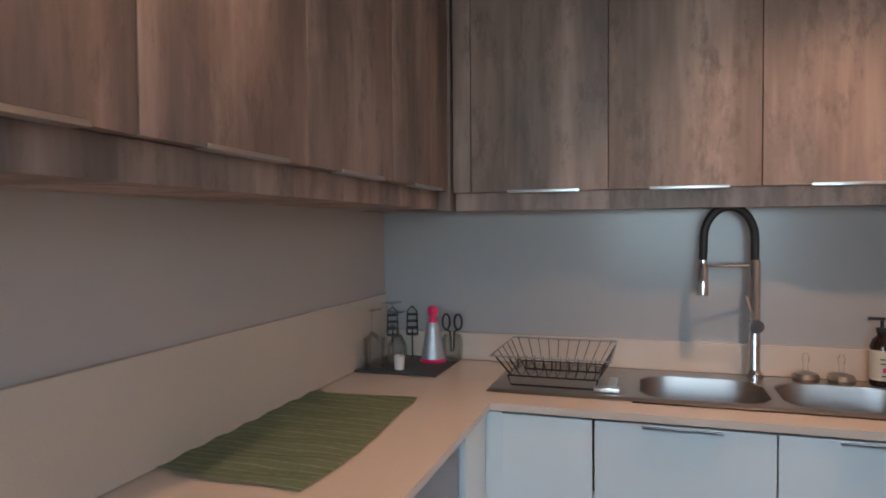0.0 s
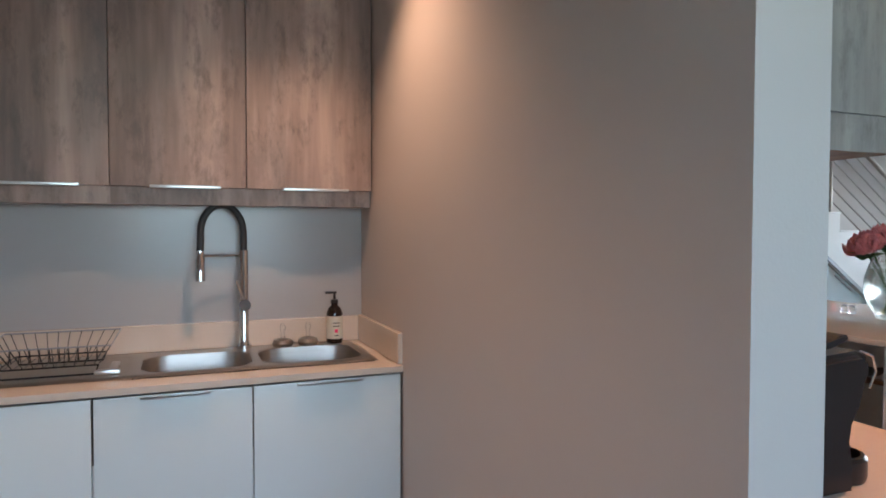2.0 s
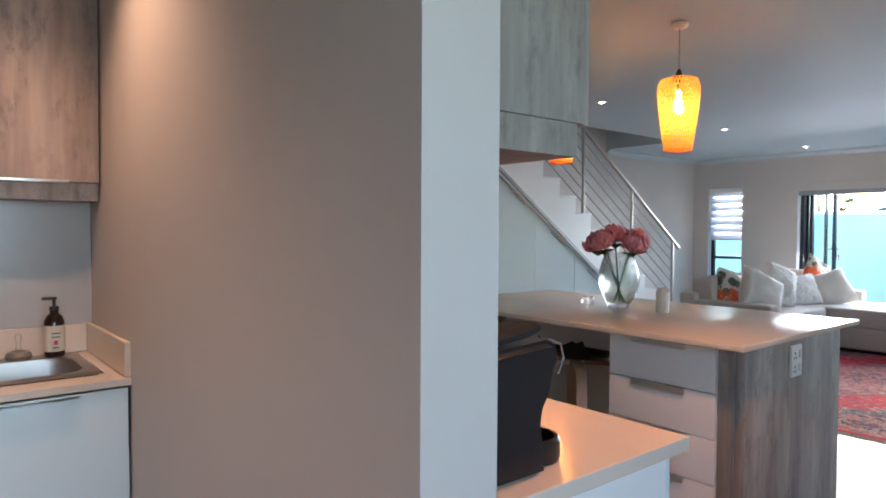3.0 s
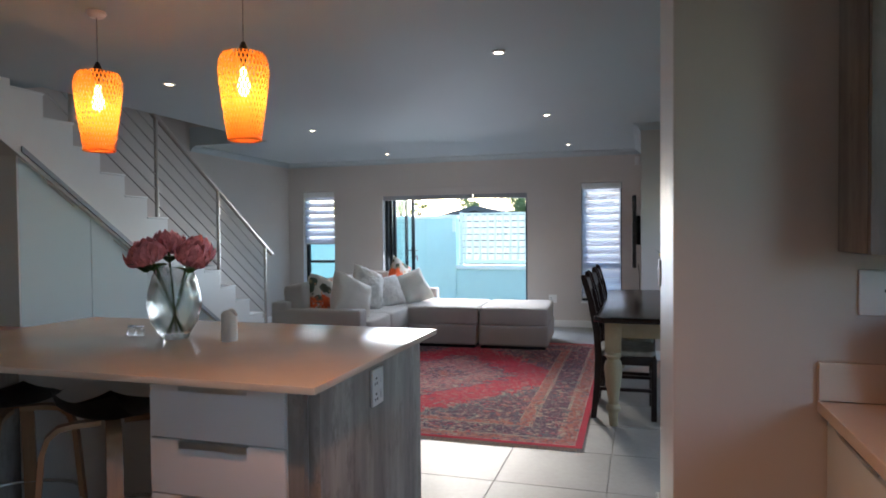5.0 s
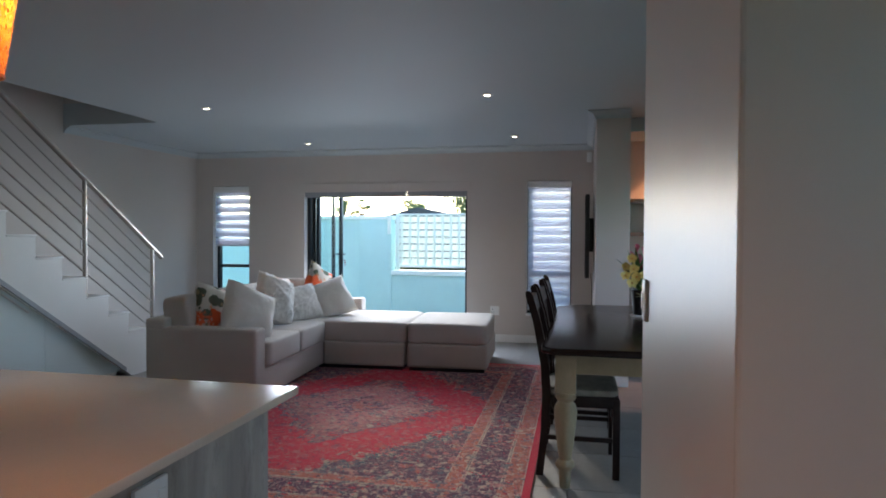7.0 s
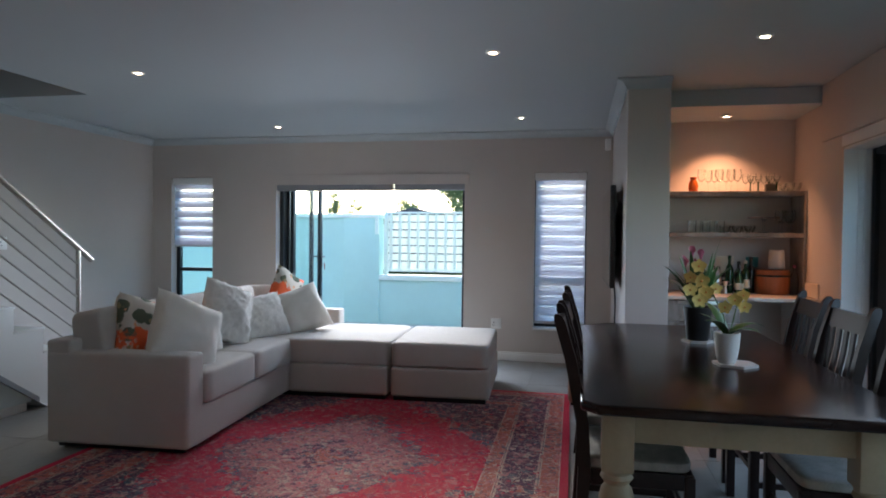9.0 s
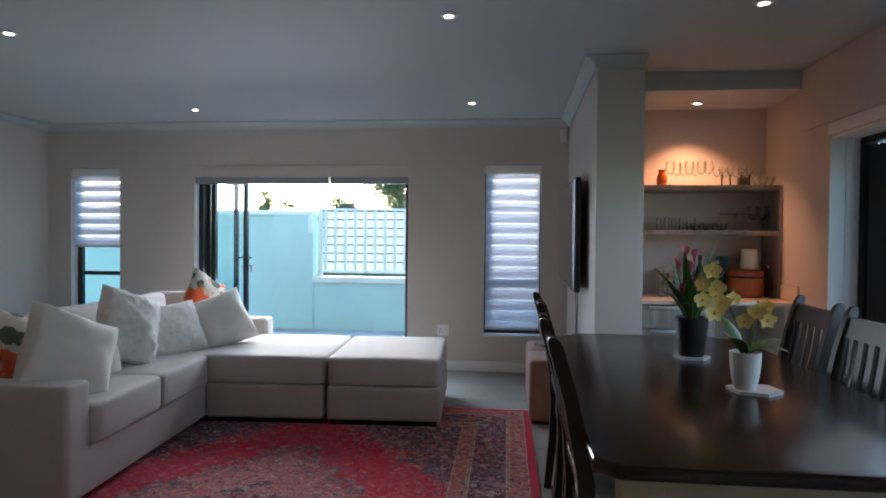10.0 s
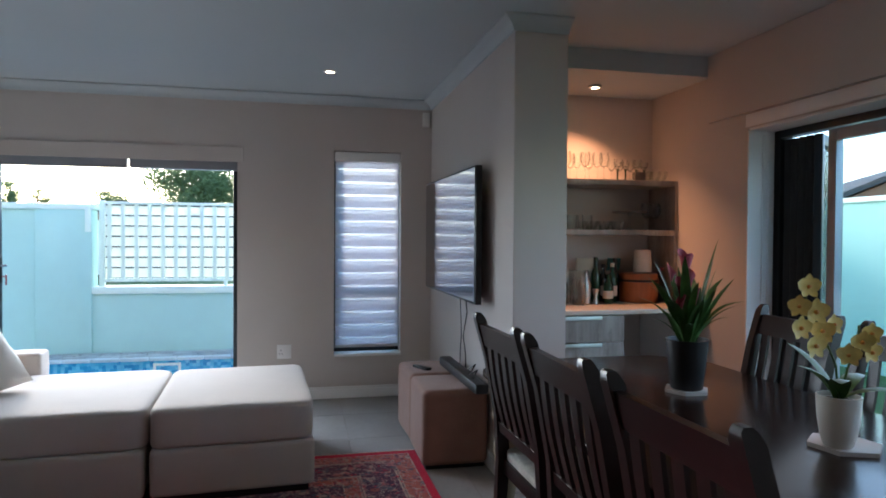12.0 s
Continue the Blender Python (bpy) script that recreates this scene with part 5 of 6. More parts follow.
for hx, hy, hz, lx, ly in HEADS:
    base = Vector((hx, hy, hz - 0.03))
    part("stem", tube([(hx * -0.25, hy * -0.25, 0.03), (hx * 0.3, hy * 0.3, 0.16), (hx * 0.75, hy * 0.75, 0.25), base], 0.0045, 6), STEM, vase)
    bm = bmesh.new()
    tilt = Matrix.Translation(base) @ Matrix.Rotation(lx * 0.9, 4, "Y") @ Matrix.Rotation(-ly * 0.9, 4, "X")
    for ringk, (cnt, ln, spread) in enumerate(((6, 0.062, 0.02), (8, 0.07, 0.2), (10, 0.078, 0.45), (11, 0.08, 0.8), (12, 0.074, 1.15))):
        for k in range(cnt):
            a = 2 * math.pi * (k + 0.5 * ringk) / cnt + random.uniform(-0.1, 0.1)
            blade(ln * random.uniform(0.92, 1.08), 0.056, -1.25, bm, tilt @ Matrix.Rotation(a, 4, "Z") @ Matrix.Translation((0.012 + 0.004 * ringk, 0, 0)) @ Matrix.Rotation(spread, 4, "Y"), 5, 0.35)
    part("flower", bm, PINK, vase, "pink protea head")
    bm = bmesh.new()
    for k in range(6):
        a = random.uniform(0, 6.28)
        blade(0.1, 0.03, 0.9, bm, Matrix.Translation(base - Vector((0, 0, 0.035))) @ Matrix.Rotation(a, 4, "Z") @ Matrix.Rotation(0.9, 4, "Y"), 5)
    part("leaf", bm, GREEN, vase)
candle = thing("pillar_candle", pose(4.43, 1.912, 0.906) @ Matrix.Diagonal((0.95, 0.95, 1.2, 1)), "short white pillar candle with a melted rim", "candle")
bm = bmesh.new()
rows = []
for z, r in ((0, 0.034), (0.004, 0.035), (0.1, 0.035)):
    rows.append([bm.verts.new((r * math.cos(a), r * math.sin(a), z + (0.012 * math.sin(a * 2 + 1) if z > 0.05 else 0))) for a in [2 * math.pi * k / 28 for k in range(28)]])
rows.append([bm.verts.new((0.029 * math.cos(a), 0.029 * math.sin(a), 0.098 + 0.012 * math.sin(a * 2 + 1))) for a in [2 * math.pi * k / 28 for k in range(28)]])
rows.append([bm.verts.new((0.026 * math.cos(a), 0.026 * math.sin(a), 0.075)) for a in [2 * math.pi * k / 28 for k in range(28)]])
for a, b in zip(rows, rows[1:]):
    for k in range(28):
        bm.faces.new((a[k], a[(k + 1) % 28], b[(k + 1) % 28], b[k]))
bm.faces.new(rows[0])
bm.faces.new(rows[-1])
part("wax", bm, mat("candle_wax", (0.8, 0.76, 0.7), 0.5, 0, 0.03), candle)
part("wick", tube([(0, 0, 0.075), (0.002, 0, 0.09)], 0.0015, 5), INK, candle)
shk = thing("salt_shakers", pose(4.45, 2.42, 0.906), "two small glass and chrome salt shakers side by side", "salt shakers")
for x in (-0.022, 0.022):
    j = part("jar", lathe([(0.018, 0), (0.02, 0.004), (0.02, 0.03), (0.017, 0.033)], 16, (0, x, 0)), CLEAR, shk)
    part("lid", lathe([(0.018, 0.033), (0.018, 0.042), (0.0002, 0.046)], 16, (0, x, 0)), CHROME, j)

side_unit = thing("woven_basket_stand", pose(4.95, 4.05, 0), "small dark red table with a woven basket shelf", "side table")
part("tabletop", B((-0.3, 0.3, -0.25, 0.25, 0.74, 0.78), r=0.01), mat("dark_red_wood", (0.2, 0.05, 0.03), 0.4, 0, 0.2), side_unit)
for sx in (-1, 1):
    for sy in (-1, 1):
        part("leg", B((sx * 0.27 - 0.02, sx * 0.27 + 0.02, sy * 0.22 - 0.02, sy * 0.22 + 0.02, 0, 0.74), r=0.003), DARKWOOD, side_unit)
bas = part("basket", B((-0.25, 0.25, -0.2, 0.2, 0.36, 0.58), r=0.02), mat("wicker_brown", (0.24, 0.11, 0.05), 0.7, 0, 0.3, 30, 90, 1.0, (1, 1, 3)), side_unit, "brown woven basket")
part("shelf", B((-0.26, 0.26, -0.21, 0.21, 0.33, 0.355)), DARKWOOD, side_unit)

# ---- living room ----
rug = bmesh.new()
rg = {}
for i in range(65):
    for j in range(49):
        x, y = -1.92 + 3.84 * i / 64, -1.46 + 2.92 * j / 48
        wob = 0.008 * noise.noise(Vector((x * 1.5, y * 1.5, 3))) if i in (0, 64) or j in (0, 48) else 0
        rg[i, j] = rug.verts.new((x + wob, y + wob, 0.011 + 0.0015 * noise.noise(Vector((x * 3, y * 3, 0)))))
for i in range(64):
    for j in range(48):
        rug.faces.new((rg[i, j], rg[i + 1, j], rg[i + 1, j + 1], rg[i, j + 1]))
bmesh.ops.solidify(rug, geom=rug.faces[:], thickness=0.009)
carpet = thing("rug", pose(8.03, 2.06, 0, 0, 0, 0.6), "large worn red oriental rug with dark blue border", "rug")
part("weave", rug, RUG, carpet)
fr = bmesh.new()
random.seed(8)
for s in (-1, 1):
    for k in range(300):
        y = -1.45 + 2.9 * k / 299
        tube([(s * 1.918, y, 0.008), (s * (1.935 + random.uniform(0, 0.01)), y + random.uniform(-0.006, 0.006), 0.006), (s * (1.955 + random.uniform(0, 0.012)), y + random.uniform(-0.012, 0.012), 0.003)], 0.0022, 4, fr)
tagged(part("fringe", fr, mat("cream_fringe", (0.72, 0.58, 0.47), 0.95), carpet, "cream knotted fringe"), kind="stuff")

SOFA = pose(9.423, 1.251, 0.012, 0, 0, 3.3)


def block(w, d, h, r, seg=4):
    bm = B((-w / 2, w / 2, -d / 2, d / 2, 0, h), r=r, seg=seg)
    return bm


sofa = thing("corner_sofa", SOFA, "grey-beige linen corner sofa with a chaise", "sofa")


def sp(name, bm, u, v, z, material=LINEN, label="", turn=0, lean=0):
    bmesh.ops.transform(bm, matrix=pose(u, v, z, lean, 0, turn), verts=bm.verts)
    return part(name, bm, material, sofa, label)


for a, b, c, d in ((-1.48, 1.12, 1.72, 2.56), (0.03, 1.02, 0.84, 1.72)):
    part("plinth", B((a, b, c, d, 0, 0.05), r=0.003), BLACK, sofa, "recessed black plinth")
sp("seat_base", block(1.46, 0.92, 0.236, 0.02), -0.72, 2.12, 0.035)
sp("chaise_base", block(1.05, 0.84, 0.238, 0.03), 0.525, 1.235, 0.035)
sp("corner_base", block(1.2, 0.94, 0.236, 0.02), 0.6, 2.125, 0.035)
sp("arm", block(0.19, 0.94, 0.565, 0.03), -1.445, 2.13, 0.035)
sp("arm", block(0.19, 1.04, 0.55, 0.03), 1.155, 2.08, 0.05)
sp("back_frame", block(2.78, 0.17, 0.62, 0.03), -0.145, 2.52, 0.05)
sp("seat_cushion", soft(0.7, 0.84, 0.213, 0.13, rough=0.004, seed=1), -1.0, 2.05, 0.266)
sp("seat_cushion", soft(0.7, 0.84, 0.213, 0.13, rough=0.004, seed=2), -0.32, 2.05, 0.266)
sp("chaise_cushion", soft(1.06, 1.68, 0.209, 0.11, 56, 20, 0.005, 3), 0.54, 1.64, 0.266)
for k, (u, w) in enumerate(((-1.08, 0.7), (-0.36, 0.7), (0.4, 0.76))):
    sp("back_cushion", soft(w, 0.24, 0.39, 0.2, rough=0.012, seed=5 + k), u, 2.37, 0.455, lean=-9)
sp("back_cushion", soft(0.6, 0.2, 0.4, 0.35, rough=0.015, seed=9), 0.92, 2.3, 0.44, PLEAT, "pleated back cushion", turn=-60, lean=-12)

ott = thing("ottoman", SOFA @ pose(0, 0, 0), "grey-beige linen ottoman pushed against the chaise", "ottoman")
o = block(1.03, 0.8, 0.236, 0.03)
bmesh.ops.transform(o, matrix=pose(0.51, 0.39, 0.035), verts=o.verts)
part("base", o, LINEN, ott)
o = soft(1.04, 0.8, 0.209, 0.12, 48, 20, 0.005, 12)
bmesh.ops.transform(o, matrix=pose(0.52, 0.395, 0.266), verts=o.verts)
part("cushion", o, LINEN, ott)
part("plinth", B((0.02, 1.0, 0.02, 0.77, 0, 0.05), r=0.003), BLACK, ott, "recessed black plinth")


def throw_pillow(x, y, z, w, h, t, rx, rz, material, label, seed, fur=0.0, ry=0):
    """A pillow whose middle is at the given place."""
    pl = one("throw_pillow", pillow(w, h, t, 26 if fur else 20, 0.014, seed, fur), material, pose(x, y, z, rx, ry, rz), label, "pillow", "throw pillows on the sofa")
    return pl


throw_pillow(8.16, 3.4, 0.7, 0.43, 0.45, 0.25, -14, -8, FLORAL, "white cotton pillow printed with orange flowers and leaves", 1, ry=16)
throw_pillow(8.17, 3.09, 0.68, 0.5, 0.5, 0.26, -22, -28, WHITECLOTH, "large off-white pillow with a fringed edge", 2, 0.003, ry=24)
throw_pillow(8.62, 3.3, 0.62, 0.42, 0.38, 0.2, -24, -24, WHITECLOTH, "off-white pillow behind the fluffy ones", 3, ry=8)
throw_pillow(8.95, 3.24, 0.72, 0.45, 0.5, 0.23, -16, -22, FUR, "fluffy white fur pillow standing on its corner", 4, 0.014, ry=20)
throw_pillow(9.42, 3.22, 0.63, 0.54, 0.42, 0.23, -24, -26, FUR, "long fluffy white fur pillow", 5, 0.01, ry=-5)
throw_pillow(9.84, 3.03, 0.66, 0.47, 0.45, 0.26, -30, -44, WHITECLOTH, "off-white fringed pillow leaning on the back cushions", 6, 0.003, ry=-16)
throw_pillow(10.05, 3.27, 0.82, 0.36, 0.4, 0.14, -14, -28, FLORAL, "floral pillow standing on its corner behind the white one", 7, ry=30)

# suede poufs, soundbar, television
for k, (x, y) in enumerate(((9.84, 0.43), (10.32, 0.43))):
    pf = thing("pouf", pose(x, y, 0, 0, 0, 2 * k), "brown suede cube pouf beside the television wall", "pouf", "suede poufs")
    part("body", B((-0.228, 0.228, -0.188, 0.203, 0.02, 0.46), r=0.045, seg=5), SUEDE, pf)
    part("seam", tube([(-0.2, 0.19, 0.445), (0.2, 0.19, 0.445)], 0.003, 6), SUEDE, pf)
    part("base", B((-0.2, 0.2, -0.17, 0.18, 0, 0.025)), BLACK, pf)
sb = one("soundbar", B((-0.45, 0.45, -0.04, 0.04, 0, 0.06), r=0.015), RUBBER, pose(9.92, 0.33, 0.46, 0, 0, 1), "black soundbar lying on the poufs", "soundbar")
one("remote_control", B((-0.08, 0.08, -0.022, 0.022, 0, 0.018), r=0.006), BLACK, pose(10.25, 0.52, 0.46, 0, 0, 25), "black remote control on a pouf", "remote control")
tv = thing("television", pose(9.65, 0.33, 0.945, 0, 0, 0.5), "large flat black television on the wall, switched off", "television")
part("casing", B((0, 1.45, -0.05, -0.01, 0, 0.82), r=0.006), BLACK, tv)
part("screen", B((0.012, 1.438, -0.011, -0.006, 0.016, 0.808)), SCREEN, tv, "dark glossy screen")
part("bracket", B((0.5, 0.95, -0.1, -0.05, 0.25, 0.6), r=0.004), BLACK, tv)
for k, xx in enumerate((10.1, 10.25)):
    cb = one("cable", tube([(xx, 0.262, 0.96), (xx + 0.02 * k, 0.25, 0.85), (xx + 0.12 - 0.1 * k, 0.245, 0.68), (xx + 0.03, 0.25, 0.56), (xx - 0.05, 0.27, 0.47)], 0.004, 6), BLACK, pose(0, 0, 0), "thin black cable hanging below the television", "cable", "television cables")
one("cable", tube([(9.6, 0.34, 0.527), (9.66, 0.3, 0.56), (9.72, 0.33, 0.525), (9.78, 0.28, 0.57), (9.84, 0.31, 0.527)], 0.004, 6), BLACK, pose(0, 0, 0), "black cable coiled on the soundbar", "cable", "television cables")

# ---- dining table and chairs ----
TX0, TX1, TY0, TY1, TZ0 = 6.6, 8.88, -0.54, 0.545, 0.77


def table_outline(g, cut):
    x0, x1, y0, y1 = TX0 + g, TX1 - g, TY0 + g, TY1 - g
    return [(x0 + cut * 0.35, y0), (x1 - cut, y0), (x1, y0 + cut), (x1, y1 - cut), (x1 - cut, y1), (x0 + cut * 0.35, y1), (x0, y1 - cut * 0.35), (x0, y0 + cut * 0.35)]


table = thing("dining_table", pose(0, 0, 0), "dark polished dining table on cream turned legs", "dining table")
bm = prism(table_outline(0, 0.18), TZ0 - 0.038, TZ0, "z")
bmesh.ops.bevel(bm, geom=bm.edges[:], offset=0.014, segments=3, profile=0.6, affect="EDGES")
part("tabletop", bm, TABLETOP, table, "dark polished wooden top")
for a in ((6.72, 8.76, 0.4, 0.425), (6.72, 8.76, -0.42, -0.395), (6.7, 6.725, -0.42, 0.425), (8.755, 8.78, -0.42, 0.425)):
    part("apron", B((*a, 0.62, 0.73), r=0.003), CREAM, table)
LEG = [(0.0, 0.0), (0.026, 0.0), (0.03, 0.02), (0.034, 0.09), (0.036, 0.1), (0.05, 0.115), (0.052, 0.13), (0.046, 0.145), (0.034, 0.155), (0.036, 0.18), (0.052, 0.3), (0.06, 0.38), (0.062, 0.42), (0.054, 0.45), (0.04, 0.468), (0.05, 0.48), (0.058, 0.492), (0.05, 0.505), (0.056, 0.52)]
for x in (6.72, 8.74):
    for y in (-0.4, 0.415):
        lg = part("leg", join(lathe([(max(r, 0.0002), z) for r, z in LEG], 24, (x, y, 0)), B((x - 0.055, x + 0.055, y - 0.055, y + 0.055, 0.52, 0.73), r=0.004)), CREAM, table, "cream turned leg")


def chair(m):
    """A slatted dining chair that faces local -y; the back stands at y = 0.2."""
    c = thing("dining_chair", m, "dark wooden dining chair with slatted back and pale printed seat", "dining chair", "chairs round the dining table")
    part("seat", soft(0.42, 0.4, 0.05, 0.25, 32, 12), SEATCLOTH, c, "pale printed cloth seat pad").location = (0, -0.01, 0.445)
    part("seat_frame", B((-0.215, 0.215, -0.21, -0.185, 0.39, 0.45), (-0.215, 0.215, 0.165, 0.19, 0.39, 0.45), (-0.215, -0.19, -0.185, 0.165, 0.39, 0.45), (0.19, 0.215, -0.185, 0.165, 0.39, 0.45), r=0.004), DARKWOOD, c)
    for s in (-1, 1):
        part("leg", B((s * 0.2 - 0.02, s * 0.2 + 0.02, -0.215, -0.175, 0, 0.44), r=0.004), DARKWOOD, c)
        bm = bmesh.new()
        ring_at = []
        for z, y, h in ((0, 0.225, 0.019), (0.25, 0.2, 0.021), (0.45, 0.19, 0.024), (0.62, 0.2, 0.024), (0.85, 0.245, 0.022), (1.0, 0.29, 0.021), (1.02, 0.297, 0.016), (1.028, 0.3, 0.008)):
            ring_at.append([bm.verts.new((s * 0.205 + a * 0.018 * (1 if z < 1.01 else 0.7), y + b * h, z)) for a, b in ((-1, -1), (1, -1), (1, 1), (-1, 1))])
        for a, b in zip(ring_at, ring_at[1:]):
            for k in range(4):
                bm.faces.new((a[k], a[(k + 1) % 4], b[(k + 1) % 4], b[k]))
        bm.faces.new(ring_at[0])
        bm.faces.new(ring_at[-1])
        part("back_post", bm, DARKWOOD, c)
        part("side_rail", B((s * 0.2 - 0.01, s * 0.2 + 0.01, -0.18, 0.2, 0.2, 0.225), r=0.003), DARKWOOD, c)

    def curve_y(z):
        return 0.19 + 0.1 * max(0, (z - 0.45) / 0.55) ** 1.5

    for name, z0, z1 in (("top_rail", 0.9, 0.985), ("lower_rail", 0.56, 0.6)):
        part(name, prism([(curve_y(z0) - 0.012, z0), (curve_y(z0) + 0.012, z0), (curve_y(z1) + 0.012, z1), (curve_y(z1) - 0.012, z1)], -0.19, 0.19, "x"), DARKWOOD, c)
    for k in range(5):
        x = -0.148 + 0.074 * k
        bm = bmesh.new()
        prev = None
        for i in range(7):
            z = 0.595 + (0.905 - 0.595) * i / 6
            y = curve_y(z) + 0.012 * math.sin(math.pi * i / 6)
            cur = [bm.verts.new((x + a * 0.019, y + b * 0.006, z)) for a, b in ((-1, -1), (1, -1), (1, 1), (-1, 1))]
            if prev:
                for q in range(4):
                    bm.faces.new((prev[q], prev[(q + 1) % 4], cur[(q + 1) % 4], cur[q]))
            prev = cur
        part("slat", bm, DARKWOOD, c)
    part("stretcher", B((-0.19, 0.19, -0.2, -0.185, 0.26, 0.285), r=0.003), DARKWOOD, c)
    return c


first = chair(pose(7.11, 0.34, 0, 0, 0, 1))
first.scale = (1.08, 1.0, 1.015)
for m in (pose(7.68, 0.335, 0, 0, 0, -1), pose(8.25, 0.33, 0, 0, 0, 1), pose(7.05, -0.43, 0, 0, 0, 180), pose(7.75, -0.43, 0, 0, 0, 181), pose(8.36, -0.45, 0, 0, 0, 178)):
    copy_thing(first, m)


def trivet(m):
    return one("trivet", prism([(0.075 * math.cos(a), 0.075 * math.sin(a)) for a in [math.pi / 3 * k for k in range(6)]], 0, 0.012, "z"), SOAPSTONE, m, "pale hexagonal stone coaster under a flower pot", "coaster", "flower pot coasters")


t1 = trivet(pose(7.48, -0.14, TZ0, 0, 0, 10) @ Matrix.Diagonal((1.3, 1.3, 1, 1)))
copy_thing(t1, pose(8.15, -0.09, TZ0, 0, 0, 25) @ Matrix.Diagonal((0.87, 0.87, 1, 1)))

# orchid in a white pot
orc = thing("orchid", pose(7.46, -0.1, TZ0 + 0.012), "yellow orchid in a tapered white ceramic pot", "orchid")
part("pot", lathe([(0.033, 0), (0.037, 0.004), (0.045, 0.03), (0.051, 0.07), (0.054, 0.105), (0.055, 0.13), (0.056, 0.138), (0.052, 0.139), (0.05, 0.125), (0.0002, 0.12)], 32), POTWHITE, orc, "tapered white ceramic pot")
part("soil", lathe([(0.0002, 0.128), (0.051, 0.124)], 20), SOIL, orc)
random.seed(11)
for k, (a, ln, b, lift) in enumerate(((2.4, 0.2, 1.3, 0.5), (0.6, 0.2, 1.0, 0.25), (3.9, 0.17, 1.3, 0.7), (5.2, 0.22, 1.4, 0.7), (1.4, 0.16, 1.2, 0.3))):
    part("leaf", blade(ln, 0.05, b, m=Matrix.Translation((0, 0, 0.125)) @ Matrix.Rotation(a, 4, "Z") @ Matrix.Rotation(lift, 4, "Y"), n=10), GREEN, orc)


def orchid_flower(at, face, size):
    bm = bmesh.new()
    m = Matrix.Translation(at) @ Vector(face).to_track_quat("X", "Z").to_matrix().to_4x4()
    for k, (ang, ln, w) in enumerate(((0, 1, 0.62), (72, 1.0, 0.95), (144, 0.95, 0.6), (216, 0.95, 0.6), (288, 1.0, 0.95))):
        blade(size * ln, size * w, 0.5, bm, m @ Matrix.Rotation(radians(ang), 4, "X"), 5, 0.15)
    fl = part("flower", bm, YELLOW, orc, "yellow orchid flower")
    bm = lathe([(0.0002, 0), (size * 0.16, size * 0.12), (size * 0.12, size * 0.3), (0.0002, size * 0.34)], 8)
    bmesh.ops.transform(bm, matrix=m @ Matrix.Rotation(radians(90), 4, "Y"), verts=bm.verts)
    part("lip", bm, mat("orange_lip", (0.7, 0.3, 0.06), 0.5) if "orange_lip" not in bpy.data.materials else bpy.data.materials["orange_lip"], fl, "orange lip")


STALKS = [[(0, 0, 0.12), (-0.01, 0.02, 0.22), (-0.01, 0.07, 0.32), (-0.02, 0.125, 0.39), (-0.02, 0.13, 0.42)], [(0.01, -0.01, 0.12), (0.0, -0.03, 0.22), (-0.02, -0.04, 0.29), (-0.03, -0.03, 0.33)]]
for s in STALKS:
    part("stalk", tube(s, 0.003, 6), STEM, orc)
for at, size in (((-0.03, 0.13, 0.435), 0.042), ((-0.04, 0.165, 0.385), 0.038), ((-0.045, 0.12, 0.37), 0.046), ((-0.05, 0.17, 0.33), 0.042), ((-0.045, 0.1, 0.32), 0.044), ((-0.055, 0.13, 0.285), 0.046), ((-0.04, 0.06, 0.335), 0.036), ((-0.05, -0.02, 0.29), 0.042), ((-0.05, 0.02, 0.255), 0.04), ((-0.045, -0.055, 0.31), 0.036), ((-0.04, -0.06, 0.26), 0.04)):
    orchid_flower(Vector(at), (-1, random.uniform(-0.2, 0.6), random.uniform(-0.2, 0.25)), size * 0.85)

# calla lily in a black pot
lil = thing("lily_plant", pose(8.15, -0.09, TZ0 + 0.012) @ Matrix.Diagonal((0.76, 0.76, 0.87, 1)), "leafy pink calla lily in a black pot", "potted plant")
part("pot", lathe([(0.072, 0), (0.076, 0.004), (0.1, 0.2), (0.103, 0.212), (0.097, 0.212), (0.09, 0.19), (0.0002, 0.185)], 32), POTBLACK, lil, "black plastic pot")
part("soil", lathe([(0.0002, 0.195), (0.092, 0.19)], 20), SOIL, lil)
for k in range(38):
    a = random.uniform(0, 6.28)
    ln, w = random.uniform(0.18, 0.4), random.uniform(0.03, 0.055)
    part("leaf", blade(ln, w, random.uniform(0.2, 1.5), m=Matrix.Translation((0.03 * math.cos(a), 0.03 * math.sin(a), 0.19)) @ Matrix.Rotation(a, 4, "Z") @ Matrix.Rotation(random.uniform(0.02, 0.38), 4, "Y"), n=8), GREEN, lil)
part("leaf", blade(0.47, 0.05, 0.3, m=Matrix.Translation((0, -0.03, 0.19)) @ Matrix.Rotation(4.4, 4, "Z") @ Matrix.Rotation(0.1, 4, "Y"), n=8), GREEN, lil)
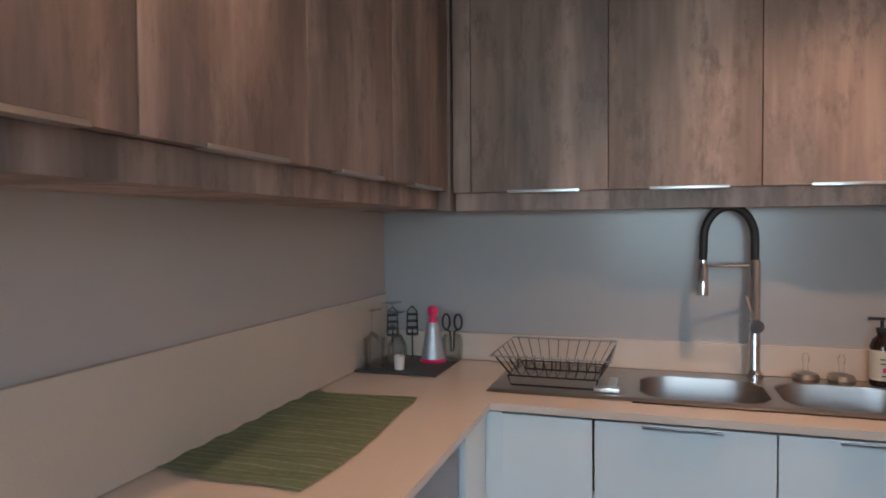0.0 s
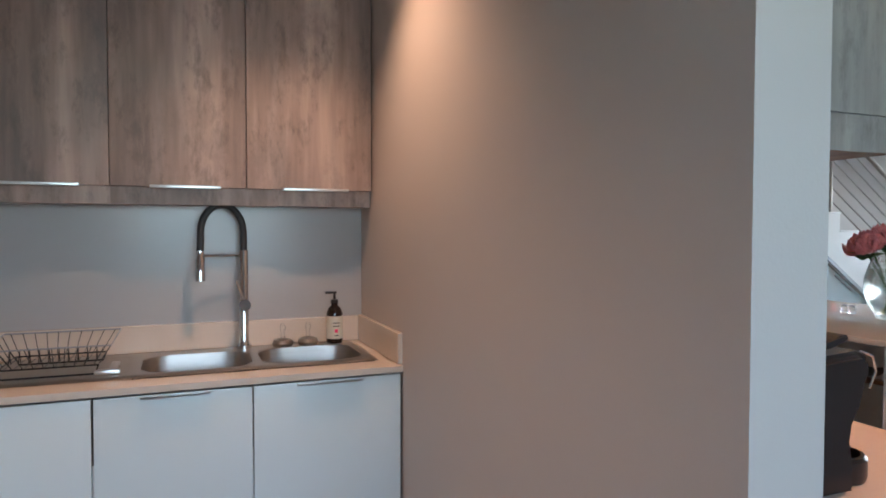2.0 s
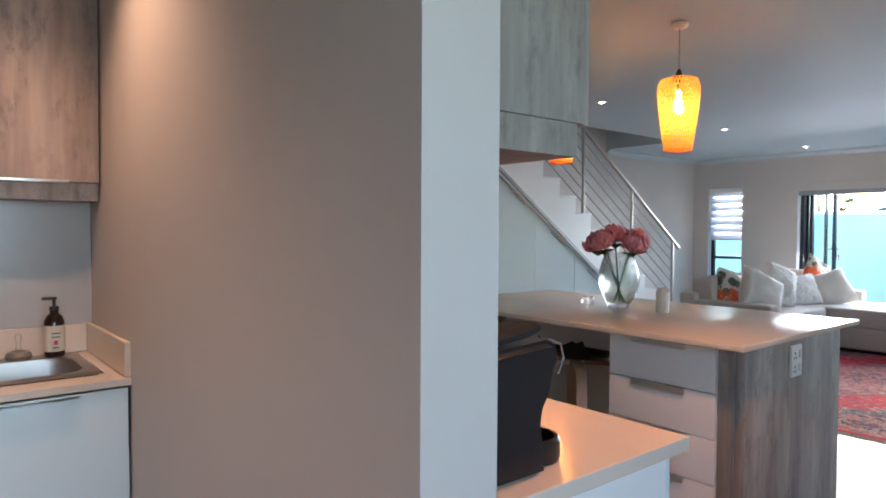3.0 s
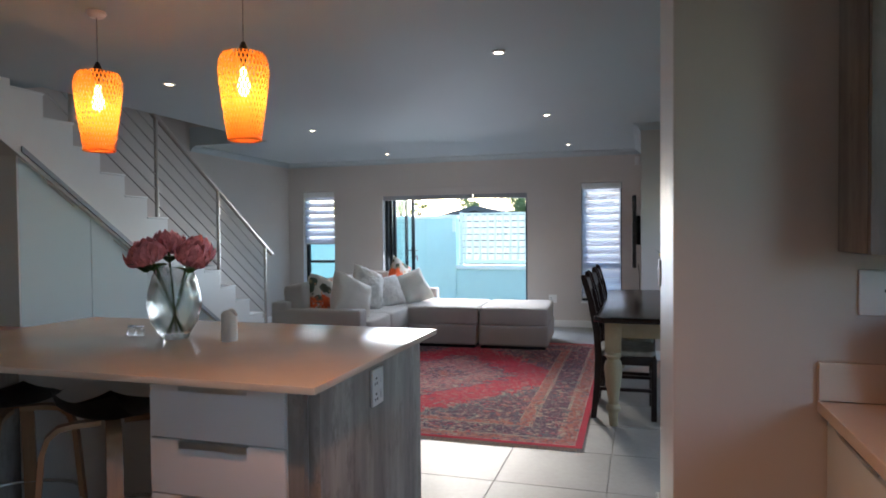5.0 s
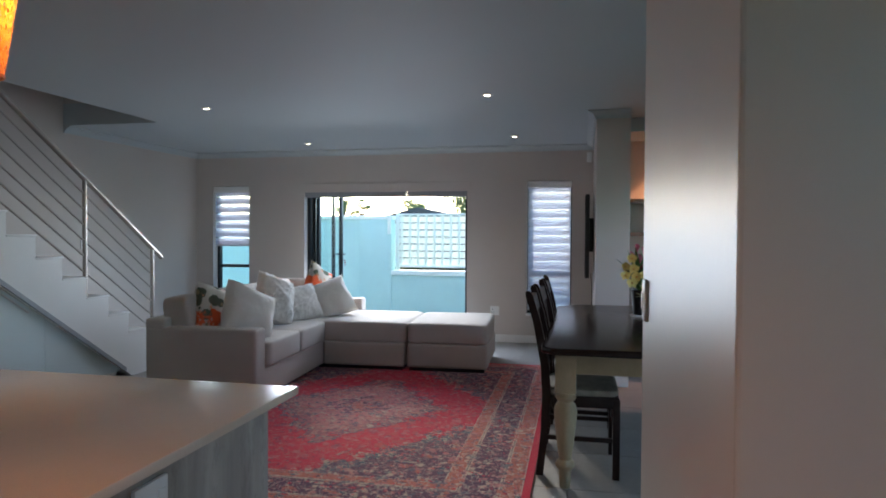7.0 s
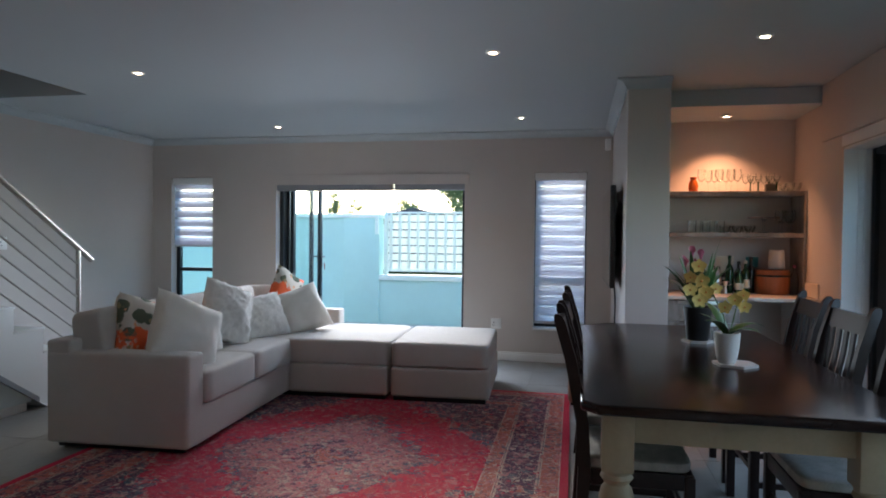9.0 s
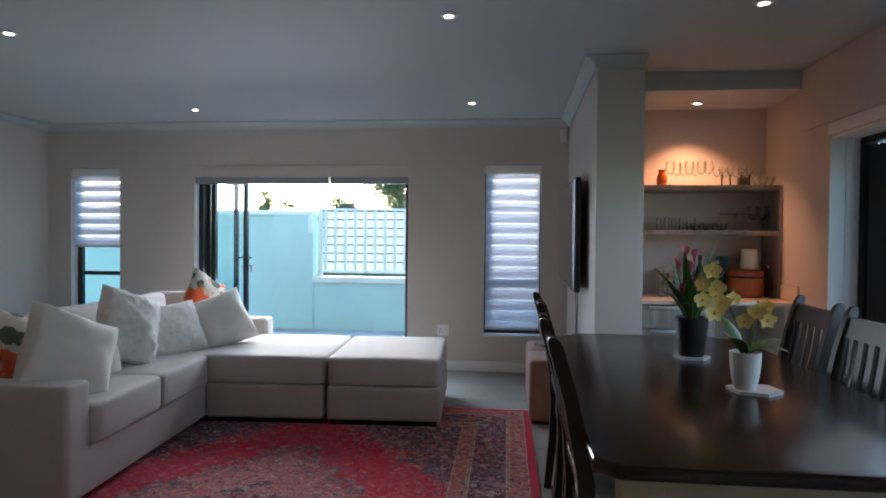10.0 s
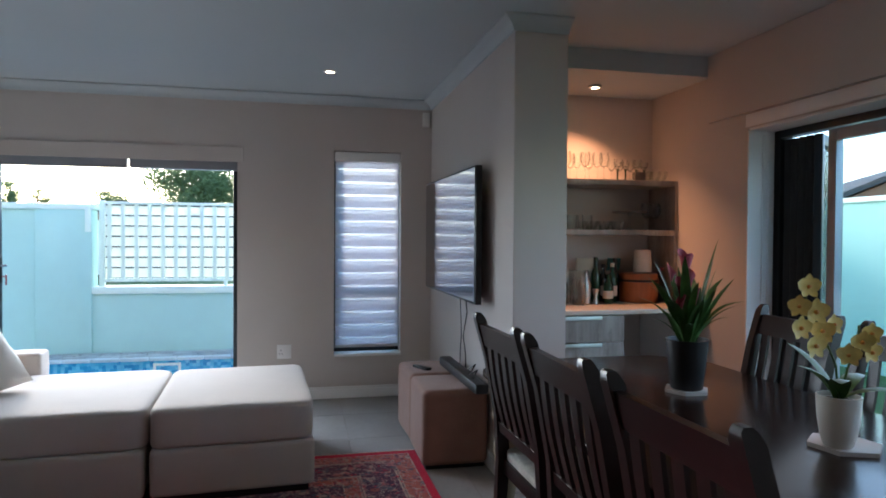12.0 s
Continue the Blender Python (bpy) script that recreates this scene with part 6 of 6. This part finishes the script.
for k, (x, y, z, mt) in enumerate(((-0.03, 0.05, 0.52, LILY), (0.0, 0.09, 0.46, LILY), (-0.05, 0.02, 0.44, LILY), (0.03, -0.02, 0.5, LILY), (-0.06, 0.0, 0.36, DARKRED), (-0.05, 0.07, 0.33, DARKRED), (0.02, 0.03, 0.4, DARKRED))):
    part("stem", tube([(x * 0.2, y * 0.2, 0.19), (x * 0.6, y * 0.6, z * 0.7), (x, y, z)], 0.0035, 6), STEM, lil)
    bm = bmesh.new()
    prev = None
    for i in range(6):
        rr = 0.005 + 0.019 * (i / 5) ** 1.4
        cur = [bm.verts.new((x + rr * math.cos(q), y + rr * math.sin(q), z + 0.058 * i / 5 + (0.022 * math.cos(q - k) * (i / 5) ** 2))) for q in [2 * math.pi * j / 12 for j in range(12)]]
        if prev:
            for j in range(12):
                bm.faces.new((prev[j], prev[(j + 1) % 12], cur[(j + 1) % 12], cur[j]))
        prev = cur
    part("flower", bm, mt, lil, "pink trumpet flower")

# ---- bar niche ----
bar = thing("bar_cabinet", pose(0, 0, 0), "bar counter with grey wood drawers and pale worktop in the niche", "cabinet")
part("worktop", B((9.66, 10.345, DY + 0.003, -0.075, 0.872, 0.9), r=0.003), QUARTZ, bar, "cream quartz top")
part("carcass", B((9.72, 10.34, -0.66, -0.08, 0.08, 0.87)), GREYOAK, bar)
part("side_panel", B((9.72, 10.34, -1.16, -1.13, 0, 0.87)), WHITE, bar)
for z1 in (0.862, 0.695, 0.528, 0.361):
    dw = part("drawer", B((9.69, 9.712, -0.655, -0.085, z1 - 0.163, z1), r=0.002), GREYOAK, bar)
    part("handle", B((9.675, 9.692, -0.5, -0.2, z1 - 0.006, z1 - 0.001), (9.675, 9.679, -0.5, -0.2, z1 - 0.024, z1 - 0.001), r=0.001), ALU, dw, "slim aluminium edge pull")
shelf = thing("bar_shelf", pose(0, 0, 0), "grey wooden open shelf unit for glasses in the niche", "shelf")
for z in (1.70, 1.362):
    part("shelf_board", B((10.0, 10.345, -1.19, -0.075, z, z + 0.036), r=0.002), GREYOAK, shelf)
part("side_panel", B((10.0, 10.345, -1.212, -1.19, 0.902, 1.736), r=0.002), GREYOAK, shelf)
structure("upstand_bar", B((9.7, 9.995, DY, DY + 0.014, 0.902, 1.01), r=0.002), QUARTZ, "low quartz upstand at the bar counter")

random.seed(21)
TOPZ, MIDZ, BARZ = 1.737, 1.399, 0.901
for k, y in enumerate((-0.43, -0.5, -0.57, -0.64, -0.71, -0.55, -0.66)):
    put_glass("wine", pose(10.1 + 0.09 * (k % 2), y, TOPZ), "clear wine glass on the top bar shelf", "bar glasses")
for y in (-0.78, -0.84, -0.98, -0.92):
    put_glass("wine", pose(10.13, y, TOPZ) @ Matrix.Diagonal((0.8, 0.8, 0.8, 1)), "clear wine glass on the top bar shelf", "bar glasses")
    g = thing("green_goblet", pose(10.1, y - 0.03, TOPZ), "small goblet with a dark green stem", "goblet", "green goblets")
    part("stem", lathe([(0.024, 0), (0.022, 0.004), (0.006, 0.01), (0.006, 0.07), (0.014, 0.08)], 14), GREENGLASS, g)
    part("cup", lathe([(0.014, 0.08), (0.026, 0.1), (0.028, 0.13), (0.027, 0.13), (0.024, 0.1), (0.0002, 0.085)], 14), CLEAR, g)
for y in (-1.04, -1.1, -1.15):
    put_glass("bowl", pose(10.15, y, TOPZ), "clear glass bowl on the bar shelf", "bar glass bowls")
one("orange_jug", lathe([(0.028, 0), (0.036, 0.01), (0.04, 0.05), (0.03, 0.085), (0.02, 0.1), (0.03, 0.118), (0.028, 0.118), (0.018, 0.1), (0.0002, 0.09)], 20), ORANGEGLASS, pose(10.06, -0.36, TOPZ), "small orange glass jug on the top bar shelf", "jug")
one("dark_card_box", B((-0.02, 0.02, -0.04, 0.04, 0, 0.06), r=0.003), INK, pose(10.06, -0.95, TOPZ), "small black box with a pale label", "box")
for k in range(5):
    put_glass("tumbler", pose(10.08 + 0.1 * (k % 2), -0.36 - 0.055 * k, MIDZ), "clear straight glass on the middle bar shelf", "bar tumblers")
for k in range(6):
    put_glass("bowl", pose(10.1 + 0.12 * (k % 2), -0.62 - 0.06 * (k // 2) * 1.6, MIDZ + 0.0) @ Matrix.Diagonal((0.7, 0.7, 0.8, 1)), "clear stacked dessert bowl on the middle shelf", "bar glass bowls")
stand = thing("cake_stand", pose(10.15, -0.93, MIDZ), "glass cake stand on the middle bar shelf", "cake stand")
part("plate", lathe([(0.0002, 0.118), (0.12, 0.12), (0.122, 0.13), (0.118, 0.13), (0.0002, 0.124)], 28), mat("smoky_glass_plate", (0.12, 0.09, 0.09), 0.15), stand)
part("stem", lathe([(0.05, 0), (0.045, 0.006), (0.012, 0.014), (0.01, 0.1), (0.02, 0.118)], 20), CLEAR, stand)
for k in range(4):
    put_glass("wine", pose(10.12 + 0.05 * (k % 2), -1.04 - 0.035 * k, MIDZ), "clear tall glass at the end of the shelf", "bar glasses")


def bottle(x, y, h, r, material, label, cap=None, tag=None):
    b = thing("bottle", pose(x, y, BARZ), label, "bottle", "bottles on the bar")
    part("body", lathe([(r * 0.9, 0), (r, 0.006), (r, h * 0.58), (r * 0.8, h * 0.68), (r * 0.38, h * 0.77), (r * 0.36, h * 0.97), (0.0002, h * 0.98)], 18), material, b)
    if cap:
        part("cap", lathe([(r * 0.42, h * 0.9), (r * 0.42, h), (0.0002, h)], 14), cap, b)
    if tag:
        part("label", lathe([(r * 1.012, h * 0.16), (r * 1.012, h * 0.42)], 18), tag, b)


bottle(10.12, -0.665, 0.31, 0.034, GREENGLASS, "tall dark green wine bottle", GREENGLASS)
bottle(10.06, -0.73, 0.2, 0.034, GREENGLASS, "short green bottle with a label", None, LABEL)
bottle(10.12, -0.79, 0.27, 0.034, GREENGLASS, "green wine bottle with a white cap and label", LABEL, LABEL)
bottle(10.2, -0.85, 0.3, 0.034, DARKGLASS, "dark brown spirit bottle", INK)
bottle(10.18, -0.75, 0.26, 0.034, DARKGLASS, "dark bottle at the back", INK, LABEL)
bottle(10.1, -1.155, 0.24, 0.032, CLEAR, "clear bottle with a pale pink cap", LILY)
shaker = one("cocktail_shaker", lathe([(0.036, 0), (0.04, 0.01), (0.044, 0.12), (0.036, 0.15), (0.028, 0.17), (0.022, 0.2), (0.016, 0.215), (0.0002, 0.218)], 24), STEEL, pose(10.03, -0.545, BARZ), "polished steel cocktail shaker", "cocktail shaker")
one("jigger", lathe([(0.022, 0), (0.01, 0.05), (0.024, 0.1), (0.022, 0.1), (0.0002, 0.055)], 16), STEEL, pose(10.0, -0.61, BARZ), "small polished steel spirit measure", "jigger")
for k in range(4):
    put_glass("tumbler", pose(9.98 + 0.09 * (k % 2), -0.36 - 0.06 * k, BARZ) @ Matrix.Diagonal((1.1, 1.1, 1.5, 1)), "tall clear glass on the bar", "bar tall glasses", VASEGLASS)
crate = thing("wooden_ice_bucket", pose(10.14, -1.0, BARZ), "round orange-brown wooden ice bucket", "ice bucket")
part("bucket", lathe([(0.125, 0), (0.13, 0.01), (0.135, 0.09), (0.13, 0.19), (0.12, 0.2), (0.0002, 0.205)], 32), TERRACOTTA, crate)
part("band", lathe([(0.133, 0.14), (0.137, 0.142), (0.137, 0.155), (0.133, 0.157)], 32), DARKWOOD, crate)
one("white_jar", lathe([(0.06, 0), (0.064, 0.006), (0.056, 0.15), (0.05, 0.155), (0.0002, 0.155)], 24), POTWHITE, pose(10.14, -1.03, BARZ + 0.206), "white ceramic jar on the wooden bucket", "jar")
one("small_picture", B((-0.006, 0.006, -0.05, 0.05, 0, 0.09), r=0.002), mat("teal_card", (0.05, 0.22, 0.22), 0.5), pose(10.27, -0.87, BARZ + 0.21, 0, -12, 0), "small teal picture leaning behind the bottles", "picture")
for z, y in ((0.0, -0.66), (0.0, -0.45)):
    pc = thing("picture_card", pose(10.3, y, BARZ, 0, -6, 0), "pale printed card leaning on the niche wall", "card", "cards in the niche")
    part("sheet", B((-0.005, 0.005, -0.07, 0.07, 0, 0.3 if y < -0.6 else 0.2), r=0.001), LABEL, pc)
    part("print", B((-0.0065, -0.005, -0.03, 0.03, 0.12, 0.16), (-0.0065, -0.005, -0.035, 0.035, 0.05, 0.1)), INK, pc)

# ---- outside: ground, pool, garden walls, trees ----
PX0, PX1, PY0, PY1, GZ = 12.2, 13.93, -0.9, 5.6, -0.06
ground = bmesh.new()
for x0, x1, y0, y1 in ((-400, PX0, -400, 400), (PX1, 600, -400, 400), (PX0, PX1, -400, PY0), (PX0, PX1, PY1, 400)):
    ground.faces.new([ground.verts.new(p) for p in ((x0, y0, GZ - 0.1), (x1, y0, GZ - 0.1), (x1, y1, GZ - 0.1), (x0, y1, GZ - 0.1))])
structure("ground", ground, LAWN, "green lawn and garden ground")
structure("pavement", B((X1 + 0.22, PX0 - 0.052, -4, 9, GZ - 0.09, GZ - 0.012), (PX1 + 0.052, 14.42, -4, 9, GZ - 0.09, GZ - 0.012)), GROUT, "patio bed under slate paving")
pool = structure("pool_basin", B((PX1, PX1 + 0.05, PY0, PY1, -1.4, GZ - 0.03), (PX0 - 0.05, PX0, PY0, PY1, -1.4, GZ - 0.03), (PX0, PX1, PY0 - 0.05, PY0, -1.4, GZ - 0.03), (PX0, PX1, PY1, PY1 + 0.05, -1.4, GZ - 0.03), (PX0, PX1, PY0, PY1, -1.45, -1.4)), MOSAIC, "blue mosaic swimming pool basin")
water = bmesh.new()
wv = {}
for i in range(19):
    for j in range(60):
        x, y = PX0 + 0.001 + (PX1 - PX0 - 0.002) * i / 18, PY0 + 0.001 + (PY1 - PY0 - 0.002) * j / 59
        wv[i, j] = water.verts.new((x, y, GZ - 0.16 + 0.006 * noise.noise(Vector((x * 3, y * 2, 0)))))
for i in range(18):
    for j in range(59):
        water.faces.new((wv[i, j], wv[i + 1, j], wv[i + 1, j + 1], wv[i, j + 1]))
structure("water", water, WATER, "clear blue pool water", True)
sk = thing("pool_skimmer", pose(PX1 - 0.004, 2.8, GZ - 0.13), "white square skimmer frame in the pool wall", "pool skimmer")
part("frame", B((-0.01, 0, -0.15, 0.15, 0.04, 0.07), (-0.01, 0, -0.15, -0.12, -0.1, 0.04), (-0.01, 0, 0.12, 0.15, -0.1, 0.04), r=0.003), EXTWHITE, sk)

gw = structure("garden_wall", B((14.4, 14.62, 3.72, 12, -0.2, 1.64), (14.4, 14.62, -6, 3.72, -0.2, 0.64)), EXTWALL, "pale painted boundary wall beyond the pool")
part("coping", B((14.36, 14.66, 3.7, 12, 1.64, 1.71), (14.37, 14.65, -6, 3.72, 0.64, 0.725), r=0.008), EXTWHITE, gw)
part("pier", B((14.37, 14.4, 3.72, 4.32, -0.1, 1.64), r=0.004), EXTWALL, gw)
fence = thing("garden_fence", pose(14.45, 0, 0.725), "white slatted fence panel on the boundary wall", "fence")
part("post", B((0, 0.06, 3.6, 3.66, 0, 1.03), r=0.004), EXTWHITE, fence)
part("rail", B((0, 0.05, -5.9, 3.6, 0.055, 0.095), r=0.003), EXTWHITE, fence)
part("rail", B((0, 0.05, -5.9, 3.6, 0.985, 1.02), r=0.003), EXTWHITE, fence)
part("rail", B((0, 0.05, 2.2, 2.24, 0, 0.055), r=0.003), EXTWHITE, fence)
# Near-black for strips added behind the fence, as the shade in its gaps.
DARKGAP = mat("fence_gap_shade", (0.03, 0.04, 0.04), 0.9)
FENCE = blind_mat("white_fence_board", (0.93, 0.97, 0.88), 0.5)
for k in range(7):
    z = 0.105 + 0.126 * k
    part("board", B((0.03, 0.036, -5.9, 3.6, z, z + 0.112)), FENCE, fence)
    # Added strip that darkens the gap above each board like shade.
    part("batten", B((0.05, 0.06, -5.9, 3.6, z + 0.107, z + 0.131)), DARKGAP, fence, "dark strip standing in for the shade between the boards")
me = None
for k in range(44):
    y = 3.55 - 0.15 * k
    if me is None:
        sl = part("slat", B((0.018, 0.028, -0.024, 0.024, 0.095, 0.985), r=0.002), EXTWHITE, fence)
        me = sl.data
    else:
        sl = new("slat", me)
        sl.parent = fence
    sl.location = (0, y, 0)
part("bracket", B((-0.12, -0.08, 3.72, 3.78, 0.65, 0.95), r=0.004), EXTWHITE, fence)

gs = structure("garden_wall_south", B((-6, 16, -5.2, -5.0, -0.2, 1.78)), EXTPALE, "pale painted garden wall beyond the lawn")
part("coping", B((-6, 16, -5.23, -4.97, 1.78, 1.84), r=0.006), EXTWHITE, gs)


def house(m, w, d, h, rh, label):
    b = thing("neighbour_house", m, label, "house")
    part("wall", B((-w / 2, w / 2, -d / 2, d / 2, 0, h)), EXTWHITE, b)
    part("gable", prism([(-w / 2, h), (w / 2, h), (0, h + rh)], -d / 2 + 0.02, d / 2 - 0.02), BRICK, b)
    part("roof", prism([(-w / 2 - 0.4, h - 0.1), (0, h + rh + 0.1), (w / 2 + 0.4, h - 0.1), (w / 2 + 0.4, h + 0.08), (0, h + rh + 0.3), (-w / 2 - 0.4, h + 0.08)], -d / 2 - 0.3, d / 2 + 0.3), ROOFMAT, b)


house(pose(34, 7.2, 0, 0, 0, 90), 4.4, 8, 1.85, 0.38, "low house with a dark tiled roof beyond the wall")
house(pose(27.5, -21, 0, 0, 0, 60), 6, 9, 2.4, 1.3, "white gabled house with a tiled roof beyond the garden")


def tree(x, y, h, spread, seed, label, n=500, leafsize=0.1):
    random.seed(seed)
    tr = thing("tree", pose(x, y, -0.2), label, "tree", "trees beyond the garden wall")
    part("trunk", tube([(0, 0, 0), (0.05, 0.05, h * 0.3), (0.0, 0.1, h * 0.6), (0.05, 0.1, h * 0.9)], 0.16, 8, taper=0.03), BARK, tr)
    centers = []
    for k in range(9):
        a, zz = random.uniform(0, 6.28), random.uniform(0.45, 0.92) * h
        r = spread * random.uniform(0.35, 0.85) * (1.15 - abs(zz / h - 0.65))
        tip = Vector((r * math.cos(a), r * math.sin(a), zz))
        part("limb", tube([(0, 0.08, zz * 0.7), tip * 0.5 + Vector((0, 0, zz * 0.42)), tip], 0.05, 6, taper=0.012), BARK, tr)
        centers.append(tip)
    centers.append(Vector((0, 0.1, h * 0.93)))
    vs, fs = [], []
    for k in range(n * 7):
        c = random.choice(centers)
        q = c + Vector((random.gauss(0, 1), random.gauss(0, 1), random.gauss(0, 0.8))) * spread * 0.24
        if q.z < h * 0.3:
            continue
        u = Vector((random.uniform(-1, 1), random.uniform(-1, 1), random.uniform(-1, 1))).normalized()
        w = u.orthogonal().normalized()
        s = leafsize * random.uniform(0.6, 1.3)
        i = len(vs)
        vs += [q - u * s, q + w * s * 0.5, q + u * s, q - w * s * 0.5]
        fs.append((i, i + 1, i + 2, i + 3))
    md = bpy.data.meshes.new("crown")
    md.from_pydata([tuple(v) for v in vs], [], fs)
    md.materials.append(LEAVES)
    cr = new("crown", md)
    cr.parent = tr
    tagged(cr, "", kind="stuff")


tree(40, 14.4, 4.2, 0.62, 3, "thin sparse tree beyond the garden wall", 330, 0.055)
tree(41, 13.6, 3.9, 0.5, 13, "thin sparse tree beyond the garden wall", 260, 0.055)
tree(40, 10.4, 3.7, 1.1, 4, "rounded bushy tree beyond the garden wall", 1100, 0.06)
tree(38, 6.0, 4.7, 2.2, 5, "broad dark green tree beyond the garden wall", 3200, 0.07)
tree(39, 3.4, 4.3, 2.0, 6, "broad dark green tree beyond the garden wall", 2600, 0.07)
tree(24, -26, 6.0, 2.6, 7, "dark tree beyond the garden", 700)

# ---- pieces: paving stones and floor tiles ----
random.seed(31)
stone = {}


def piece(parent, key, boxdims, material, at, name, turn=0.0, r=0.004):
    if key not in stone:
        a, b, c = boxdims
        stone[key] = mesh_of(B((-a / 2, a / 2, -b / 2, b / 2, -c, 0), r=r, seg=1), name, material)
    ob = new(name, stone[key])
    ob.parent = parent
    ob.matrix_local = pose(*at, 0, 0, turn)
    return ob


pave = bpy.data.objects["pavement"]
for col, x in enumerate((14.02, 14.115, 14.21, 14.31)):
    y = -0.2 - 0.1 * (col % 2)
    while y < 6.0:
        w = random.choice((0.16, 0.22, 0.28))
        piece(pave, ("s", w, col % 2), (0.085 + 0.01 * (col % 2), w - 0.012, 0.03), SLATE, (x, y + w / 2, GZ + random.uniform(0, 0.006)), "paving_stone", random.uniform(-2, 2))
        y += w
for row in range(9):
    for colx in range(2):
        piece(pave, ("c", 0), (0.26, 0.55, 0.03), SLATE, (11.8 + 0.27 * colx, 1.0 + 0.56 * row, GZ), "paving_stone")
y = PY0
while y < PY1:
    piece(pave, ("e", 0), (0.1, 0.29, 0.035), COPING, (PX1 + 0.02, y + 0.15, GZ + 0.004), "coping_stone")
    y += 0.3

nx0, ny0, T = 0.1, -1.4, 0.6
for i in range(19):
    for j in range(12):
        x0, x1 = nx0 + T * i, min(nx0 + T * (i + 1), X1)
        y0, y1 = ny0 + T * j, min(ny0 + T * (j + 1), Y1)
        if x1 < 1.9 and y0 > 2.6 or x1 - x0 < 0.02 or y1 - y0 < 0.02:
            continue
        key = ("t", round(x1 - x0, 3), round(y1 - y0, 3))
        piece(floor, key, (x1 - x0 - 0.004, y1 - y0 - 0.004, 0.003), TILEMAT, ((x0 + x1) / 2, (y0 + y1) / 2, 0.0), "floor_tile", r=0.0012)
